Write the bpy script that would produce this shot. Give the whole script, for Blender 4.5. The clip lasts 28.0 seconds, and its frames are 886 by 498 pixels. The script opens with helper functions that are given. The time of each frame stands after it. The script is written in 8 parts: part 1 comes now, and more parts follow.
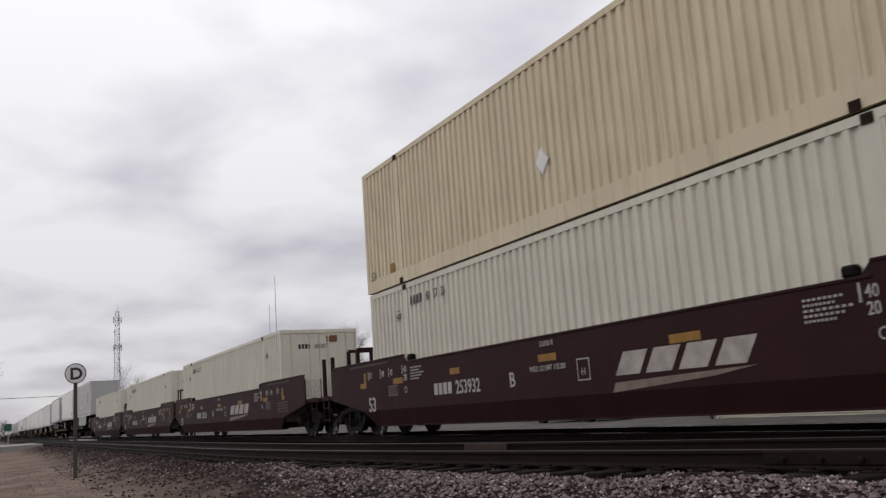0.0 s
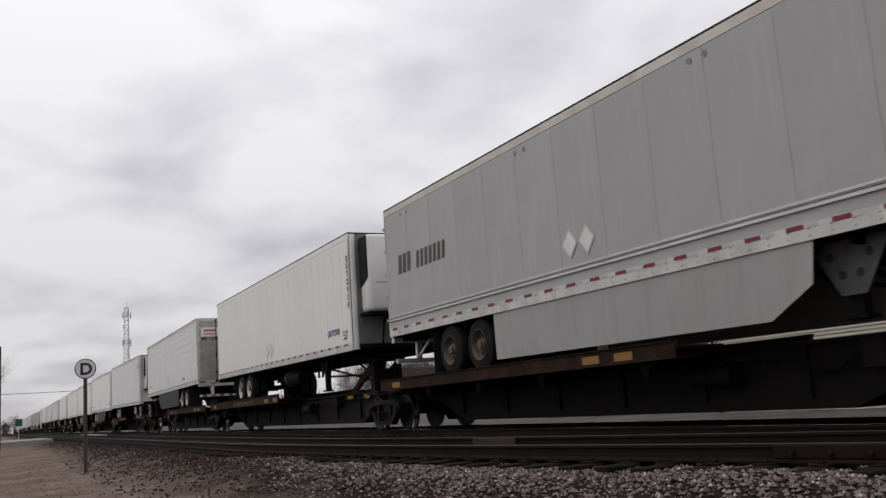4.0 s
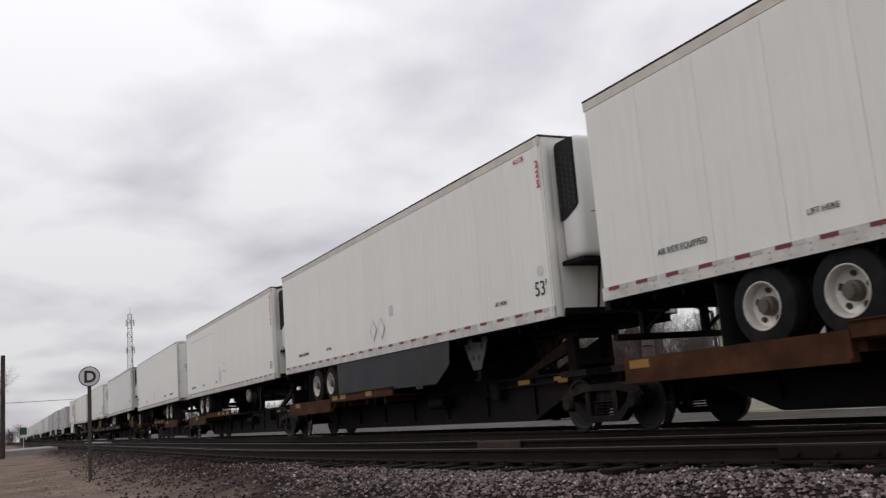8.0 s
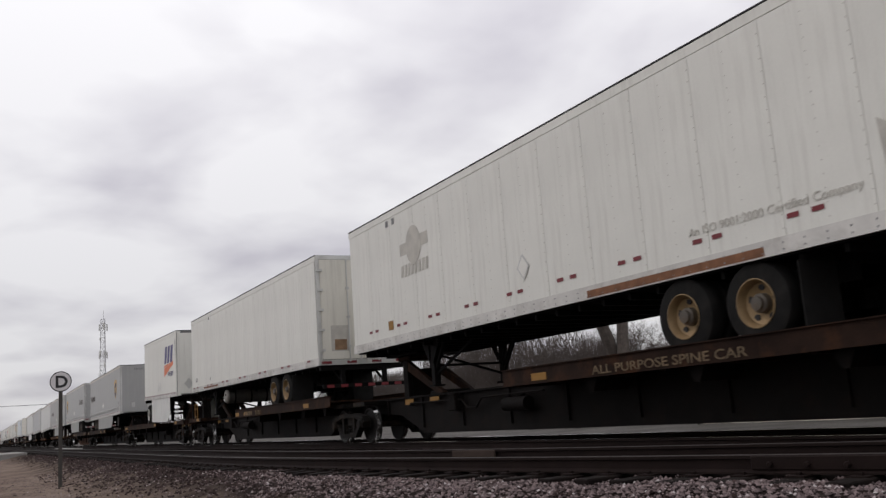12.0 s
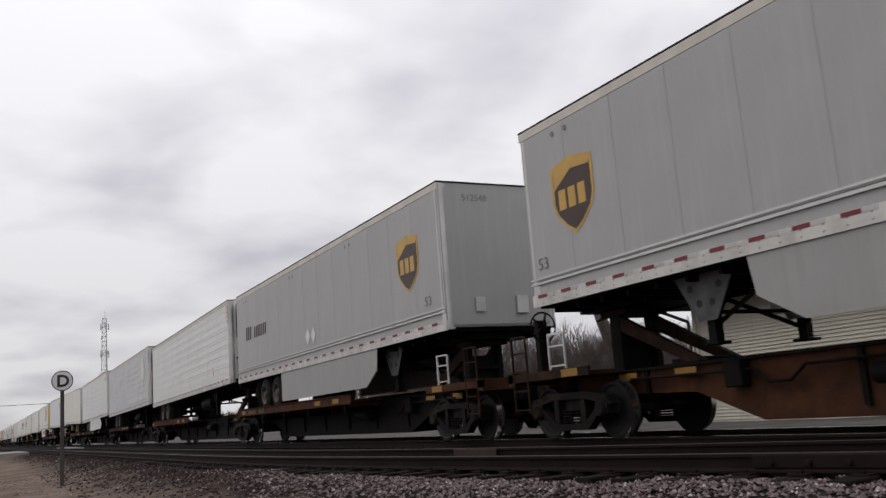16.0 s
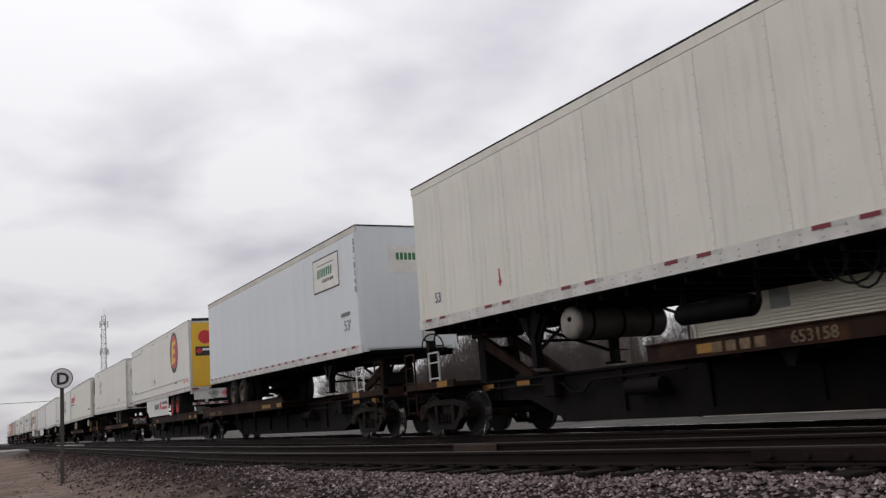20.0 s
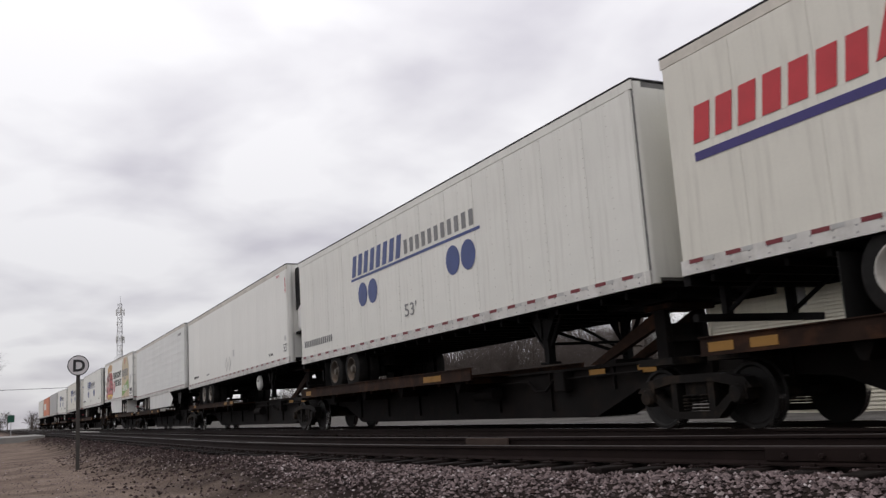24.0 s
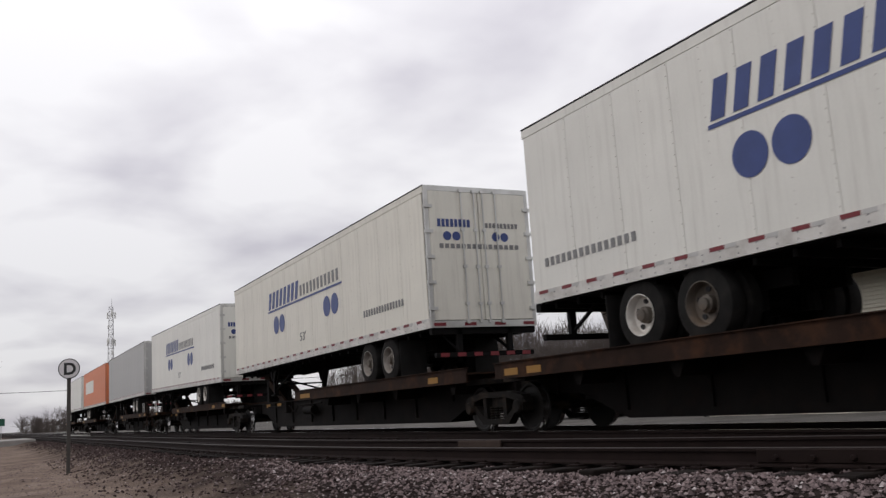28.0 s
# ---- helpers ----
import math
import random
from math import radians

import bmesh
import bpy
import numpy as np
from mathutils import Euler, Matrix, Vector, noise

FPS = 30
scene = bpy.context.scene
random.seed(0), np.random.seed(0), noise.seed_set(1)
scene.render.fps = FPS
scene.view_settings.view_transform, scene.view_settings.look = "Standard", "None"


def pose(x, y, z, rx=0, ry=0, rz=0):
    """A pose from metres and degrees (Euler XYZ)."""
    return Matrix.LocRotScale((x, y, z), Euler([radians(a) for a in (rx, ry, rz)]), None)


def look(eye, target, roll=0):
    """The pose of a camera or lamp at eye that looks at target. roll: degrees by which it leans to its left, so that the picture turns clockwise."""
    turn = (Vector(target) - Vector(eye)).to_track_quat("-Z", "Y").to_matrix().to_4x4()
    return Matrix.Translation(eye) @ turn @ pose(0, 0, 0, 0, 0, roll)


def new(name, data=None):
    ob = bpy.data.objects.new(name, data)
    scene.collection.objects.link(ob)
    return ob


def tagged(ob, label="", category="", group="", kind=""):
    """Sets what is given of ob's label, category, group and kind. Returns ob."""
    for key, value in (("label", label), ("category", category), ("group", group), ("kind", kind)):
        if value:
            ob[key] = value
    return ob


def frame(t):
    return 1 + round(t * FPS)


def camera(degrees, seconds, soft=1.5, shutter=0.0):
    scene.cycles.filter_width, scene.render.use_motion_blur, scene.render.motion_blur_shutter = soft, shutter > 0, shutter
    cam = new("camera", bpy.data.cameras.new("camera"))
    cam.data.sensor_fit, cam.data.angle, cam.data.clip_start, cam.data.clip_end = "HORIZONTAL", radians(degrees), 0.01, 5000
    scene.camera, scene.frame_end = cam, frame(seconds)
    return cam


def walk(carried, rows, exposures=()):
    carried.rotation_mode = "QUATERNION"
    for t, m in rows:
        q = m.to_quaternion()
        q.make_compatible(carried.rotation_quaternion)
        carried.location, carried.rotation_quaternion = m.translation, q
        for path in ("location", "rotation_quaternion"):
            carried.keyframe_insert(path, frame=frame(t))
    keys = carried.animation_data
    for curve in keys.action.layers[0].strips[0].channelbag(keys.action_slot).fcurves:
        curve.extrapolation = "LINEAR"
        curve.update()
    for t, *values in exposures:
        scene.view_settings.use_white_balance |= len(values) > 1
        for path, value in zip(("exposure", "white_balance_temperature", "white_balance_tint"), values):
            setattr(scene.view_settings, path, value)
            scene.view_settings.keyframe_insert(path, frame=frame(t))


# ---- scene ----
cam = camera(52.75, 28.0, soft=1.35, shutter=0.05)
EYE = 0.575  # the lens stands this far above the rail heads
# seconds, yaw, pitch, roll of the hand-held camera
AIM = [
    (0, 62.70, 10.05, -3.98),
    (0.5, 63.05, 10.04, -3.80),
    (1, 63.34, 10.09, -3.72),
    (1.5, 63.32, 10.10, -4.20),
    (2, 63.22, 10.10, -4.19),
    (2.5, 63.16, 10.06, -4.28),
    (4.5, 63.25, 9.70, -4.02),
    (5, 63.25, 9.93, -3.94),
    (5.5, 63.44, 10.06, -4.54),
    (6, 63.55, 10.10, -3.77),
    (6.5, 63.54, 10.10, -3.59),
    (7, 63.50, 10.07, -3.80),
    (7.5, 63.44, 9.98, -3.89),
    (8, 63.37, 10.00, -4.68),
    (8.5, 63.18, 10.16, -3.52),
    (9, 63.03, 10.38, -3.96),
    (9.5, 62.78, 10.50, -4.22),
    (10, 62.43, 10.55, -4.29),
    (10.5, 62.17, 10.58, -4.56),
    (11, 62.00, 10.60, -4.49),
    (11.5, 61.92, 10.50, -4.51),
    (12, 61.86, 10.41, -4.23),
    (12.5, 61.83, 10.38, -4.47),
    (13, 61.84, 10.31, -4.38),
    (13.5, 61.85, 10.25, -4.36),
    (15.5, 61.93, 10.22, -4.34),
    (16, 61.94, 10.34, -4.29),
    (16.5, 61.95, 10.43, -4.19),
    (17, 61.96, 10.40, -4.53),
    (17.5, 61.98, 10.42, -4.40),
    (18, 62.00, 10.48, -4.22),
    (18.5, 61.97, 10.40, -4.68),
    (19, 61.99, 10.35, -4.46),
    (19.5, 61.95, 10.25, -4.50),
    (20, 61.89, 10.06, -4.60),
    (20.5, 61.82, 9.87, -4.70),
    (21, 61.81, 9.78, -4.74),
    (21.5, 61.85, 9.63, -4.51),
    (22, 62.00, 9.48, -4.26),
    (22.5, 62.07, 9.43, -4.18),
    (24.5, 63.17, 9.85, -3.63),
    (25, 63.13, 9.88, -4.20),
    (25.5, 63.07, 9.83, -3.64),
    (26, 62.96, 9.74, -3.80),
    (26.5, 62.81, 9.70, -3.55),
    (27, 62.68, 9.71, -3.72),
    (27.5, 62.53, 9.80, -3.78),
    (28, 62.38, 9.83, -3.73),
]


def aim(yaw, pitch, roll):
    return pose(0, 0, EYE, 0, 0, yaw) @ pose(0, 0, 0, 90 + pitch, 0, 0) @ pose(0, 0, 0, 0, 0, roll)


walk(cam, [(t, aim(y, p, r)) for t, y, p, r in AIM], exposures=[(0, 0.0), (0.8, -0.28), (2.5, -0.28), (4.5, 0.0), (20, 0.0), (21.5, 0.08), (28, 0.08)])


def travel(t):
    """How far the train has rolled along +x at t seconds, from its place at 14 s."""
    u = (t - 14) / 14
    return 21.0287 * (t - 14) - 0.3925 * u ** 2 + 0.4880 * u ** 3


# ---- light ----
world = bpy.data.worlds.new("overcast_sky")
scene.world = world
world.use_nodes = True
SUN_EL, SUN_AZ = 48, 200  # degrees; the veiled sun stands behind the camera
SKY_DULL, SKY_BRIGHT = (0.62, 0.598, 0.655), (0.92, 0.906, 0.93)
SKY_GAIN = 1.0


def build_sky():
    nt = world.node_tree
    nt.nodes.clear()
    out = nt.nodes.new("ShaderNodeOutputWorld")
    bg = nt.nodes.new("ShaderNodeBackground")
    tc = nt.nodes.new("ShaderNodeTexCoord")
    sep = nt.nodes.new("ShaderNodeSeparateXYZ")
    nt.links.new(tc.outputs["Generated"], sep.inputs[0])
    # flatten the cloud pattern towards the horizon, as a cloud deck seen from below
    up = nt.nodes.new("ShaderNodeMath"); up.operation = "MAXIMUM"; up.inputs[1].default_value = 0.0
    nt.links.new(sep.outputs[2], up.inputs[0])
    add = nt.nodes.new("ShaderNodeMath"); add.operation = "ADD"; add.inputs[1].default_value = 0.22
    nt.links.new(up.outputs[0], add.inputs[0])
    div = nt.nodes.new("ShaderNodeVectorMath"); div.operation = "DIVIDE"
    comb = nt.nodes.new("ShaderNodeCombineXYZ")
    for i in range(3):
        nt.links.new(add.outputs[0], comb.inputs[i])
    nt.links.new(tc.outputs["Generated"], div.inputs[0])
    nt.links.new(comb.outputs[0], div.inputs[1])
    big = nt.nodes.new("ShaderNodeTexNoise")
    big.inputs["Scale"].default_value = 2.1
    big.inputs["Detail"].default_value = 4
    big.inputs["Roughness"].default_value = 0.42
    big.inputs["Distortion"].default_value = 0.25
    mp = nt.nodes.new("ShaderNodeMapping")
    mp.inputs["Location"].default_value = (3.1, 1.7, 0.4)
    mp.inputs["Scale"].default_value = (1.0, 1.0, 0.35)
    nt.links.new(div.outputs[0], mp.inputs[0])
    nt.links.new(mp.outputs[0], big.inputs[0])
    ramp = nt.nodes.new("ShaderNodeValToRGB")
    e = ramp.color_ramp.elements
    e[0].position, e[0].color = 0.36, (*SKY_DULL, 1)
    e[1].position, e[1].color = 0.58, (*SKY_BRIGHT, 1)
    fine = nt.nodes.new("ShaderNodeTexNoise")
    fine.inputs["Scale"].default_value = 4.5
    fine.inputs["Detail"].default_value = 6
    fine.inputs["Roughness"].default_value = 0.5
    fine.inputs["Distortion"].default_value = 0.1
    nt.links.new(mp.outputs[0], fine.inputs[0])
    both = nt.nodes.new("ShaderNodeMix")
    both.inputs[0].default_value = 0.16
    nt.links.new(big.outputs["Fac"], both.inputs[2])
    nt.links.new(fine.outputs["Fac"], both.inputs[3])
    nt.links.new(both.outputs[0], ramp.inputs[0])
    sky = nt.nodes.new("ShaderNodeTexSky")
    sky.sky_type = "NISHITA"
    sky.sun_disc = False
    sky.sun_elevation, sky.sun_rotation = radians(SUN_EL), radians(SUN_AZ)
    dim = nt.nodes.new("ShaderNodeVectorMath"); dim.operation = "SCALE"; dim.inputs["Scale"].default_value = 0.05
    nt.links.new(sky.outputs[0], dim.inputs[0])
    mix = nt.nodes.new("ShaderNodeMix"); mix.data_type = "RGBA"; mix.inputs[0].default_value = 0.88
    nt.links.new(dim.outputs[0], mix.inputs[6])
    # the deck is brighter higher up
    lift = nt.nodes.new("ShaderNodeMath"); lift.operation = "MINIMUM"; lift.inputs[1].default_value = 0.5
    nt.links.new(up.outputs[0], lift.inputs[0])
    gain = nt.nodes.new("ShaderNodeMath"); gain.operation = "MULTIPLY_ADD"
    gain.inputs[1].default_value, gain.inputs[2].default_value = 0.95, 0.79
    nt.links.new(lift.outputs[0], gain.inputs[0])
    deck = nt.nodes.new("ShaderNodeVectorMath"); deck.operation = "SCALE"
    nt.links.new(ramp.outputs[0], deck.inputs[0])
    nt.links.new(gain.outputs[0], deck.inputs["Scale"])
    nt.links.new(deck.outputs[0], mix.inputs[7])
    nt.links.new(mix.outputs[2], bg.inputs[0])
    bg.inputs[1].default_value = SKY_GAIN
    nt.links.new(bg.outputs[0], out.inputs[0])


build_sky()
sun = new("sun", bpy.data.lights.new("sun", "SUN"))
sun.data.energy, sun.data.angle, sun.data.color = 0.38, radians(25), (1.0, 0.97, 0.92)
sun.matrix_world = look((-20, -35, 45), (0, 0, 0))

# ---- materials ----
MATS = {}


def material(name, color, rough=0.6, metal=0.0, var=0.12, scale=3.0, grain=40.0, bump=0.15, dirt=None, dirt_amount=0.35, streak=False, piece=0.0, spec=0.4):
    """A painted or worn surface: base colour, blotches at one scale, grain at another, optional dirt in vertical streaks."""
    if name in MATS:
        return MATS[name]
    m = bpy.data.materials.new(name)
    m.use_nodes = True
    nt = m.node_tree
    bsdf = nt.nodes["Principled BSDF"]
    bsdf.inputs["Roughness"].default_value = rough
    bsdf.inputs["Metallic"].default_value = metal
    bsdf.inputs["Specular IOR Level"].default_value = spec
    tc = nt.nodes.new("ShaderNodeTexCoord")
    n1 = nt.nodes.new("ShaderNodeTexNoise")
    n1.inputs["Scale"].default_value, n1.inputs["Detail"].default_value = scale, 5
    n2 = nt.nodes.new("ShaderNodeTexNoise")
    n2.inputs["Scale"].default_value, n2.inputs["Detail"].default_value = grain, 3
    nt.links.new(tc.outputs["Object"], n1.inputs[0])
    nt.links.new(tc.outputs["Object"], n2.inputs[0])
    dark = tuple(c * (1 - var) for c in color)
    light = tuple(min(1, c * (1 + var * 0.6)) for c in color)
    r = nt.nodes.new("ShaderNodeValToRGB")
    r.color_ramp.elements[0].position, r.color_ramp.elements[0].color = 0.32, (*dark, 1)
    r.color_ramp.elements[1].position, r.color_ramp.elements[1].color = 0.68, (*light, 1)
    nt.links.new(n1.outputs["Fac"], r.inputs[0])
    col = r.outputs[0]
    mg = nt.nodes.new("ShaderNodeMix"); mg.data_type = "RGBA"; mg.blend_type = "MULTIPLY"
    mg.inputs[0].default_value = min(1.0, var * 1.5)
    nt.links.new(col, mg.inputs[6])
    nt.links.new(n2.outputs["Fac"], mg.inputs[7])
    g2 = nt.nodes.new("ShaderNodeMath"); g2.operation = "MULTIPLY_ADD"; g2.inputs[1].default_value, g2.inputs[2].default_value = 0.8, 0.6
    nt.links.new(n2.outputs["Fac"], g2.inputs[0])
    nt.links.new(g2.outputs[0], mg.inputs[7])
    col = mg.outputs[2]
    if dirt:
        mp = nt.nodes.new("ShaderNodeMapping")
        mp.inputs["Scale"].default_value = (5.0, 5.0, 0.35) if streak else (1.3, 1.3, 1.3)
        nt.links.new(tc.outputs["Object"], mp.inputs[0])
        nd = nt.nodes.new("ShaderNodeTexNoise")
        nd.inputs["Scale"].default_value, nd.inputs["Detail"].default_value = 1.6, 8
        nd.inputs["Roughness"].default_value = 0.65
        nt.links.new(mp.outputs[0], nd.inputs[0])
        rd = nt.nodes.new("ShaderNodeValToRGB")
        rd.color_ramp.elements[0].position, rd.color_ramp.elements[0].color = 0.5, (0, 0, 0, 1)
        rd.color_ramp.elements[1].position, rd.color_ramp.elements[1].color = 0.78, (dirt_amount,) * 3 + (1,)
        nt.links.new(nd.outputs["Fac"], rd.inputs[0])
        md = nt.nodes.new("ShaderNodeMix"); md.data_type = "RGBA"
        nt.links.new(rd.outputs[0], md.inputs[0])
        nt.links.new(col, md.inputs[6])
        md.inputs[7].default_value = (*dirt, 1)
        col = md.outputs[2]
    if piece:
        oi = nt.nodes.new("ShaderNodeObjectInfo")
        mm = nt.nodes.new("ShaderNodeMath"); mm.operation = "MULTIPLY_ADD"
        mm.inputs[1].default_value, mm.inputs[2].default_value = piece, 1 - piece * 0.5
        nt.links.new(oi.outputs["Random"], mm.inputs[0])
        mv = nt.nodes.new("ShaderNodeVectorMath"); mv.operation = "SCALE"
        nt.links.new(col, mv.inputs[0])
        nt.links.new(mm.outputs[0], mv.inputs["Scale"])
        col = mv.outputs[0]
    nt.links.new(col, bsdf.inputs["Base Color"])
    b = nt.nodes.new("ShaderNodeBump")
    b.inputs["Strength"].default_value, b.inputs["Distance"].default_value = bump, 0.01
    nt.links.new(n2.outputs["Fac"], b.inputs["Height"])
    if streak:
        # slight waviness of sheet metal
        b2 = nt.nodes.new("ShaderNodeBump")
        b2.inputs["Strength"].default_value, b2.inputs["Distance"].default_value = 0.5, 0.03
        n3 = nt.nodes.new("ShaderNodeTexNoise")
        n3.inputs["Scale"].default_value, n3.inputs["Detail"].default_value = 1.7, 1
        nt.links.new(tc.outputs["Object"], n3.inputs[0])
        nt.links.new(n3.outputs["Fac"], b2.inputs["Height"])
        nt.links.new(b2.outputs[0], b.inputs["Normal"])
    nt.links.new(b.outputs[0], bsdf.inputs["Normal"])
    MATS[name] = m
    return m


GRIME = (0.20, 0.17, 0.14)
WHITE = material("white_van_paint", (0.735, 0.73, 0.675), 0.45, 0, 0.06, 0.7, 30, 0.05, GRIME, 0.22, True, 0.05)
WHITE_REEFER = material("white_reefer_skin", (0.77, 0.765, 0.715), 0.38, 0, 0.04, 0.6, 30, 0.04, GRIME, 0.12, True, 0.04)
CREAM = material("cream_van_paint", (0.71, 0.69, 0.61), 0.5, 0, 0.07, 0.7, 30, 0.05, GRIME, 0.28, True, 0.05)
PALE_BLUE = material("pale_blue_van_paint", (0.66, 0.70, 0.72), 0.45, 0, 0.04, 0.7, 30, 0.04, GRIME, 0.10, True, 0.03)
GREY_VAN = material("grey_van_paint", (0.37, 0.37, 0.36), 0.45, 0, 0.06, 0.7, 30, 0.05, (0.6, 0.6, 0.58), 0.18, True, 0.05)
RIB_WHITE = material("ribbed_white_skin", (0.70, 0.705, 0.675), 0.35, 0.1, 0.05, 0.8, 25, 0.04, GRIME, 0.15, True)
RIB_GREY = material("faded_ribbed_skin", (0.55, 0.56, 0.56), 0.4, 0.2, 0.08, 0.8, 25, 0.05, (0.72, 0.72, 0.70), 0.35, True)
BEIGE_BOX = material("beige_container_paint", (0.62, 0.54, 0.375), 0.55, 0, 0.07, 0.8, 30, 0.06, (0.30, 0.17, 0.09), 0.55, True)
PALE_BOX = material("pale_container_paint", (0.61, 0.585, 0.49), 0.55, 0, 0.06, 0.8, 30, 0.06, GRIME, 0.28, True)
ORANGE_VAN = material("orange_van_paint", (0.62, 0.18, 0.07), 0.5, 0, 0.08, 0.8, 30, 0.05, GRIME, 0.25, True)
YELLOW_DOOR = material("yellow_door_paint", (0.70, 0.42, 0.03), 0.4, 0, 0.05, 0.8, 30, 0.04, GRIME, 0.15, True)
ALU = material("dull_aluminium", (0.56, 0.56, 0.54), 0.42, 0.55, 0.12, 2.0, 40, 0.08, GRIME, 0.35)
STEEL_DOOR = material("swirled_steel", (0.42, 0.40, 0.37), 0.38, 0.75, 0.18, 3.0, 18, 0.15, GRIME, 0.45, True)
DARK_SEAM = material("dark_edge_seal", (0.035, 0.035, 0.037), 0.6, spec=0.12)
RED = material("red_reflector", (0.17, 0.020, 0.026), 0.5)
SILVER_TAPE = material("silver_reflector", (0.46, 0.455, 0.44), 0.4, 0.1)
TOP_RAIL = material("aged_top_rail", (0.58, 0.545, 0.48), 0.5, 0.1, 0.12, 2.0, 30, 0.06, GRIME, 0.4)
# black lowered further so that the shade under the trailers is in the colour
UNDER = material("shaded_black_underframe", (0.0045, 0.0042, 0.0042), 0.7, 0.1, 0.3, 3, 30, 0.2, (0.012, 0.009, 0.007), 0.4, spec=0.12)
TYRE = material("worn_rubber", (0.014, 0.0135, 0.013), 0.85, 0, 0.25, 5, 60, 0.3, (0.06, 0.05, 0.042), 0.3, spec=0.12)
RIM = material("white_steel_rim", (0.62, 0.60, 0.55), 0.45, 0.2, 0.12, 6, 40, 0.1, (0.20, 0.12, 0.07), 0.5)
RIM_GREY = material("dull_grey_rim", (0.30, 0.28, 0.25), 0.5, 0.2, 0.2, 6, 40, 0.1, (0.12, 0.08, 0.05), 0.6)
RIM_DARK = material("dirty_steel_rim", (0.10, 0.085, 0.07), 0.6, 0.3, 0.25, 6, 40, 0.15, (0.20, 0.12, 0.06), 0.5)
RIM_TAN = material("rusty_tan_rim", (0.29, 0.20, 0.10), 0.5, 0.3, 0.2, 6, 40, 0.15, (0.16, 0.09, 0.05), 0.5)
RIM_RED = material("red_steel_rim", (0.45, 0.03, 0.03), 0.45, 0.2, 0.12, 6, 40, 0.1)
SKIRT_DARK = material("dark_side_skirt", (0.035, 0.036, 0.038), 0.55, 0, 0.15, 1, 30, 0.05, (0.09, 0.08, 0.07), 0.3, spec=0.12)
SKIRT_WHITE = material("white_side_skirt", (0.66, 0.66, 0.63), 0.5, 0, 0.06, 1, 30, 0.05, GRIME, 0.3, True)
CAR_RUST = material("rusty_brown_car_steel", (0.023, 0.012, 0.008), 0.75, 0.1, 0.35, 2.5, 35, 0.3, (0.11, 0.045, 0.018), 0.6, spec=0.12)
# brown steel taken darker, the shade below the decks included in its colour
CAR_DARK = material("shaded_car_steel", (0.0075, 0.006, 0.0055), 0.75, 0.1, 0.3, 2.5, 35, 0.3, (0.020, 0.011, 0.007), 0.5, spec=0.12)
CAR_YELLOW = material("worn_yellow_paint", (0.27, 0.135, 0.02), 0.6, 0, 0.2, 4, 40, 0.15, (0.12, 0.06, 0.03), 0.7)
CAR_ORANGE = material("orange_rusted_steel", (0.056, 0.024, 0.012), 0.85, 0, 0.4, 2.2, 35, 0.3, (0.12, 0.05, 0.02), 0.6, spec=0.12)
SKIRT_GREY = material("grey_side_skirt", (0.33, 0.33, 0.315), 0.5, 0, 0.06, 1, 30, 0.05, GRIME, 0.3, True)
SEAL_GREY = material("grey_joint_seal", (0.16, 0.16, 0.155), 0.7, 0, 0.15, 4)
WELL_RED = material("oxide_well_paint", (0.029, 0.009, 0.0098), 0.6, 0, 0.15, 1.2, 35, 0.12, (0.016, 0.01, 0.009), 0.5, True, spec=0.12)
TRUCK = material("cast_truck_steel", (0.010, 0.0085, 0.0075), 0.72, 0.2, 0.3, 5, 40, 0.25, (0.10, 0.065, 0.04), 0.5, spec=0.12)
WHEEL_STEEL = material("rolled_wheel_steel", (0.012, 0.0105, 0.0095), 0.6, 0.5, 0.25, 6, 40, 0.2)
TREAD = material("bright_wheel_tread", (0.62, 0.61, 0.60), 0.25, 1.0, 0.08, 8, 60, 0.05)
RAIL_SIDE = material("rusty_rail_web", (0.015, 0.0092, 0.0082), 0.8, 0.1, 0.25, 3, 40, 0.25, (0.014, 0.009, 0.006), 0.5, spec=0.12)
RAIL_TOP = material("bright_rail_head", (0.68, 0.67, 0.66), 0.16, 1.0, 0.08, 4, 60, 0.03)
RAIL_DULL = material("dull_rail_head", (0.05, 0.042, 0.04), 0.55, 0.3, 0.2, 4, 60, 0.1, spec=0.12)
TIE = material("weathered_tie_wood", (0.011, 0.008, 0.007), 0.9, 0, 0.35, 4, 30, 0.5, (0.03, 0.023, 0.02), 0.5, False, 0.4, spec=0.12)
DECAL_WHITE = material("white_stencil", (0.68, 0.67, 0.64), 0.55, 0, 0.1, 3, 40, 0.05)
FADED = material("faded_stencil", (0.10, 0.07, 0.065), 0.7, 0, 0.3, 8)
STENCIL = material("worn_white_stencil", (0.40, 0.38, 0.35), 0.65, 0, 0.25, 6, 60, 0.05)
DECAL_GREY = material("grey_stencil", (0.20, 0.20, 0.20), 0.55)
DECAL_BLACK = material("black_stencil", (0.02, 0.02, 0.022), 0.5)
DECAL_BLUE = material("blue_lettering", (0.035, 0.06, 0.20), 0.45)
DECAL_NAVY = material("navy_lettering", (0.04, 0.03, 0.16), 0.45)
DECAL_RED = material("red_lettering", (0.50, 0.03, 0.04), 0.45)
DECAL_ORANGE = material("orange_lettering", (0.72, 0.17, 0.05), 0.45)
DECAL_TAN = material("faded_tan_ghost", (0.50, 0.48, 0.43), 0.6, 0, 0.15, 4)
DECAL_GOLD = material("gold_emblem", (0.55, 0.33, 0.07), 0.45)
DECAL_BROWN = material("brown_emblem", (0.045, 0.025, 0.018), 0.45)
DECAL_YELLOW = material("yellow_emblem", (0.75, 0.45, 0.04), 0.45)
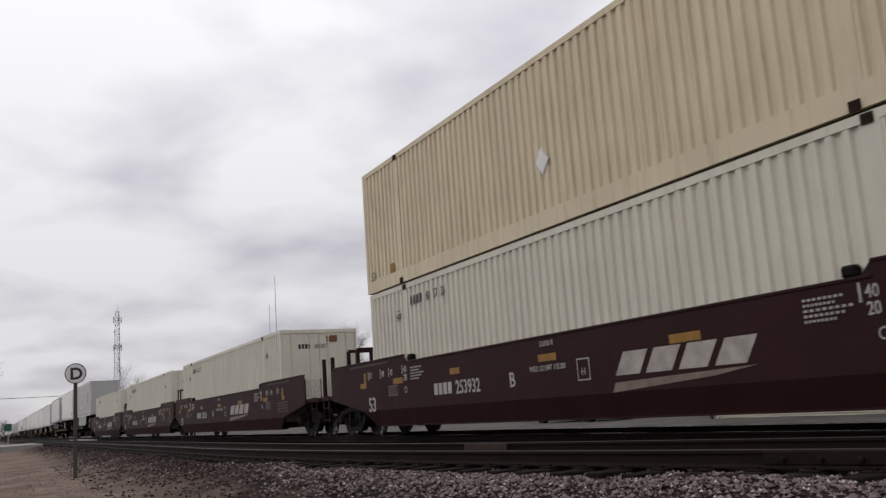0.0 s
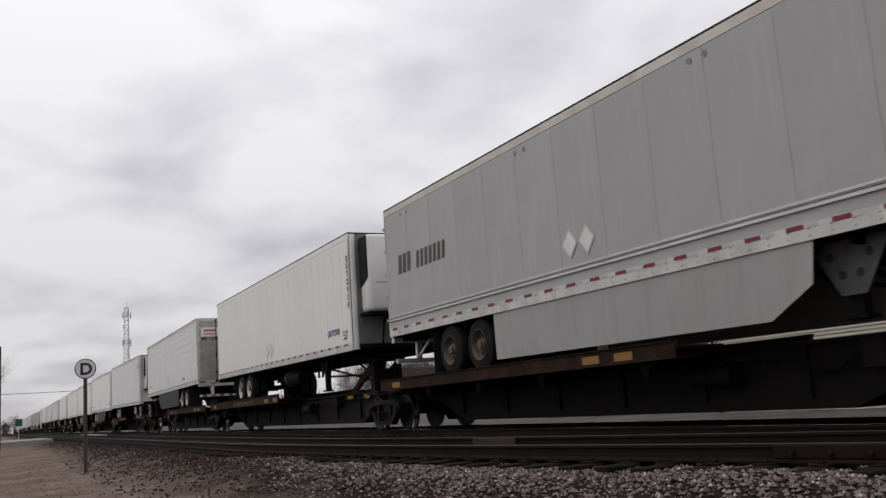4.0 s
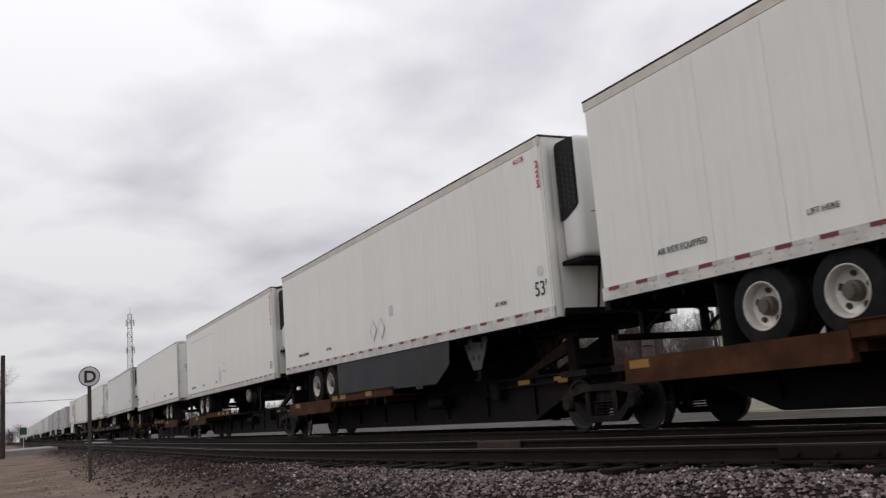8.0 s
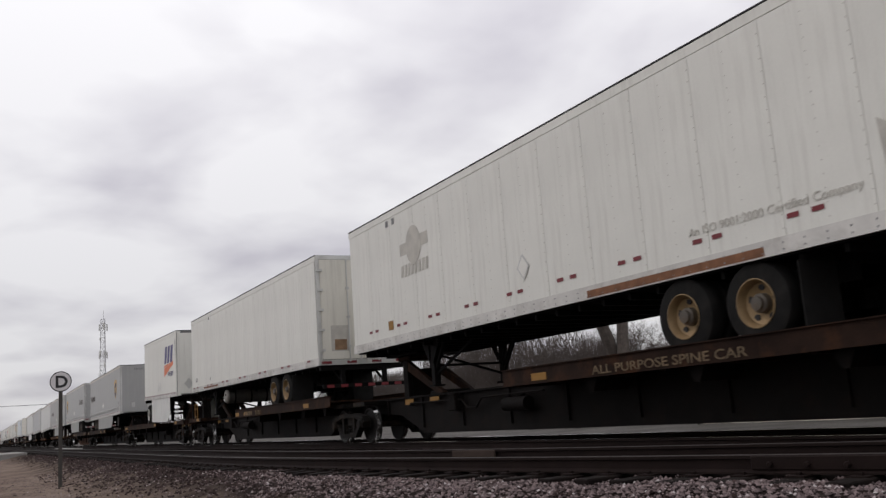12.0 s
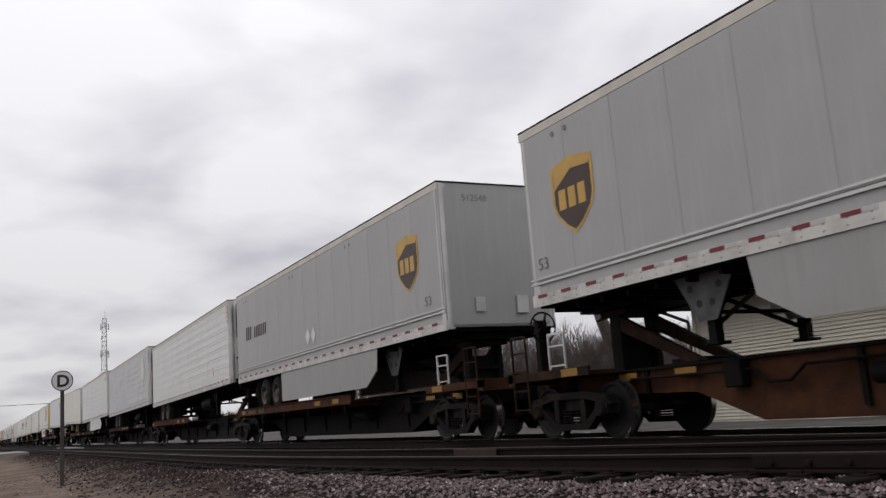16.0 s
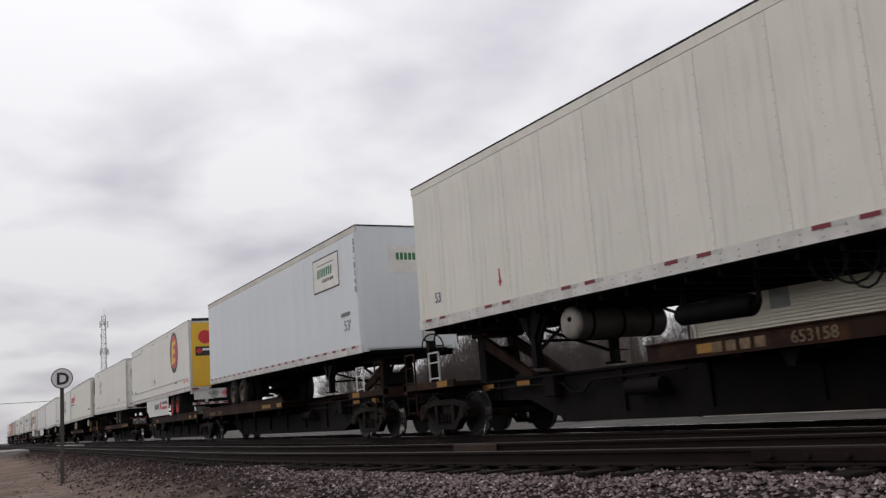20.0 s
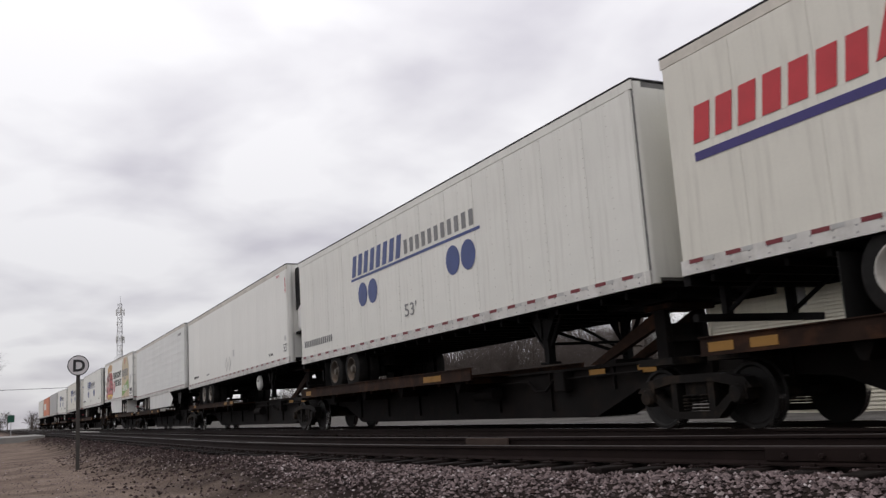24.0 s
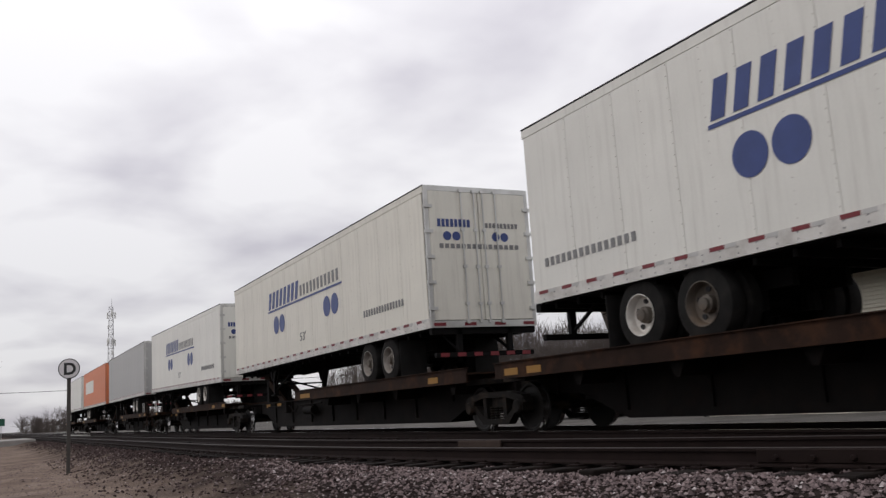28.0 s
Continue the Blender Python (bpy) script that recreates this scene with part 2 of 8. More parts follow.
DECAL_GREEN = material("green_emblem", (0.17, 0.34, 0.05), 0.45)
DECAL_FOREST = material("forest_lettering", (0.03, 0.17, 0.07), 0.45)
GHOST = material("pale_ghost_paint", (0.60, 0.60, 0.585), 0.45, 0.1, 0.12, 1.5, 30, 0.05)
DECAL_PALE = material("pale_label", (0.72, 0.71, 0.66), 0.5)
UNIT_WHITE = material("white_unit_shell", (0.74, 0.74, 0.72), 0.35, 0, 0.05, 1, 30, 0.04, GRIME, 0.2, True)
UNIT_CREAM = material("cream_unit_shell", (0.62, 0.55, 0.42), 0.4, 0, 0.06, 1, 30, 0.04, GRIME, 0.3, True)
GRILLE = material("black_unit_grille", (0.015, 0.015, 0.016), 0.5, spec=0.12)
GRILLE_HOLE = material("grille_rib_plastic", (0.05, 0.05, 0.052), 0.4)

# ---- building blocks ----
MESHES = {}


def box(bm, x0, x1, y0, y1, z0, z1):
    v = [bm.verts.new(p) for p in ((x0, y0, z0), (x1, y0, z0), (x1, y1, z0), (x0, y1, z0), (x0, y0, z1), (x1, y0, z1), (x1, y1, z1), (x0, y1, z1))]
    for f in ((3, 2, 1, 0), (4, 5, 6, 7), (0, 1, 5, 4), (1, 2, 6, 5), (2, 3, 7, 6), (3, 0, 4, 7)):
        bm.faces.new([v[i] for i in f])


def beam(bm, a, b, w, h=None):
    """A bar of section w x h from a to b."""
    a, b = Vector(a), Vector(b)
    h = h or w
    d = (b - a).normalized()
    side = d.cross(Vector((0, 0, 1)))
    side = side.normalized() if side.length > 1e-4 else Vector((1, 0, 0))
    up = side.cross(d)
    vs = []
    for p in (a, b):
        for sx, sz in ((-1, -1), (1, -1), (1, 1), (-1, 1)):
            vs.append(bm.verts.new(p + side * (sx * w / 2) + up * (sz * h / 2)))
    for f in ((0, 1, 2, 3), (7, 6, 5, 4), (0, 4, 5, 1), (1, 5, 6, 2), (2, 6, 7, 3), (3, 7, 4, 0)):
        bm.faces.new([vs[i] for i in f])


def tube(bm, a, b, r0, r1=None, n=8, cap=True):
    a, b = Vector(a), Vector(b)
    r1 = r0 if r1 is None else r1
    d = (b - a).normalized()
    side = d.cross(Vector((0, 0, 1)))
    side = side.normalized() if side.length > 1e-4 else Vector((1, 0, 0))
    up = side.cross(d)
    rings = []
    for p, r in ((a, r0), (b, r1)):
        rings.append([bm.verts.new(p + side * (r * math.cos(2 * math.pi * k / n)) + up * (r * math.sin(2 * math.pi * k / n))) for k in range(n)])
    for k in range(n):
        bm.faces.new((rings[0][k], rings[0][(k + 1) % n], rings[1][(k + 1) % n], rings[1][k]))
    if cap:
        bm.faces.new(rings[0][::-1])
        bm.faces.new(rings[1])


def lathe(bm, profile, n=20, axis="y", centre=(0, 0, 0), caps=True):
    """Turns (radius, along) points round an axis."""
    rings = []
    for r, s in profile:
        ring = []
        for k in range(n):
            a = 2 * math.pi * k / n
            c, d = r * math.cos(a), r * math.sin(a)
            p = (c, s, d) if axis == "y" else ((s, c, d) if axis == "x" else (c, d, s))
            ring.append(bm.verts.new(Vector(p) + Vector(centre)))
        rings.append(ring)
    for i in range(len(rings) - 1):
        for k in range(n):
            bm.faces.new((rings[i][k], rings[i][(k + 1) % n], rings[i + 1][(k + 1) % n], rings[i + 1][k]))
    if caps and profile[0][0] > 1e-4:
        bm.faces.new(rings[0][::-1])
    if caps and profile[-1][0] > 1e-4:
        bm.faces.new(rings[-1])


def extrude(bm, pts, y0, y1):
    """A plate: the outline pts in x and z, from y0 to y1."""
    a = [bm.verts.new((x, y0, z)) for x, z in pts]
    b = [bm.verts.new((x, y1, z)) for x, z in pts]
    n = len(pts)
    bm.faces.new(a)
    bm.faces.new(b[::-1])
    for i in range(n):
        bm.faces.new((a[i], b[i], b[(i + 1) % n], a[(i + 1) % n]))


def sweep_x(bm, pts, x0, x1):
    """A bar along x with the outline pts in y and z."""
    a = [bm.verts.new((x0, y, z)) for y, z in pts]
    b = [bm.verts.new((x1, y, z)) for y, z in pts]
    n = len(pts)
    bm.faces.new(a)
    bm.faces.new(b[::-1])
    for i in range(n):
        bm.faces.new((a[i], b[i], b[(i + 1) % n], a[(i + 1) % n]))


def round_edges(bm, width, segments=2):
    bmesh.ops.bevel(bm, geom=list(bm.edges), offset=width, segments=segments, affect="EDGES", profile=0.5, clamp_overlap=True)


def finish(bm, name, mat, smooth=False):
    bmesh.ops.recalc_face_normals(bm, faces=list(bm.faces))
    me = bpy.data.meshes.new(name)
    bm.to_mesh(me)
    bm.free()
    if smooth:
        me.shade_smooth()
        me.set_sharp_from_angle(angle=radians(35))
    me.materials.append(mat)
    return me


def under(name, me, parent, label="", at=None):
    """Links a mesh as ONE part under a thing or a part."""
    ob = new(name, me)
    ob.parent = parent
    if at is not None:
        ob.matrix_basis = at
    if label:
        ob["label"] = label
    return ob


def part(name, bm, mat, parent, label="", smooth=False, at=None):
    return under(name, finish(bm, name, mat, smooth), parent, label, at)


def boxes(name, mat, parent, *bs, label="", bevel=0.0, at=None):
    bm = bmesh.new()
    for b in bs:
        box(bm, *b)
    if bevel:
        round_edges(bm, bevel, 1)
    return part(name, bm, mat, parent, label, at=at)


def shared(key, mat, build, smooth=False):
    """A mesh built once and shared by alike parts."""
    k = (key, mat.name)
    if k not in MESHES:
        bm = bmesh.new()
        build(bm)
        MESHES[k] = finish(bm, key, mat, smooth)
    return MESHES[k]


def thing(name, label, category, group=""):
    return tagged(new(name), label, category, group)


def lettering(s, size, mat, parent, at, name="lettering", bold=0.0, squeeze=1.0, line=1.0, align="LEFT"):
    key = ("text", s, size, mat.name, bold, squeeze, line, align)
    if key not in MESHES:
        cu = bpy.data.curves.new("lettering", "FONT")
        cu.body, cu.size, cu.extrude, cu.offset, cu.space_line = s, size, 0.002, bold, line
        cu.align_x = align
        cu.resolution_u = 3
        ob = bpy.data.objects.new("lettering", cu)
        scene.collection.objects.link(ob)
        dg = bpy.context.evaluated_depsgraph_get()
        me = bpy.data.meshes.new_from_object(ob.evaluated_get(dg))
        me.transform(Matrix.Diagonal((squeeze, 1, 1, 1)))
        bpy.data.objects.remove(ob)
        me.materials.clear()
        me.materials.append(mat)
        MESHES[key] = me
    return under(name, MESHES[key], parent, "", at)


def on_side(x, z, y=-1.315):
    """Where writing lies on a side that faces the camera."""
    return pose(x, y, z, 90, 0, 0)


def on_end(x, y, z):
    """Where writing lies on an end that faces +x."""
    return pose(x, y, z, 90, 0, 90)


def decal(pts, mat, parent, name="emblem", y=-1.318, label=""):
    bm = bmesh.new()
    extrude(bm, pts, y, y + 0.003)
    return part(name, bm, mat, parent, label)


def oval(cx, cz, rx, rz, n=24, a0=0.0):
    return [(cx + rx * math.cos(a0 + 2 * math.pi * k / n), cz + rz * math.sin(a0 + 2 * math.pi * k / n)) for k in range(n)]


def bars(x0, x1, z0, z1, n, mat, parent, slant=0.0, fill=0.72, name="brand_block", y=-1.318):
    """A name drawn as n plain blocks in its colour."""
    bm = bmesh.new()
    step = (x1 - x0) / n
    for k in range(n):
        a, b = x0 + k * step, x0 + (k + fill) * step
        extrude(bm, [(a, z0), (b, z0), (b + slant, z1), (a + slant, z1)], y, y + 0.003)
        if n <= 5:
            ob = part(name.rstrip("s"), bm, mat, parent)
            bm = bmesh.new()
    if n <= 5:
        bm.free()
        return ob
    return tagged(part(name, bm, mat, parent), kind="stuff")


def end_bars(x, y0, y1, z0, z1, n, mat, parent, fill=0.72, name="brand_block"):
    step = (y1 - y0) / n
    me = shared("%s_%.3f_%.3f" % (name, step * fill, z1 - z0), mat, lambda q: box(q, 0, 0.003, 0, step * fill, 0, z1 - z0))
    for k in range(n):
        under(name, me, parent, "", pose(x, y0 + k * step, z0))


MOVERS = []  # thing, its x at 14 s, y, z, nose-up degrees

TRACK_Y = 9.6   # centre line of the train's track
HW = 1.3        # half the width of a trailer
GEAR_GREY = material("grey_gear_steel", (0.10, 0.10, 0.098), 0.7, 0.1, 0.25, 4, 30, 0.2, (0.04, 0.03, 0.025), 0.5, spec=0.2)
TANK_GREY = material("dull_tank_paint", (0.095, 0.092, 0.086), 0.5, 0.2, 0.2, 3, 30, 0.1, GRIME, 0.5)
RAIL_GRIMY = material("grimy_aluminium_rail", (0.60, 0.585, 0.55), 0.5, 0.1, 0.14, 2.5, 30, 0.1, GRIME, 0.6)
FLAP = material("grey_rubber_flap", (0.018, 0.0175, 0.017), 0.8, 0, 0.2, 4, spec=0.1)

# ---- wheels ----


def road_wheel(parent, x, y, z, rim, near):
    """A pair of road tyres on one hub, outer face towards -y where near."""
    s = -1 if near else 1

    def tyre(bm):
        lathe(bm, [(0.30, 0.0), (0.44, 0.0), (0.50, 0.03), (0.512, 0.08), (0.512, 0.21), (0.50, 0.26), (0.30, 0.28)], 28, caps=False)
        lathe(bm, [(0.30, 0.33), (0.45, 0.33), (0.505, 0.37), (0.505, 0.55), (0.45, 0.60), (0.30, 0.60)], 20, caps=False)

    def disc(bm):
        lathe(bm, [(0.305, -0.012), (0.295, -0.015), (0.285, 0.0), (0.255, 0.11), (0.20, 0.14), (0.12, 0.15)], 24, caps=False)

    def hub(bm):
        lathe(bm, [(0.125, 0.15), (0.12, 0.06), (0.09, 0.04), (0.085, 0.0), (0.0, -0.01)], 16, caps=False)

    def nuts(bm):
        for k in range(5):
            a = 2 * math.pi * k / 5 + 0.3
            lathe(bm, [(0.045, 0.13), (0.045, 0.15)], 8, "y", (0.205 * math.cos(a), -0.008, 0.205 * math.sin(a)))

    m = pose(x, y, z, 0, 0, 0) if near else pose(x, y, z, 0, 0, 180)
    w = under("wheel", shared("tyre", TYRE, tyre, True), parent, "", m)
    under("rim", shared("rim", rim, disc, True), w)
    under("hub", shared("hub", RIM_DARK, hub, True), w)
    tagged(under("rim_recess", shared("rim_recess", DARK_SEAM, nuts), w), kind="stuff")
    return w


# ---- trailers ----
def rib_sheet(bm, x0, x1, z0, z1, y, n):
    """Outward horizontal ribs in pairs on a side skin."""
    prof = []
    b = (z1 - z0) / n
    for k in range(n):
        a = z0 + b * k
        prof.append((a, 0))
        for q in (0.32, 0.65):
            prof += [(a + b * q, 0), (a + b * q + 0.009, -0.012), (a + b * q + 0.020, -0.012), (a + b * q + 0.030, 0)]
    prof.append((z1, 0))
    va = [bm.verts.new((x0, y + d, z)) for z, d in prof]
    vb = [bm.verts.new((x1, y + d, z)) for z, d in prof]
    for i in range(len(prof) - 1):
        bm.faces.new((va[i], vb[i], vb[i + 1], va[i + 1]))


def shield(x, z, w, h):
    return [(x - w / 2, z + h * 0.42), (x, z + h * 0.5), (x + w / 2, z + h * 0.42), (x + w / 2, z - h * 0.05), (x + w * 0.42, z - h * 0.22), (x + w * 0.2, z - h * 0.4), (x, z - h * 0.5), (x - w * 0.2, z - h * 0.4), (x - w * 0.42, z - h * 0.22), (x - w / 2, z - h * 0.05)]


def trailer(label, xl, xr, zl, zr, nose, skin, kind="plate", height=2.95, unit=None, cage=False, skirt=None, rim=RIM, axles=2, door=None, category="semi-trailer", flap=False, tanks=(), rail=ALU, seam=1.22, bogie=3.8, taped=True, ribs=8, deck=1.12, skirt_at=3.6, leg_at=3.4, dark_top=False, slack=None):
    """A box trailer. xl, xr: its ends; zl, zr: the height of its roof at both; nose: which end is its front."""
    L = xr - xl
    root = thing("semi_trailer", label, category, "trailers riding the train")
    pitch = math.atan2(zr - zl, L)
    MOVERS.append((root, xl, TRACK_Y, zl - height, math.degrees(pitch)))
    H = height

    def fx(a, b=None):
        """x measured from the nose, towards the tail."""
        if b is None:
            return L - a if nose == "R" else a
        return tuple(sorted((fx(a), fx(b))))

    front = -1 if nose == "L" else 1
    # shell
    bm = bmesh.new()
    box(bm, 0.015, L - 0.015, -HW + 0.015, HW, 0.06, H - 0.02)
    part("body", bm, SEAL_GREY if kind == "plate" else skin, root)
    boxes("roof", DARK_SEAM, root, (-0.01, L + 0.01, -HW - 0.014, HW + 0.014, H - 0.010, H + 0.012))
    boxes("top_rail", TOP_RAIL if kind != "plate" else skin, root, (0, L, -HW - 0.010, -HW + 0.02, H - 0.16, H - 0.02), (0, L, HW - 0.01, HW + 0.008, H - 0.16, H - 0.02))
    lo = 0.20 if kind != "grey" else 0.42
    boxes("bottom_rail", RAIL_GRIMY if rail is ALU else rail, root, (0.0, L, -HW - 0.012, -HW + 0.03, 0.0, 0.2), (0.0, L, HW - 0.03, HW + 0.01, 0.0, 0.2))
    # rivet rows and tape on the bottom rail
    bm = bmesh.new()
    k = 0.3
    while k < L - 0.2:
        for zz in (0.05, 0.13):
            box(bm, k - 0.01, k + 0.01, -HW - 0.017, -HW - 0.01, zz - 0.01, zz + 0.01)
        k += 0.31
    tagged(part("rivets", bm, DECAL_GREY, root), kind="stuff")
    tape = shared("reflector", RED, lambda b: box(b, -0.13, 0.13, -0.0035, 0.0, -0.027, 0.027))
    n = max(5, int(L / 0.66))
    tz = 0.168
    if taped:
        bm = bmesh.new()
        for i in range(n):
            x = 0.3 + (L - 0.8) * i / (n - 1)
            if taped == "pairs":
                x = 0.45 + 2.44 * (i // 2) + 0.62 * (i % 2)
                if x > L - 0.6:
                    continue
            under("reflector", tape, root, "", pose(x, -HW - 0.0145, tz))
            box(bm, x + 0.15, x + 0.33, -HW - 0.0165, -HW - 0.0125, tz - 0.026, tz + 0.026)
        tagged(part("pale_reflector_tape", bm, SILVER_TAPE, root), kind="stuff")
    # side skin
    if kind == "rib":
        bm = bmesh.new()
        rib_sheet(bm, 0.1, L - 0.1, 0.2, H - 0.16, -HW - 0.002, ribs)
        part("ribbed_side", bm, skin, root)
        sm = shared("seam_%.2f" % H, skin, lambda b: box(b, -0.004, 0.004, -HW - 0.006, -HW, 0.2, H - 0.16))
        for i in range(1, 9):
            under("seam", sm, root, "", pose(L * i / 9, 0, 0))
    else:
        w = seam
        gap = 0.004 if kind == "plate" else 0.003
        n = max(1, int(round((L - 0.1) / w)))
        w = (L - 0.1) / n
        pm = shared("panel_%.3f_%.2f_%.2f" % (w, H, lo), skin, lambda b: box(b, gap, w - gap, -0.008, 0.016, lo, H - 0.17))
        for i in range(n):
            under("side_panel", pm, root, "", pose(0.05 + i * w, -HW - 0.001, 0))
        if kind == "plate":
            bm = bmesh.new()
            for i in range(1, n):
                x = 0.05 + i * w
                for zz in np.arange(lo + 0.08, H - 0.2, 0.16):
                    box(bm, x - 0.035, x - 0.019, -HW - 0.014, -HW - 0.007, zz, zz + 0.016)
                    box(bm, x + w / 2, x + w / 2 + 0.014, -HW - 0.013, -HW - 0.007, zz, zz + 0.014)
            tagged(part("rivets", bm, DECAL_TAN, root), kind="stuff")
    if kind == "grey":
        boxes("scuff_rail", ALU, root, (0.0, L, -HW - 0.02, -HW, 0.36, 0.40), (0.0, L, -HW - 0.02, -HW, 0.44, 0.47))
    # front corners
    cx = fx(0.0)
    for sy in (-1, 1):
        bm = bmesh.new()
        lathe(bm, [(0.13, 0.02), (0.13, H - 0.03)], 12, "z", (cx - front * 0.115, sy * (HW - 0.115), 0))
        part("corner_post", bm, rail if kind in ("rib", "grey") else skin, root, "rounded front corner post", True)
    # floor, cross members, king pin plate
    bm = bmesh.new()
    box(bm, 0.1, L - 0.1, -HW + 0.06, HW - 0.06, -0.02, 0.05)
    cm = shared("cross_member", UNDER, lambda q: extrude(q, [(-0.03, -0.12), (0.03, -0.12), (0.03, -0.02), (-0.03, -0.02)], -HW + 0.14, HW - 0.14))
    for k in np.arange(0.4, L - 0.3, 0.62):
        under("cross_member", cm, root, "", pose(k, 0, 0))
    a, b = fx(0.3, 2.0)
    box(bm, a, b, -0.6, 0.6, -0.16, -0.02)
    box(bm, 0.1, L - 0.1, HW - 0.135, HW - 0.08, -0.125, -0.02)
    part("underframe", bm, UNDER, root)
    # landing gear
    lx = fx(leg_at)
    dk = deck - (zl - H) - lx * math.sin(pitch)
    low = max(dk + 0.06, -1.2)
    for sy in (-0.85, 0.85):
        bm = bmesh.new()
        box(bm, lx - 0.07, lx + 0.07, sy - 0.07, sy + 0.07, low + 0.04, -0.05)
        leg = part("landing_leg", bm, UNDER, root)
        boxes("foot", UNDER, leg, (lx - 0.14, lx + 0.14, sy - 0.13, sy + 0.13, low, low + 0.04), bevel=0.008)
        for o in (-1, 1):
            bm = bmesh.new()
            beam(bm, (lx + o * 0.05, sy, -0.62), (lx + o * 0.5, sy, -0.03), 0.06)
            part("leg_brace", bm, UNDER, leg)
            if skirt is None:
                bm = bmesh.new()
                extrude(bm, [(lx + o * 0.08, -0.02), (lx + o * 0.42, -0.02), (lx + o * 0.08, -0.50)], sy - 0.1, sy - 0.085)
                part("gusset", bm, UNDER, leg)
        if skirt is not None:
            bm = bmesh.new()
            extrude(bm, [(lx - 0.56, -0.02), (lx + 0.56, -0.02), (lx + 0.17, -0.66), (lx - 0.17, -0.66)], sy - 0.115, sy - 0.095)
            plate = part("gear_plate", bm, GEAR_GREY, leg, "grey trapezoid gear plate with round holes")
            for ox, oz in ((-0.27, -0.2), (0.27, -0.2), (-0.12, -0.42), (0.12, -0.42)):
                bm = bmesh.new()
                lathe(bm, [(0.0, 0.0), (0.055, 0.0), (0.055, 0.006)], 10, "y", (lx + ox, sy - 0.119, oz))
                part("hole", bm, DARK_SEAM, plate)
        bm = bmesh.new()
        beam(bm, (lx, sy, -0.75), (fx(4.5), sy * 0.6, -0.1), 0.05)
        part("brace", bm, UNDER, leg)
    for za, zb in ((-0.55, -0.55), (-0.3, -0.8)):
        bm = bmesh.new()
        beam(bm, (lx, -0.85, za), (lx, 0.85, zb), 0.05)
        part("cross_shaft", bm, UNDER, root)
    # tandem
    if axles == 2:
        axs = (fx(L - bogie - 0.63), fx(L - bogie + 0.63))
    else:
        axs = (fx(L - 0.85),)
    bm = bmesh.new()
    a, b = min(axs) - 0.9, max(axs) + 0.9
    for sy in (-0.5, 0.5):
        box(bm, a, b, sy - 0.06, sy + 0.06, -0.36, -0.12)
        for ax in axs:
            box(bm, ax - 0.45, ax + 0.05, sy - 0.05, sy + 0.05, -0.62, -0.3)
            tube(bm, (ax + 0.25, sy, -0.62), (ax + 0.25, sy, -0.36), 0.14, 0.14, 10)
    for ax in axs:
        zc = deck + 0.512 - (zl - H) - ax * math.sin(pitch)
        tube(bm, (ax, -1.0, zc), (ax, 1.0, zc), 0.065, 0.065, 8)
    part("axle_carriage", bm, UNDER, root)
    rims = rim if isinstance(rim, tuple) else (rim,) * len(axs)
    for ax, rim in zip(axs, rims):
        zc = deck + 0.516 - (zl - H) - ax * math.sin(pitch)
        road_wheel(root, ax, -HW + 0.06, zc, rim, True)
        road_wheel(root, ax, HW - 0.06, zc, rim, False)
    # tail
    tx = fx(L)
    back = -front
    if door is not None:
        o = back
        x0, x1 = sorted((tx, tx + o * 0.05))
        tail = [(x0, x1, -HW, -HW + 0.09, 0.0, H), (x0, x1, HW - 0.09, HW, 0.0, H), (x0, x1, -HW + 0.09, HW - 0.09, H - 0.11, H - 0.002), (x0, x1, -HW + 0.09, HW - 0.09, 0.0, 0.14)]
        boxes("rear_frame", rail if door is not YELLOW_DOOR else ALU, root, *tail)
        for s in (-1, 1):
            y0, y1 = (-HW + 0.095, -0.008) if s < 0 else (0.008, HW - 0.095)
            d0, d1 = sorted((tx + o * 0.008, tx + o * 0.06))
            leaf = boxes("door", door, root, (d0, d1, y0, y1, 0.15, H - 0.12), bevel=0.008)
            if door is YELLOW_DOOR:
                continue
            for yy in ((y0 * 0.35 + y1 * 0.65) if s < 0 else (y1 * 0.35 + y0 * 0.65), (y1 - 0.10) if s < 0 else (y0 + 0.10)):
                bm = bmesh.new()
                tube(bm, (tx + o * 0.085, yy, 0.07), (tx + o * 0.085, yy, H - 0.06), 0.017, 0.017, 6)
                for zz in (0.12, 0.5, 1.3, 2.1, H - 0.1):
                    box(bm, min(tx + o * 0.06, tx + o * 0.105), max(tx + o * 0.06, tx + o * 0.105), yy - 0.045, yy + 0.045, zz - 0.03, zz + 0.03)
                part("lock_rod", bm, UNDER if door is not CREAM else ALU, leaf)
            for zz in (0.4, 0.95, 1.5, 2.05, 2.6):
                ye = y0 - 0.03 if s < 0 else y1 + 0.03
                bm = bmesh.new()
                box(bm, min(tx + o * 0.04, tx + o * 0.085), max(tx + o * 0.04, tx + o * 0.085), ye - 0.1, ye + 0.1, zz - 0.035, zz + 0.035)
                part("hinge", bm, ALU, leaf)
        for k in range(4):
            yy = -1.1 + k * 0.73
            bm = bmesh.new()
            box(bm, min(tx + o * 0.052, tx + o * 0.056), max(tx + o * 0.052, tx + o * 0.056), yy - 0.14, yy + 0.14, 0.03, 0.1)
            part("tail_reflector", bm, RED, root)
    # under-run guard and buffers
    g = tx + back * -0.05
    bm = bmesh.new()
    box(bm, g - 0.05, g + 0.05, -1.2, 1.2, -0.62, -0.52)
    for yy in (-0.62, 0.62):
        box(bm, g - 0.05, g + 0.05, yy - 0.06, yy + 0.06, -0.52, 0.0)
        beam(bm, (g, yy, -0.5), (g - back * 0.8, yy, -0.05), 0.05)
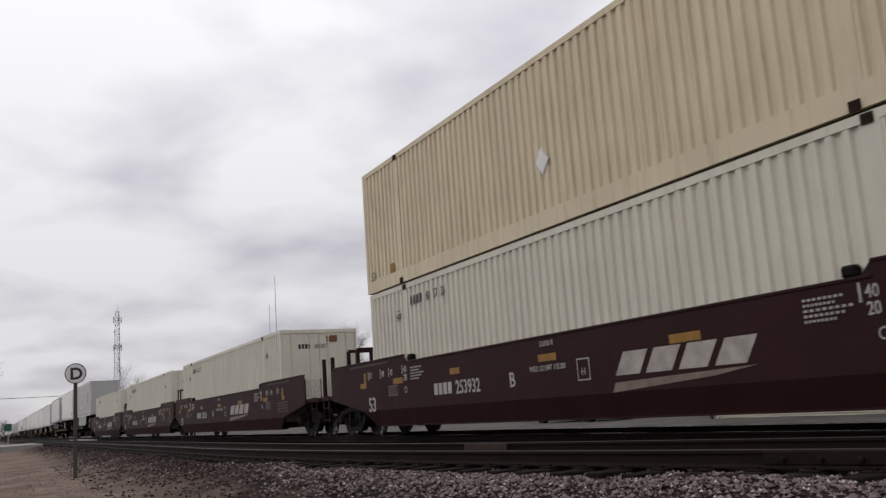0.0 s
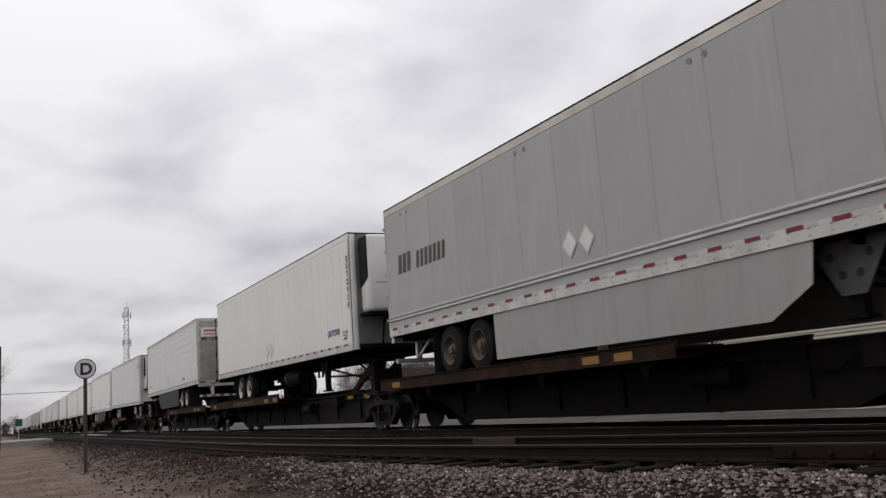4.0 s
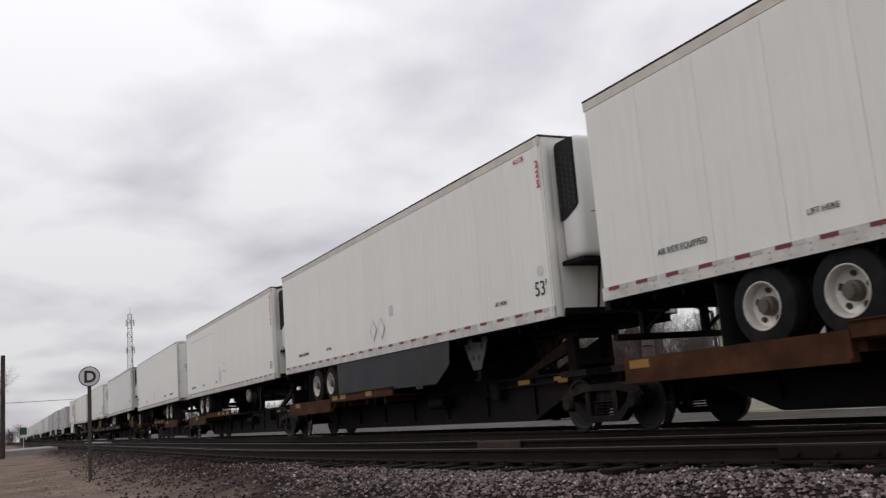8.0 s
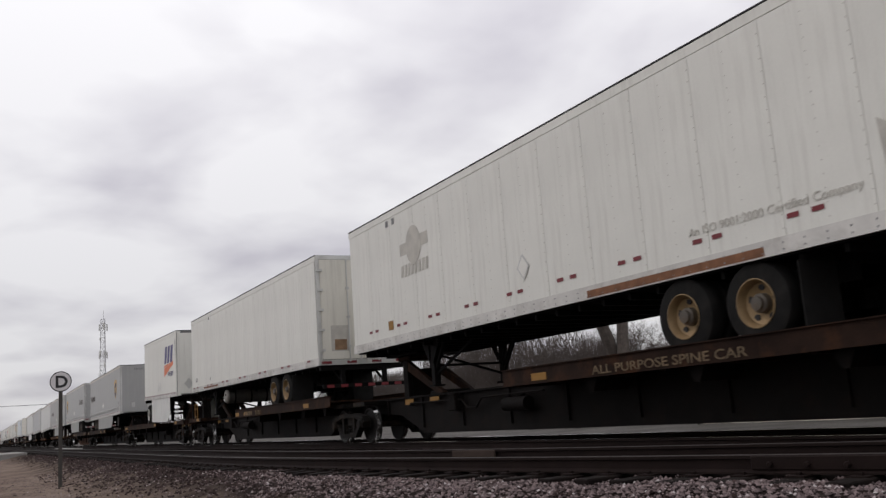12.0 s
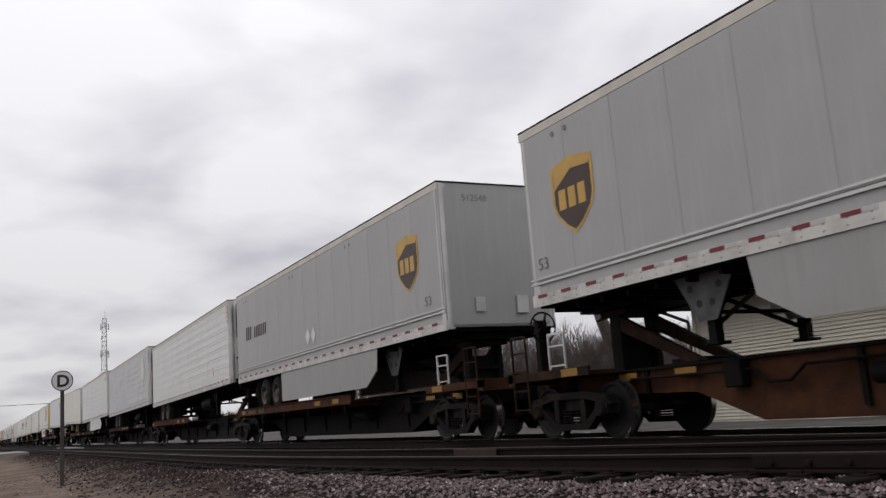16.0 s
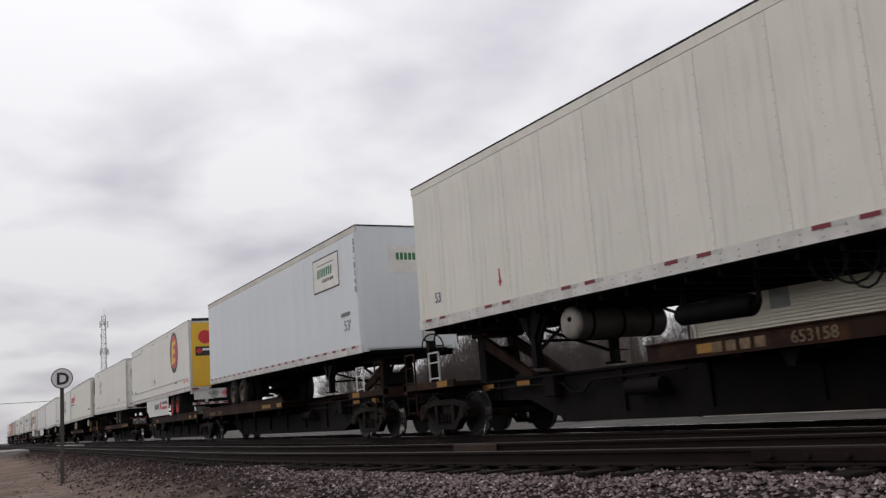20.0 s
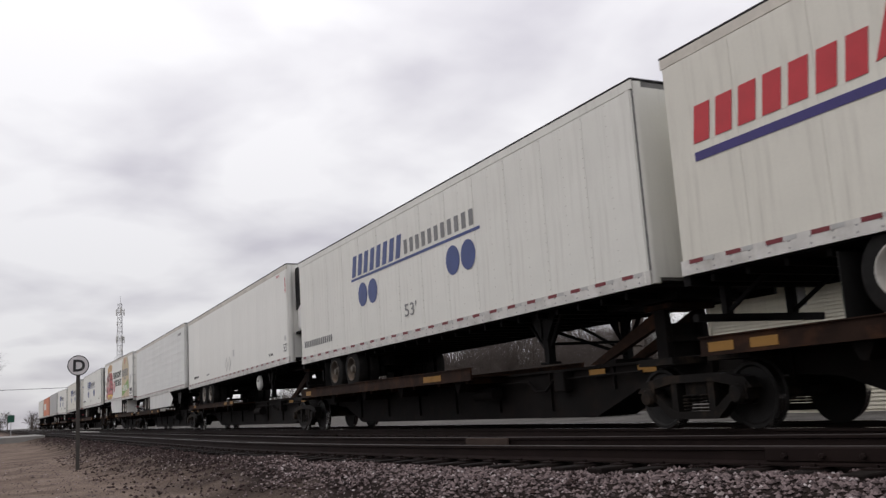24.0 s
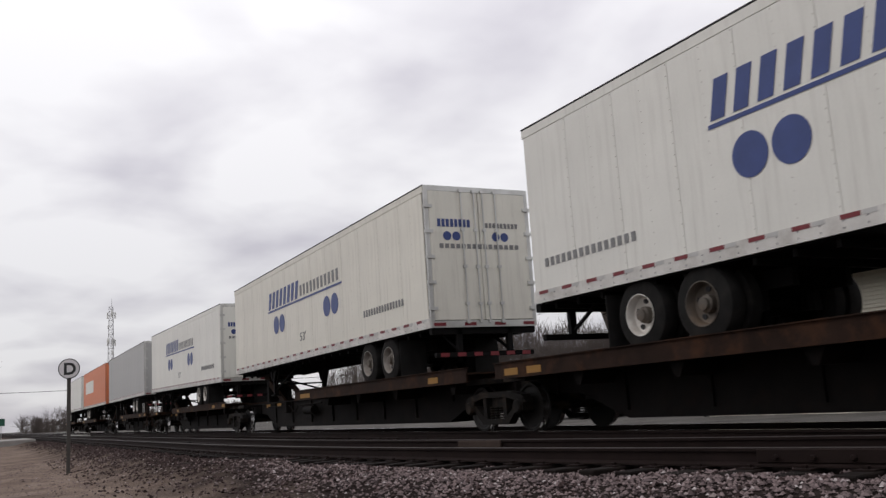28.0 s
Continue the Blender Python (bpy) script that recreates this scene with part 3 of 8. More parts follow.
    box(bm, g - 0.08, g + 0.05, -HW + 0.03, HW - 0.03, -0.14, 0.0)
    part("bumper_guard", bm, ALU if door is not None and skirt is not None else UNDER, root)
    gm = shared("guard_reflector", RED, lambda q: box(q, -0.004, 0.004, -0.1, 0.1, -0.04, 0.04))
    for k in range(6):
        under("guard_reflector", gm, root, "", pose(g + back * 0.05, -1.0 + k * 0.4, -0.57))
    # side skirt
    if skirt is not None:
        s0, s1 = skirt_at, L - bogie - 1.35 if axles == 2 else L - 2.0
        a0, a1 = fx(s0), fx(s1)
        bm = bmesh.new()
        sgn = 1 if a1 > a0 else -1
        low = deck - (zl - H) + 0.12
        low = max(low, -0.86 if axles == 2 else -1.15)
        pts = [(a0 + sgn * (1.0 if kind == "rib" and skirt is SKIRT_WHITE else 0.0), 0.0), (a1, 0.0), (a1 - sgn * 0.02, low), (a0 + sgn * 0.75, low), (a0 + sgn * 0.08, low + 0.36)]
        extrude(bm, pts, -HW + 0.015, -HW + 0.03)
        part("side_skirt", bm, skirt, root)
        bm = bmesh.new()
        extrude(bm, [(x, z) for x, z in pts], HW - 0.03, HW - 0.015)
        part("side_skirt", bm, skirt, root)
    for style, at in (tanks if skirt is None else ()):
        bx = fx(at)
        bm = bmesh.new()
        if style == "slim":
            # short air tank on bent hangers
            lathe(bm, [(0.0, -0.7), (0.11, -0.7), (0.15, -0.64), (0.15, 0.64), (0.11, 0.7), (0.0, 0.7)], 14, "x", (bx, -0.72, -0.5))
            tk = part("air_tank", bm, UNDER, root, "", True)
            for sx in (-0.6, 0.78):
                bm = bmesh.new()
                tube(bm, (bx + sx, -0.72, 0.0), (bx + sx, -0.72, -0.5), 0.04, 0.04, 6)
                tube(bm, (bx + sx, -0.72, -0.5), (bx + sx - 0.14, -0.72, -0.56), 0.04, 0.04, 6)
                part("tank_bracket", bm, UNDER, tk)
        elif style == "long":
            # saddle tank hung lengthwise, with straps
            lathe(bm, [(0.0, -0.85), (0.2, -0.85), (0.26, -0.79), (0.26, 0.79), (0.2, 0.85), (0.0, 0.85)], 18, "x", (bx, -0.7, -0.42))
            tk = part("fuel_tank", bm, UNDER, root, "", True)
            for sx in (-0.55, 0.5):
                bm = bmesh.new()
                lathe(bm, [(0.262, -0.03), (0.272, -0.03), (0.272, 0.03), (0.262, 0.03)], 18, "x", (bx + sx, -0.7, -0.42), False)
                part("tank_strap", bm, GEAR_GREY if sx < 0 else CAR_DARK, tk)
        else:
            # round tank hung crosswise, its end showing
            lathe(bm, [(0.0, -1.02), (0.22, -1.02), (0.265, -0.97), (0.265, 0.8), (0.22, 0.85), (0.0, 0.85)], 20, "y", (bx, 0.0, -0.36))
            tk = part("fuel_tank", bm, TANK_GREY if style == "pale" else UNDER, root, "", True)
            if style != "dark":
                bm = bmesh.new()
                lathe(bm, [(0.0, -1.05), (0.2, -1.05), (0.25, -1.02), (0.27, -0.98), (0.27, -0.95)], 20, "y", (bx, 0.0, -0.36))
                disc = part("tank_end", bm, SKIRT_WHITE if style == "end" else RIM_GREY, tk, "pale round tank end", True)
                bm = bmesh.new()
                lathe(bm, [(0.0, -1.075), (0.035, -1.075), (0.045, -1.05)], 10, "y", (bx + 0.05, 0.0, -0.30))
                part("filler_cap", bm, CAR_DARK, disc, "", True)
            for yy in (-0.72, -0.1, 0.5):
                bm = bmesh.new()
                lathe(bm, [(0.267, -0.025), (0.278, -0.025), (0.278, 0.025), (0.267, 0.025)], 20, "y", (bx, yy, -0.36), False)
                part("tank_strap", bm, CAR_DARK, tk)
        if style == "slim":
            continue
        bm = bmesh.new()
        for sx in (-0.2, 0.2):
            beam(bm, (bx + sx, -0.8, -0.05), (bx + sx, -0.8, -0.45), 0.05)
            beam(bm, (bx + sx, 0.1, -0.05), (bx + sx, 0.1, -0.45), 0.05)
        part("tank_hanger", bm, UNDER, root)
    if slack is not None:
        for k in range(4):
            xa, w, drop = fx(slack) - 0.45 + 0.2 * k, 0.55 + 0.18 * (k % 2), 0.30 + 0.07 * (k % 3)
            pts = [(xa + w * (0.5 - 0.5 * math.cos(math.pi * i / 8)), -0.8 + 0.05 * k, -0.08 - drop * math.sin(math.pi * i / 8)) for i in range(9)]
            bm = bmesh.new()
            for p, q in zip(pts, pts[1:]):
                tube(bm, p, q, 0.016, 0.016, 5)
            part("air_hose", bm, GRILLE, root, "slack black hose", True)
    if axles == 2:
        wx = max(axs) + 0.72 if back > 0 else min(axs) - 0.72
        for yy in (-0.95, 0.95):
            boxes("mud_flap", DECAL_PALE if flap else FLAP, root, (wx - 0.008, wx + 0.008, yy - 0.32, yy + 0.32, -0.98, -0.1))
    # cooling unit
    if unit is not None:
        e = cx
        bm = bmesh.new()
        x0, x1 = sorted((e, e + front * 0.62))
        box(bm, x0, x1, -1.02, 1.02, 0.95, H - 0.12)
        vert = [ed for ed in bm.edges]
        bmesh.ops.bevel(bm, geom=vert, offset=0.13, segments=3, affect="EDGES", profile=0.5)
        u = part("cooling_unit", bm, unit, root, "rounded refrigeration unit on the nose", True)
        bm = bmesh.new()
        xa, xb = sorted((e + front * 0.04, e + front * 0.56))
        xn, xm = (xa, xb) if front > 0 else (xb, xa)
        extrude(bm, [(xn, H - 0.24), (xn + front * 0.06, H - 0.17), (xm - front * 0.02, H - 0.17), (xm, H - 0.24), (xm, 1.86), (xm - front * 0.06, 1.78), (xn + front * 0.12, 1.64), (xn, 1.64)], -1.035, -0.98)
        gr = part("grille", bm, GRILLE, u, "black honeycomb side grille")
        bm = bmesh.new()
        for i in range(4):
            for j in range(9):
                lathe(bm, [(0.052, 0.0), (0.052, 0.008), (0.034, 0.008)], 6, "y", (xa + 0.065 + i * 0.13, -1.044, 1.86 + j * 0.098 + (0.05 if i % 2 else 0)), False)
        tagged(part("grille_mesh", bm, GRILLE_HOLE, gr), kind="stuff")
        if dark_top:
            bm = bmesh.new()
            box(bm, x0 - 0.006, x1 + 0.006, -1.027, 1.027, 1.95, H - 0.11)
            bmesh.ops.bevel(bm, geom=list(bm.edges), offset=0.13, segments=3, affect="EDGES", profile=0.5)
            part("unit_hood", bm, GRILLE, u, "black upper hood of the unit", True)
        xf = e + front * 0.622
        bm = bmesh.new()
        box(bm, min(xf, xf + front * 0.006), max(xf, xf + front * 0.006), -0.8, 0.8, 1.70, 1.72)
        box(bm, min(xf, xf + front * 0.006), max(xf, xf + front * 0.006), 0.24, 0.26, 1.0, 1.7)
        part("unit_door_seam", bm, DECAL_GREY, u)
        boxes("unit_badge", DECAL_GREY, u, (min(xf, xf + front * 0.006), max(xf, xf + front * 0.006), -0.12, 0.14, 2.32, 2.5))
        boxes("unit_shelf", UNDER, u, (x0, x1 + 0.02, -1.06, 1.06, 0.88, 0.95))
        bm = bmesh.new()
        for yy in (-0.5, 0.1, 0.7):
            tube(bm, (e + front * 0.12, yy, 0.1), (e + front * 0.2, yy + 0.06, 0.9), 0.025, 0.025, 6)
        box(bm, min(e, e + front * 0.05), max(e, e + front * 0.05), -1.1, 1.1, 0.05, 0.16)
        part("unit_hose", bm, UNDER, u)
        if cage:
            bm = bmesh.new()
            for yy in (-0.9, 0.9):
                tube(bm, (e + front * 0.66, yy, 0.9), (e + front * 0.72, yy, H - 0.06), 0.03, 0.03, 8)
                tube(bm, (e + front * 0.72, yy, H - 0.06), (e + front * 0.0, yy * 1.2, H - 0.03), 0.04, 0.04, 8)
            tube(bm, (e + front * 0.72, -0.92, H - 0.06), (e + front * 0.72, 0.92, H - 0.06), 0.045, 0.045, 8)
            tube(bm, (e + front * 0.36, -1.0, H - 0.04), (e + front * 0.36, 1.0, H - 0.04), 0.03, 0.03, 8)
            tube(bm, (e + front * 0.66, -1.0, 0.9), (e + front * 0.66, 1.0, 0.9), 0.05, 0.05, 8)
            part("guard_cage", bm, GRILLE, u, "black tube guard round the unit", True)
    else:
        # plain front wall with an air-line box
        x0, x1 = sorted((cx, cx + front * 0.012))
        boxes("front_panel", skin, root, (x0, x1, -HW + 0.12, HW - 0.12, 0.1, H - 0.12))
        if front > 0:
            boxes("air_line_box", ALU, root, (cx + 0.012, cx + 0.07, 0.35, 0.62, 0.32, 0.68))
            if kind == "grey":
                boxes("document_box", ALU, root, (cx + 0.012, cx + 0.05, -0.62, -0.4, 0.36, 0.66))
    return root


def placard(parent, x, z, s=0.27, mat=ALU, y=-1.322):
    """A diamond placard holder."""
    p = decal([(x - s, z), (x, z - s * 1.15), (x + s, z), (x, z + s * 1.15)], mat, parent, "placard_holder", y)
    decal([(x - s * 0.8, z), (x, z - s * 0.92), (x + s * 0.8, z), (x, z + s * 0.92)], DECAL_PALE, p, "placard", y - 0.003)
    return p

# ---- rail cars ----


def rail_truck(parent, x):
    """A two-axle freight truck under a car, at rail height z 0."""
    def bolster(bm):
        box(bm, -0.22, 0.22, -1.0, 1.0, 0.42, 0.66)
        box(bm, -0.3, 0.3, -0.35, 0.35, 0.66, 0.78)
        round_edges(bm, 0.02, 1)

    def cast_frame(bm):
        # cast side frame: top chord, arched bottom chord, columns and pedestals
        extrude(bm, [(-1.12, 0.52), (-1.0, 0.66), (-0.45, 0.74), (0.45, 0.74), (1.0, 0.66), (1.12, 0.52), (1.0, 0.52), (0.42, 0.63), (-0.42, 0.63), (-1.0, 0.52)], -0.09, 0.09)
        extrude(bm, [(-0.98, 0.56), (-0.84, 0.56), (-0.36, 0.24), (0.36, 0.24), (0.84, 0.56), (0.98, 0.56), (0.46, 0.14), (-0.46, 0.14)], -0.08, 0.08)
        for sx in (-1, 1):
            box(bm, min(sx * 0.30, sx * 0.42), max(sx * 0.30, sx * 0.42), -0.07, 0.07, 0.2, 0.66)
            box(bm, min(sx * 0.74, sx * 1.03), max(sx * 0.74, sx * 1.03), -0.1, 0.1, 0.38, 0.60)
            lathe(bm, [(0.0, -0.16), (0.10, -0.16), (0.13, -0.12), (0.13, 0.05)], 12, "y", (sx * 0.875, 0, 0.45))

    def spring(bm):
        for sx in (-0.17, 0.0, 0.17):
            for k in range(5):
                lathe(bm, [(0.055, 0.0), (0.075, 0.015), (0.055, 0.03)], 10, "z", (sx, 0, 0.25 + k * 0.046))

    def wheel(bm):
        lathe(bm, [(0.0, -0.09), (0.11, -0.09), (0.12, -0.05), (0.17, -0.03), (0.36, -0.045), (0.385, -0.07), (0.425, -0.07), (0.44, 0.045), (0.46, 0.055), (0.465, 0.075), (0.44, 0.08), (0.38, 0.07), (0.12, 0.08), (0.0, 0.08)], 30)

    def tread(bm):
        lathe(bm, [(0.4265, -0.066), (0.4345, 0.0), (0.4425, 0.045)], 30, caps=False)

    def axle(bm):
        tube(bm, (0, -0.95, 0), (0, 0.95, 0), 0.075, 0.075, 10)

    t = under("truck", shared("bolster", TRUCK, bolster), parent, "", pose(x, 0, 0))
    for sy in (-1, 1):
        under("side_frame", shared("side_frame", TRUCK, cast_frame, True), t, "", pose(0, sy * 1.0, 0))
        tagged(under("spring_nest", shared("spring_nest", TRUCK, spring, True), t, "", pose(0, sy * 1.0, 0)), kind="stuff")
        for sx in (-0.875, 0.875):
            m = pose(sx, sy * 0.775, 0.425, 0, 0, 0 if sy < 0 else 180)
            under("wheel", shared("rail_wheel", WHEEL_STEEL, wheel, True), t, "", m)
            under("tread", shared("tread", TREAD, tread, True), t, "polished wheel tread", m)
    for sx in (-0.875, 0.875):
        under("axle", shared("axle", TRUCK, axle, True), t, "", pose(sx, 0, 0.425))
    return t


def ladder(parent, x, y0, z0, z1, mat):
    bm = bmesh.new()
    for sx in (-0.22, 0.22):
        beam(bm, (x + sx, y0, z0), (x + sx, y0, z1), 0.03)
    k = z0 + 0.06
    while k < z1:
        beam(bm, (x - 0.22, y0, k), (x + 0.22, y0, k), 0.025)
        k += 0.32
    beam(bm, (x - 0.22, y0, z1), (x + 0.22, y0, z1), 0.03)
    return part("ladder", bm, mat, parent)


def hand_brake(parent, x, y, z):
    bm = bmesh.new()
    lathe(bm, [(0.26, -0.015), (0.28, 0.0), (0.26, 0.015), (0.245, 0.0), (0.26, -0.015)], 20, "x", (x, y, z), False)
    for k in range(5):
        a = 2 * math.pi * k / 5
        beam(bm, (x, y, z), (x, y + 0.26 * math.cos(a), z + 0.26 * math.sin(a)), 0.03)
    part("brake_wheel", bm, TRUCK, parent, "spoked hand brake wheel")
    boxes("brake_stand", CAR_DARK, parent, (x - 0.16, x - 0.02, y - 0.09, y + 0.09, 1.0, z + 0.12))


SILL_STENCIL = material("worn_stencil", (0.15, 0.105, 0.06), 0.85, 0, 0.5, 8, 40, 0.1, (0.03, 0.018, 0.012), 0.8)


def spine_unit(xl, xr, nose, coup_l, coup_r, trailer_l, trailer_r, floor_nose, number="", paint=CAR_RUST, deck=1.12, tall_end=False, reach=11.2, top=1.16, spelled=False):
    """One platform of an articulated spine car: centre sill, wheel deck at the tail of its trailer, hitch at the nose."""
    root = thing("spine_car", "rust-stained brown spine car platform with yellow patches, carrying a trailer", "rail car", "spine cars of the train")
    MOVERS.append((root, xl, TRACK_Y, 0.0, 0.0))
    U = xr - xl
    rnd = random.Random(int(xl * 10))
    # centre sill with a fish belly
    bm = bmesh.new()
    e, g = (4.1 if coup_l else 1.9), (4.1 if coup_r else 1.9)
    extrude(bm, [(0.25, 0.72), (e, 0.60), (e + 1.2, 0.17), (U - g - 1.2, 0.17), (U - g, 0.60), (U - 0.25, 0.72), (U - 0.25, 0.98), (0.25, 0.98)], -0.42, 0.42)
    # sill coloured dark for the shade of the deck overhang, one left orange
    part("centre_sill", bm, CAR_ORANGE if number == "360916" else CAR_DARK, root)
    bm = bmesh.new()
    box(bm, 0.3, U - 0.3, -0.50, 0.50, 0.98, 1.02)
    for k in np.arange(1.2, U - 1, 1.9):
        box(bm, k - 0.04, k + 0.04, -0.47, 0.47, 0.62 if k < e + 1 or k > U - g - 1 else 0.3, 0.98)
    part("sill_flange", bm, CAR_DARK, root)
    # wheel deck
    TOP = top - 0.035
    D0, D1 = (0.55, reach) if nose == "R" else (U - reach, U - 0.55)
    end = 4.0 if tall_end else 0.0
    if tall_end:
        D0, D1 = (trailer_l - xl + 0.38, D1) if nose == "R" else (D0, trailer_r - xl - 0.4)
    S0, S1 = (D0 + end, D1) if nose == "R" else (D0, D1 - end)  # the raised side sill
    E0, E1 = (D0, D0 + end) if nose == "R" else (D1 - end, D1)  # the lower panel over the truck
    bm = bmesh.new()
    for s in (-1, 1):
        a, b = sorted((s * 0.45, s * 1.30))
        box(bm, D0, D1, a, b, deck - 0.035, deck)
    for k in np.arange(D0 + 0.3, D1, 1.25):
        box(bm, k - 0.06, k + 0.06, -1.24, 1.24, min(0.98, deck - 0.16), deck - 0.035)
    part("wheel_deck", bm, paint, root, "rusty wheel deck")
    for s in (-1, 1):
        bm = bmesh.new()
        sweep_x(bm, [(s * 1.26, TOP + 0.02), (s * 1.26, TOP + 0.035), (s * 1.37, TOP + 0.035), (s * 1.37, TOP + 0.02), (s * 1.335, TOP + 0.02), (s * 1.335, 0.965), (s * 1.37, 0.965), (s * 1.37, 0.95), (s * 1.26, 0.95), (s * 1.26, 0.965), (s * 1.30, 0.965), (s * 1.30, TOP + 0.02)], S0, S1)
        sill = part("side_sill", bm, paint, root)
        bm = bmesh.new() if tall_end else None
        if tall_end:
            sweep_x(bm, [(s * 1.24, 1.05), (s * 1.35, 1.05), (s * 1.35, 0.73), (s * 1.40, 0.73), (s * 1.40, 0.69), (s * 1.24, 0.69)], E0, E1)
            end_panel = part("end_sill", bm, paint, root)
        if s < 0:
            ym = shared("yellow_patch", CAR_YELLOW, lambda q: box(q, -0.22, 0.22, -0.004, 0.0, -0.06, 0.06))
            for k in rnd.sample((S0 + 0.45, S0 + 1.2, S1 - 2.2, S1 - 1.3, S1 - 0.35), 3):
                under("yellow_patch", ym, sill, "", pose(k + rnd.uniform(-0.3, 0.3), -1.336, 1.06))
            if tall_end:
                under("yellow_patch", ym, end_panel, "", pose(E0 + rnd.choice((0.35, 0.9, 1.95)), -1.351, 0.96))
            if number:
                bars(S0 + 1.25, S0 + 2.2, 0.99, 1.12, 4, SILL_STENCIL, sill, 0, 0.7, "maker_block", -1.343)
                lettering(number, 0.2, SILL_STENCIL, sill, on_side(S0 + 2.5, 0.99, -1.3425), "lettering", 0.002, 1.1)
            elif spelled:
                c = S0 + 4.3 if nose == "R" else S0 + 2.6
                words = lettering("ALL PURPOSE SPINE CAR", 0.18, SILL_STENCIL, sill, on_side(c, 0.99, -1.3425), "lettering", 0.002)
                wide = max(q.co.x for q in words.data.vertices)
                tagged(words, kind="stuff")
                words.matrix_basis = on_side(c, 0.99, -1.3425) @ Matrix.Diagonal((3.1 / wide, 1, 1, 1))
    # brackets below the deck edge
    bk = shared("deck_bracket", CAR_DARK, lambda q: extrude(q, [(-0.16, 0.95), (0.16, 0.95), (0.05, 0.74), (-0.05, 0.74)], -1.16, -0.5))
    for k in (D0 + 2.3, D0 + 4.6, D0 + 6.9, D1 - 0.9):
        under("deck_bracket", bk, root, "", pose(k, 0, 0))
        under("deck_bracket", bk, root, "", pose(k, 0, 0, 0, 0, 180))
    # hitch stand under the trailer's nose
    hx = (trailer_r - 0.95 - xl) if nose == "R" else (trailer_l + 0.95 - xl)
    sg = -1 if nose == "R" else 1
    zt = floor_nose - 0.17
    hitch = boxes("hitch", CAR_RUST, root, (hx - 0.32, hx + 0.32, -0.45, 0.45, zt - 0.1, zt), bevel=0.02)
    for s in (-0.36, 0.36):
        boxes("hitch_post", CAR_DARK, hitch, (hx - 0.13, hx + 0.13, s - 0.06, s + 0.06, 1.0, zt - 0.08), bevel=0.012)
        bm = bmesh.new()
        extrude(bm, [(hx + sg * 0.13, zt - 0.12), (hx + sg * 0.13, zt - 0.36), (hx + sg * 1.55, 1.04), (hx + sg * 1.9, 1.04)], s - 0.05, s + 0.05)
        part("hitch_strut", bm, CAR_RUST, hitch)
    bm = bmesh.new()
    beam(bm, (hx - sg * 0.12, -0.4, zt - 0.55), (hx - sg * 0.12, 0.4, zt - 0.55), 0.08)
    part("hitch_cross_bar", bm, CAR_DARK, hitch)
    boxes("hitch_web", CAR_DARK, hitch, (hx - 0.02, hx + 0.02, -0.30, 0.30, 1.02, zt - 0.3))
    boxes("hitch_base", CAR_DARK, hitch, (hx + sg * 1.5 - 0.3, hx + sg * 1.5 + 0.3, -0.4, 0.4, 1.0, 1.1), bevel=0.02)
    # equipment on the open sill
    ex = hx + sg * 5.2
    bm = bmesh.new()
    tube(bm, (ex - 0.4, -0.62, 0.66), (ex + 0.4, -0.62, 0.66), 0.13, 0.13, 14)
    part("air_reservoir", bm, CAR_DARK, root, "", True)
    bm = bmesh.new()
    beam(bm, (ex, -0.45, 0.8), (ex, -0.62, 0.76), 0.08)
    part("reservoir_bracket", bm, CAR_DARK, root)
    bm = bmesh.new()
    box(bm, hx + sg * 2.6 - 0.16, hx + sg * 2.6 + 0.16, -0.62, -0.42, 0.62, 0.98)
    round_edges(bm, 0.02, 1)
    part("brake_valve", bm, CAR_DARK, root)
    bp = shared("yellow_patch", CAR_YELLOW, lambda q: box(q, -0.22, 0.22, -0.004, 0.0, -0.06, 0.06))
    under("yellow_patch", bp, root, "", pose(hx + sg * 0.3, -0.505, 0.9))
    under("yellow_patch", bp, root, "", pose(hx + sg * 1.6, -0.505, 0.9))
    # air pipe bent along the girder
    bend = [(hx + sg * 0.4, 0.86), (hx + sg * 2.9, 0.84), (hx + sg * 3.15, 0.66), (hx + sg * 3.5, 0.66), (hx + sg * 3.75, 0.84), (hx + sg * 6.0, 0.86)]
    bm = bmesh.new()
    for (xa, za), (xb, zb) in zip(bend, bend[1:]):
        tube(bm, (xa, -0.53, za), (xb, -0.53, zb), 0.024, 0.024, 6)
    part("air_pipe", bm, CAR_DARK, root)
    # ends
    for side, coup in ((0, coup_l), (1, coup_r)):
        o = 1 if side else -1
        x = U if side else 0.0
        if coup:
            bm = bmesh.new()
            box(bm, min(x - o * 2.7, x - o * 0.35), max(x - o * 2.7, x - o * 0.35), -1.25, -1.2, 0.98, 1.12)
            box(bm, min(x - o * 2.7, x - o * 0.35), max(x - o * 2.7, x - o * 0.35), 1.2, 1.25, 0.98, 1.12)
            box(bm, min(x - o * 0.55, x - o * 0.35), max(x - o * 0.55, x - o * 0.35), -1.25, 1.25, 0.92, 1.14)
            box(bm, min(x - o * 2.7, x - o * 0.4), max(x - o * 2.7, x - o * 0.4), -1.2, 1.2, 0.98, 1.0)
            part("end_platform", bm, paint, root)
            under("yellow_patch", bp, root, "", pose(x - o * 2.2, -1.252, 1.05))
            bm = bmesh.new()
            box(bm, min(x - o * 0.6, x + o * 0.02), max(x - o * 0.6, x + o * 0.02), -0.12, 0.12, 0.74, 0.95)
            box(bm, min(x - o * 0.1, x + o * 0.14), max(x - o * 0.1, x + o * 0.14), -0.2, 0.16, 0.68, 0.98)
            part("coupler", bm, TRUCK, root)
            ladder(root, x - o * 0.75, -1.24, 0.45, 1.75, CAR_RUST)
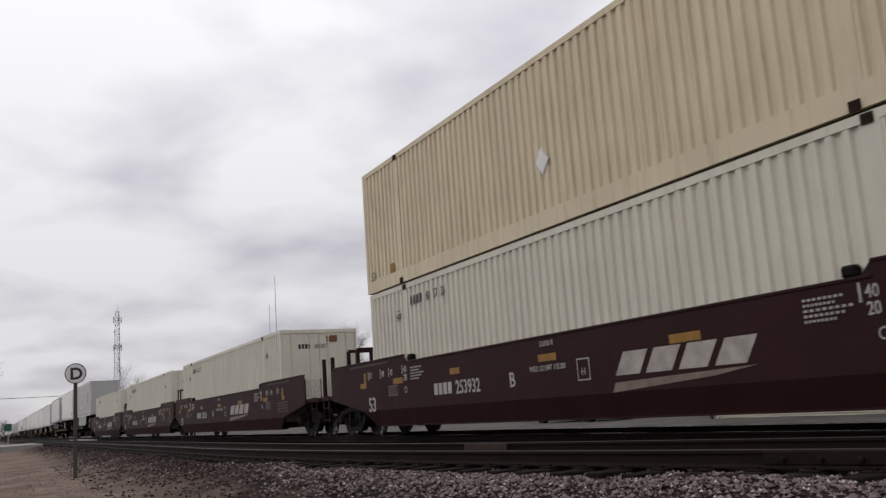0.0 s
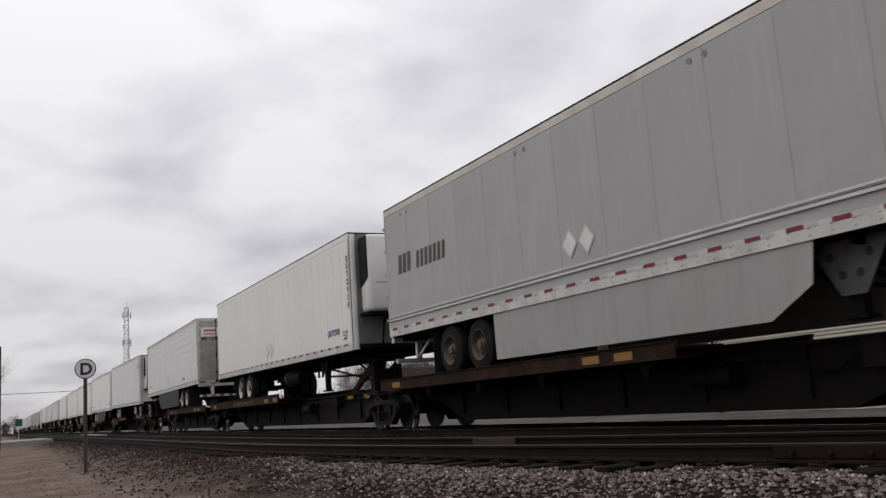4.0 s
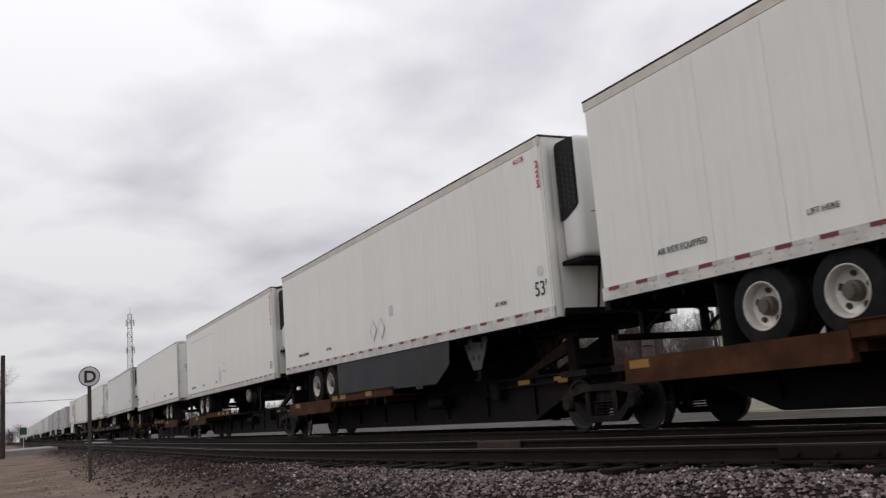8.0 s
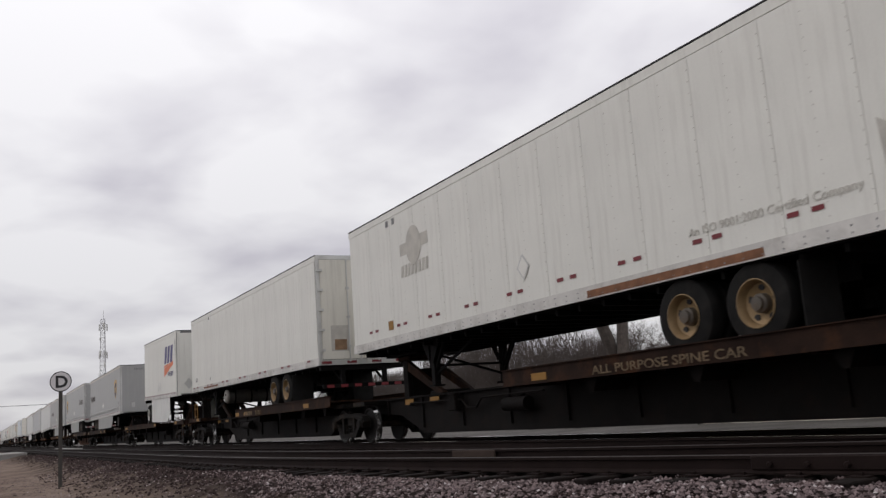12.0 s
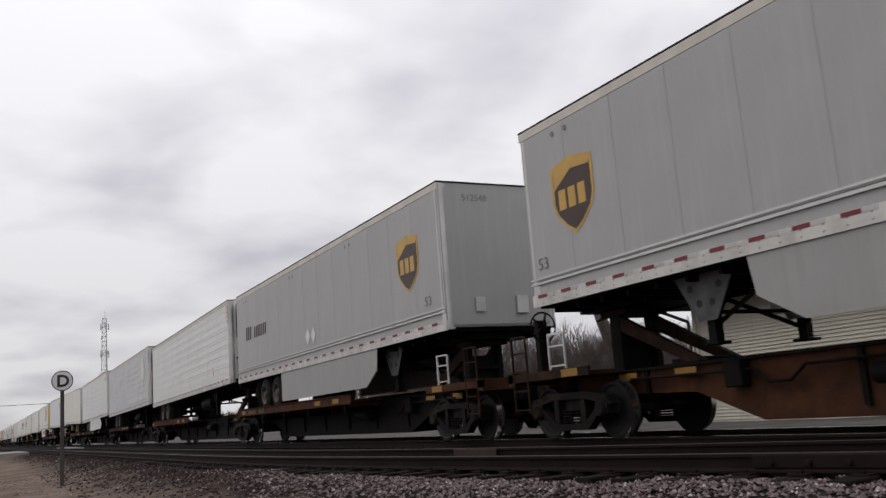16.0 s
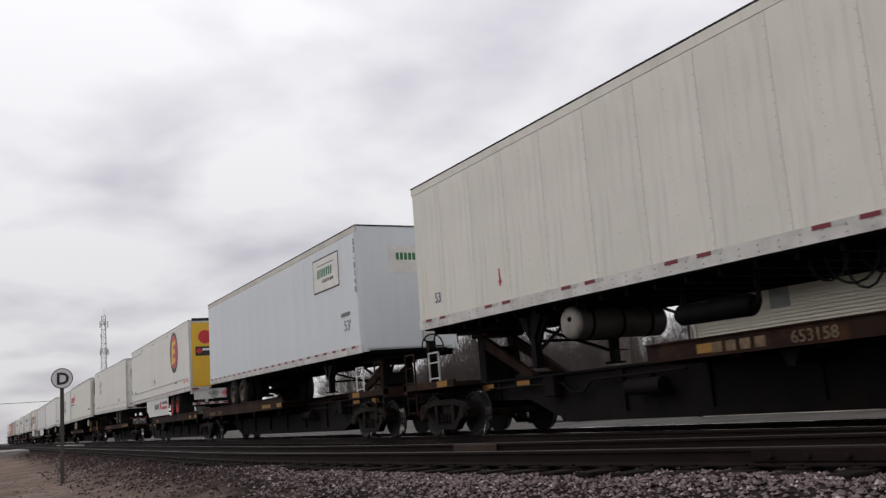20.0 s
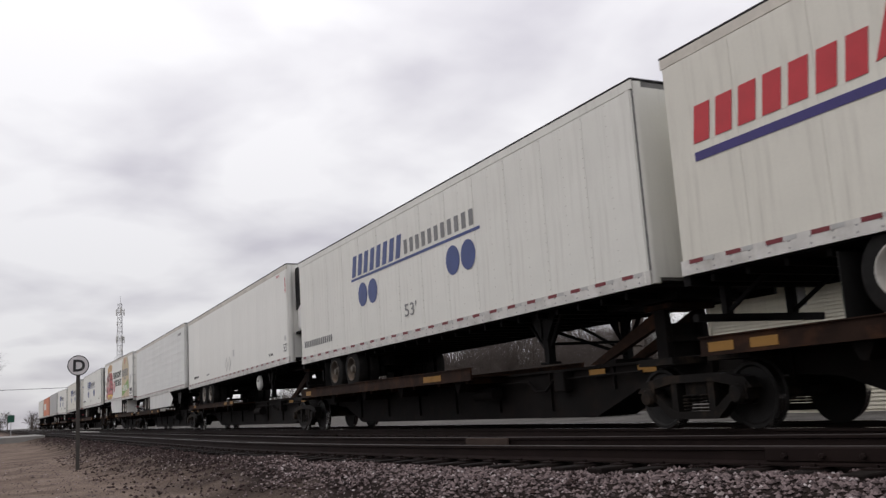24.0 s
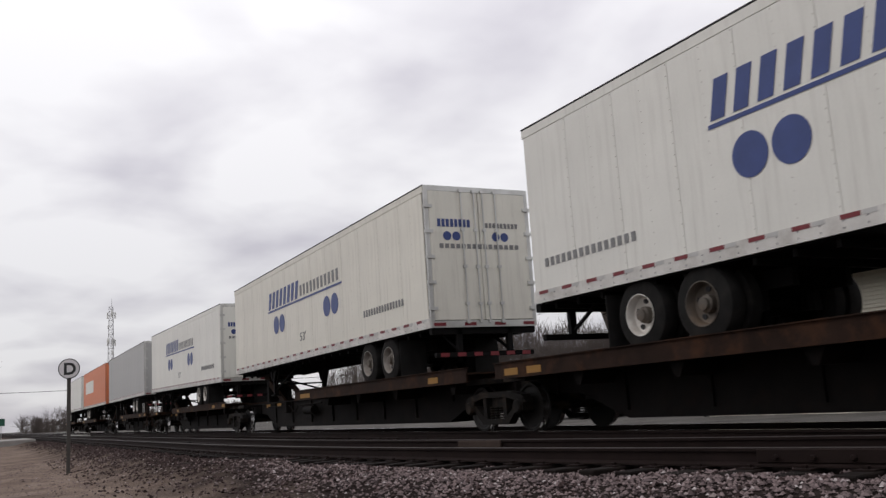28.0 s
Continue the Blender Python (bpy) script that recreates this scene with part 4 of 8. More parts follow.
            ladder(root, x - o * 1.9, -1.24, 1.12, 1.7, CAR_YELLOW if rnd.random() < 0.35 else ALU)
            if side == 0:
                hand_brake(root, x - o * 0.55, -0.55, 1.95)
            bm = bmesh.new()
            tube(bm, (x - o * 0.2, 0.35, 0.85), (x + o * 0.05, 0.3, 0.45), 0.03, 0.03, 6)
            part("air_hose", bm, UNDER, root)
            rail_truck(root, x - o * 1.85)
        else:
            bm = bmesh.new()
            box(bm, min(x - o * 0.9, x), max(x - o * 0.9, x), -0.3, 0.3, 0.74, 1.0)
            box(bm, min(x - o * 1.1, x - o * 0.35), max(x - o * 1.1, x - o * 0.35), -1.05, 1.05, 0.9, 1.0)
            part("articulation", bm, TRUCK, root)
            if side == 0:
                rail_truck(root, 0.0)
    return root


def rect4(x0, x1, z0, z1):
    return [(x0, z0), (x1, z0), (x1, z1), (x0, z1)]


def container(label, xl, xr, z0, skin, number="", height=2.9, sill=0.16):
    L = xr - xl
    root = thing("container", label, "container", "shipping containers on the train")
    MOVERS.append((root, xl, TRACK_Y, z0, 0.0))
    H = height
    bm = bmesh.new()
    box(bm, 0.06, L - 0.06, -HW + 0.05, HW - 0.05, 0.1, H - 0.02)
    part("body", bm, skin, root)
    # pressed side sheets
    for s in (-1, 1):
        bm = bmesh.new()
        n = int((L - 0.3) / 0.225)
        p = (L - 0.3) / n
        prof = []
        for k in range(n):
            a = 0.15 + k * p
            prof += [(a, 0.0), (a + p * 0.42, 0.0), (a + p * 0.56, 0.046), (a + p * 0.86, 0.046)]
        prof.append((L - 0.15, 0.0))
        va = [bm.verts.new((x, s * (HW - 0.008 - d), sill)) for x, d in prof]
        vb = [bm.verts.new((x, s * (HW - 0.008 - d), H - 0.1)) for x, d in prof]
        for i in range(len(prof) - 1):
            bm.faces.new((va[i], va[i + 1], vb[i + 1], vb[i]))
        part("corrugated_side", bm, skin, root)
    bm = bmesh.new()
    for s in (-1, 1):
        a, b = sorted((s * (HW - 0.06), s * HW))
        box(bm, 0, L, a, b, 0.0, sill)
        box(bm, 0, L, a, b, H - 0.11, H)
        for x in (0.0, L - 0.14):
            box(bm, x, x + 0.14, a, b, sill, H - 0.11)
        for x in (1.92, L - 2.14):
            box(bm, x, x + 0.22, a, b, sill, H - 0.11)
    for x in (0.0, L - 0.1):
        box(bm, x, x + 0.1, -HW + 0.06, HW - 0.06, 0.0, 0.16)
        box(bm, x, x + 0.1, -HW + 0.06, HW - 0.06, H - 0.12, H)
    box(bm, 0.1, L - 0.1, -HW + 0.06, HW - 0.06, H - 0.03, H - 0.01)
    part("frame", bm, skin, root)
    cast = shared("corner_casting", CAR_RUST, lambda q: box(q, -0.02, 0.13, -0.02, 0.02, -0.004, 0.114))
    for x in (1.98, L - 2.12):
        for s in (-1, 1):
            for z in (0.0, H - 0.13):
                under("corner_casting", cast, root, "", pose(x, s * HW, z))
    # end sheet ribs
    for y0, y1 in ((-HW + 0.07, -0.01), (0.01, HW - 0.07)):
        leaf = boxes("door", skin, root, (L - 0.062, L - 0.02, y0, y1, 0.17, H - 0.13), bevel=0.006)
        for y in (y0 + 0.3, y1 - 0.3):
            bm = bmesh.new()
            tube(bm, (L + 0.005, y, 0.1), (L + 0.005, y, H - 0.06), 0.02, 0.02, 6)
            for zz in (0.2, 1.1, 1.9, H - 0.2):
                box(bm, L - 0.02, L + 0.03, y - 0.05, y + 0.05, zz - 0.04, zz + 0.04)
            part("lock_rod", bm, skin, leaf)
    if number:
        # owner code as bars, then the number; weight plate letters by the posts
        bars(2.3, 2.95, H - 0.52, H - 0.32, 4, DECAL_BLACK, root, 0.02, 0.55, "code_bars", -HW - 0.006)
        for k in range(3):
            lettering(number[2 * k:2 * k + 2], 0.28, DECAL_BLACK, root, on_side(3.1 + 0.36 * k, H - 0.52, -HW - 0.006), "stencil", 0, 0.72)
        for x in (1.5, L - 1.75):
            lettering("WP", 0.24, DECAL_BLACK, root, on_side(x, H - 0.80, -HW - 0.006), "stencil", 0, 0.8)
            decal(rect4(x + 0.06, x + 0.24, H - 0.58, H - 0.565), DECAL_BLACK, root, "stencil_bar", -HW - 0.006)
        lettering(number, 0.22, DECAL_BLACK, root, on_end(L - 0.018, -0.15, H - 0.62), "stencil", 0, 0.75)
        end_bars(L - 0.018, -0.7, -0.25, H - 0.62, H - 0.47, 4, DECAL_BLACK, root)
        boxes("rust_patch", material("rust_scab", (0.16, 0.07, 0.035), 0.8, 0, 0.3, 8), root, (L - 0.008, L - 0.003, 0.25, 0.62, H - 0.42, H - 0.2))
    return root


def well_unit(xl, xr, coup_l, coup_r, number):
    """One well of an articulated stack car."""
    root = thing("well_car", "dark oxide-red well car with white stencils and yellow patches", "rail car", "well cars of the train")
    MOVERS.append((root, xl, TRACK_Y, 0.0, 0.0))
    U = xr - xl
    off = 2.0 if coup_l else 0.0   # the coupled ends carry a longer platform
    W0, W1 = off, U - (2.0 if coup_r else 0.0)
    V0, V1 = (W0 - 1.1 if coup_l else W0), (W1 + 1.1 if coup_r else W1)
    for s in (-1, 1):
        # upper side, plumb, above a crease; the lower side leans in
        bm = bmesh.new()
        extrude(bm, [(V0 + 0.25, 0.95), (W0 + 1.3, 0.62), (W1 - 1.3, 0.62), (V1 - 0.25, 0.95), (V1 - 0.25, 1.62), (V1 - 0.4, 1.78), (W1 - 3.79, 1.78), (W1 - 3.95, 1.62), (W0 + 3.95, 1.62), (W0 + 3.79, 1.78), (V0 + 0.4, 1.78), (V0 + 0.25, 1.62)], min(s * 1.40, s * 1.44), max(s * 1.40, s * 1.44))
        side = part("side_wall", bm, WELL_RED, root)
        bm = bmesh.new()
        va = [bm.verts.new(p) for p in ((W0 + 1.3, s * 1.44, 0.62), (W1 - 1.3, s * 1.44, 0.62), (W1 - 1.9, s * 1.33, 0.27), (W0 + 1.9, s * 1.33, 0.27), (W0 + 1.3, s * 1.40, 0.62), (W1 - 1.3, s * 1.40, 0.62), (W1 - 1.9, s * 1.29, 0.27), (W0 + 1.9, s * 1.29, 0.27))]
        for q in ((0, 1, 2, 3), (7, 6, 5, 4), (3, 2, 6, 7), (1, 5, 6, 2), (0, 3, 7, 4)):
            bm.faces.new([va[i] for i in q])
        part("lower_side", bm, WELL_RED, side)
        y0, y1 = sorted((s * 1.36, s * 1.455))
        for q in ((W0 + 3.79, W1 - 3.79, y0, y1, 1.60, 1.64), (V0 + 0.4, W0 + 3.79, y0, y1, 1.76, 1.80), (W1 - 3.79, V1 - 0.4, y0, y1, 1.76, 1.80), (W0 + 2.0, W1 - 2.0, min(s * 1.1, s * 1.33), max(s * 1.1, s * 1.33), 0.24, 0.30)):
            boxes("side_chord", WELL_RED, side, q, bevel=0.006)
        for x in (W0 + 4.00, W1 - 4.2):
            boxes("lock_casting", CAR_DARK, side, (x, x + 0.2, min(s * 1.28, s * 1.42), max(s * 1.28, s * 1.42), 1.64, 1.78), bevel=0.03)
        if s < 0:
            Y = -1.446
            n0 = 6.27 + off
            bars(n0 - 0.95, n0 - 0.12, 0.84, 1.07, 4, STENCIL, side, 0, 0.75, "brand_bars", Y)
            lettering(number[0], 0.36, STENCIL, side, on_side(n0, 0.83, Y), "stencil", 0.005, 0.92)
            lettering(number[1], 0.36, STENCIL, side, on_side(n0 + 2.05, 0.85, Y), "stencil", 0.005)
            lettering("53", 0.46, STENCIL, side, on_side(W0 + 1.72, 0.60, Y), "stencil", 0.008)
            lettering("WELL LD LMT " + ("118,300" if off else "118,400"), 0.13, STENCIL, side, on_side(n0 + 2.75, 1.06, Y), "stencil", 0.001, 0.85)
            lettering(number[0] + " " + number[1], 0.12, STENCIL, side, on_side(n0 + 3.1, 1.46, Y), "stencil", 0.001, 0.9)
            # road name as plain slanted blocks over a sweep
            g = 11.34 + off
            bars(g, g + 2.7, 0.86, 1.19, 4, material("worn_name_paint", (0.36, 0.33, 0.29), 0.6, 0, 0.25, 5), side, 0.22, 0.8, "brand_bars", Y)
            decal([(g - 0.1, 0.62), (g - 0.02, 0.76), (g + 2.75, 0.83), (g + 2.0, 0.74)], material("worn_sweep_paint", (0.20, 0.15, 0.12), 0.6, 0, 0.25, 5), side, "brand_sweep", Y)
            decal(rect4(g - 0.95, g - 0.62, 0.84, 1.18), STENCIL, side, "plate_mark", Y)
            decal(rect4(g - 0.93, g - 0.64, 0.86, 1.16), WELL_RED, side, "plate_mark_field", Y - 0.002)
            lettering("H", 0.16, STENCIL, side, on_side(g - 0.84, 0.92, Y - 0.003), "stencil")
            bars(W1 - 3.0, W1 - 0.6, 1.67, 1.72, 22, FADED, side, 0, 0.6, "data_stencil", Y)
            bars(W0 + 0.6, W0 + 3.0, 1.67, 1.72, 22, FADED, side, 0, 0.6, "data_stencil", Y)
            # container length marks and stencils, the same at both ends
            for o, e in ((1, W0 + 0.595), (-1, W1 - 0.42)):
                def at(d):
                    return e + o * d
                for word, d, z, size in (("40\n20", 3.36, 1.40, 0.2), ("45", 2.6, 1.38, 0.19), ("48", 2.11, 1.38, 0.19), ("53", 1.36, 1.38, 0.19)):
                    lettering(word, size, STENCIL, side, on_side(at(d) - 0.12, z, Y), "stencil", 0.002, 0.85, 0.9)
                    decal(rect4(at(d) - 0.2, at(d) - 0.17, z - 0.04, z + 0.17), STENCIL, side, "length_mark", Y)
                decal(rect4(at(2.91) - 0.26, at(2.91) + 0.26, 1.17, 1.30), CAR_YELLOW, side, "yellow_patch", Y)
                decal(rect4(at(0.95) - 0.07, at(0.95) + 0.07, 1.16, 1.52), CAR_YELLOW, side, "yellow_patch", Y)
                decal(rect4(at(0.83) - 0.19, at(0.83) + 0.07, 1.16, 1.28), CAR_YELLOW, side, "yellow_patch", Y - 0.001)
                for k in range(5):
                    bars(at(3.95) - 0.35, at(3.95) + 0.1 + 0.12 * (k % 3), 1.22 + 0.06 * k, 1.25 + 0.06 * k, 8, STENCIL, side, 0, 0.6, "data_stencil", Y)
                decal(oval(at(3.32), 1.02, 0.07, 0.07, 16), STENCIL, side, "round_mark", Y)
                decal(oval(at(3.32), 1.02, 0.05, 0.05, 16), WELL_RED, side, "round_mark_field", Y - 0.002)
                decal(rect4(at(2.6) - 0.26, at(2.6) + 0.26, 0.92, 1.14), DECAL_GREY, side, "notice_frame", Y)
                decal(rect4(at(2.6) - 0.245, at(2.6) + 0.245, 0.935, 1.125), WELL_RED, side, "notice_field", Y - 0.002)
                for k in range(4):
                    bars(at(2.6) - 0.2, at(2.6) + 0.2, 0.955 + 0.042 * k, 0.975 + 0.042 * k, 9, DECAL_GREY, side, 0, 0.6, "notice_bars", Y - 0.004)
            for k in range(4):
                bars(W1 - 1.9 - 0.1 * (k % 2), W1 - 0.8, 0.78 + 0.09 * k, 0.83 + 0.09 * k, 9 + k, FADED, side, 0, 0.6, "data_stencil", Y)
            for k, w in ((n0 - 3.2, 0.2), (n0, 0.2), (n0 + 3.3, 0.27), (n0 + 6.6, 0.3)):
                if k > W0 + 4.0:
                    decal(rect4(k - w, k + w, 1.21, 1.33), CAR_YELLOW, side, "yellow_patch", Y - 0.001)
    for k, w in ((W0 + 2.3, 0.3), (U / 2, 0.3), (W1 - 2.3, 0.3), (W0 + 5.5, 0.15), (W1 - 5.5, 0.15)):
        boxes("floor_beam", WELL_RED, root, (k - w, k + w, -1.28, 1.28, 0.28, 0.38))
    for side_, coup in ((0, coup_l), (1, coup_r)):
        o = 1 if side_ else -1
        x = U if side_ else 0.0
        bm = bmesh.new()
        reach = 3.9 if coup else 1.5
        a, b = sorted((x - o * reach, x - o * 0.1))
        box(bm, a, b, -1.38, 1.38, 0.98, 1.08)
        box(bm, a, b, -0.35, 0.35, 0.72, 0.98)
        a, b = sorted((x - o * (reach + 0.1), x - o * reach))
        box(bm, a, b, -1.4, 1.4, 0.9, 1.76)
        part("end_structure", bm, WELL_RED, root)
        if coup:
            bm = bmesh.new()
            for yy in (-1.1, -0.35, 0.35, 1.1):
                beam(bm, (x - o * 0.35, yy, 1.05), (x - o * 0.35, yy, 2.35 if abs(yy) < 1 else 2.15), 0.09)
            beam(bm, (x - o * 0.35, -0.35, 2.35), (x - o * 0.35, 0.35, 2.35), 0.09)
            part("hand_rail", bm, WELL_RED, root)
            ladder(root, x - o * 0.5, -1.38, 0.4, 1.08, WELL_RED)
            bm = bmesh.new()
            box(bm, min(x - o * 0.6, x + o * 0.1), max(x - o * 0.6, x + o * 0.1), -0.15, 0.15, 0.7, 0.95)
            part("coupler", bm, TRUCK, root)
            rail_truck(root, x - o * 1.75)
        else:
            bm = bmesh.new()
            beam(bm, (x - o * 0.3, -1.2, 1.05), (x - o * 0.3, -1.2, 2.3), 0.06)
            beam(bm, (x - o * 0.3, -0.6, 1.05), (x - o * 0.3, -0.6, 2.3), 0.06)
            beam(bm, (x - o * 0.3, -1.2, 2.3), (x - o * 0.3, -0.6, 2.3), 0.06)
            part("hand_rail", bm, WELL_RED, root)
            boxes("rail_cap", CAR_YELLOW, root, (x - o * 0.3 - 0.035, x - o * 0.3 + 0.035, -1.1, -0.75, 2.25, 2.335))
            if side_ == 0:
                rail_truck(root, 0.0)
    return root

# ---- the train, from its head to its tail ----
# key, left end, right end, roof at both, nose, options
TRAIN = [
    ("T1", 191.16, 207.15, 5.22, 5.13, "R"), ("Q928", 172.49, 188.59, 5.33, 5.22, "R"), ("MB62", 152.28, 168.03, 5.20, 5.27, "L"),
    ("K145", 132.58, 148.71, 5.17, 5.05, "R"), ("R222", 115.10, 131.20, 5.17, 5.09, "R"), ("R225", 97.62, 113.72, 5.20, 5.07, "R"),
    ("K209", 80.11, 96.21, 5.14, 5.13, "R"), ("Q926", 61.41, 77.33, 5.05, 5.12, "L"), ("K154", 41.91, 58.01, 5.11, 5.18, "R"),
    ("W855", 21.59, 37.45, 5.18, 5.13, "L"), ("WP", 3.10, 19.00, 5.22, 5.11, "L"), ("YRC", -8.80, -0.20, 5.41, 5.24, "R"),
    ("U830", -34.05, -18.06, 5.03, 5.08, "R"), ("UF", -54.53, -38.53, 5.21, 5.23, "L"), ("U512", -73.65, -57.69, 5.16, 5.23, "R"),
    ("R4492", -90.89, -74.79, 5.00, 5.26, "R"), ("R3669", -108.12, -92.02, 5.01, 5.23, "R"), ("M5619", -125.17, -109.07, 5.02, 5.19, "R"),
    ("W2", -142.97, -126.98, 5.24, 5.00, "L"), ("PREM", -162.01, -146.22, 5.35, 5.19, "R"), ("EST", -181.82, -165.76, 5.21, 5.22, "L"),
    ("W504", -200.31, -184.21, 5.21, 5.10, "L"), ("CLIP", -219.45, -203.27, 5.12, 5.17, "R"), ("AL1", -236.15, -220.10, 5.00, 5.09, "R"),
    ("K229", -253.39, -237.43, 5.01, 5.21, "R"), ("M5689", -270.38, -254.28, 5.00, 5.11, "R"), ("GR", -288.22, -272.17, 5.24, 5.11, "L"),
    ("AL2", -307.13, -291.03, 5.18, 5.17, "R"), ("AL3", -327.23, -311.14, 5.17, 5.21, "L"), ("AL4", -345.57, -329.57, 5.23, 5.01, "L"),
    ("G1", -364.10, -348.10, 5.23, 5.23, "L"), ("O1", -382.12, -366.12, 5.23, 5.23, "R"), ("Z1", -400.15, -384.15, 5.23, 5.23, "R"),
]
COUPLED_AHEAD = {"T1", "K145", "K154", "YRC", "U512", "PREM", "CLIP", "AL2", "G1"}  # first platform of each spine car

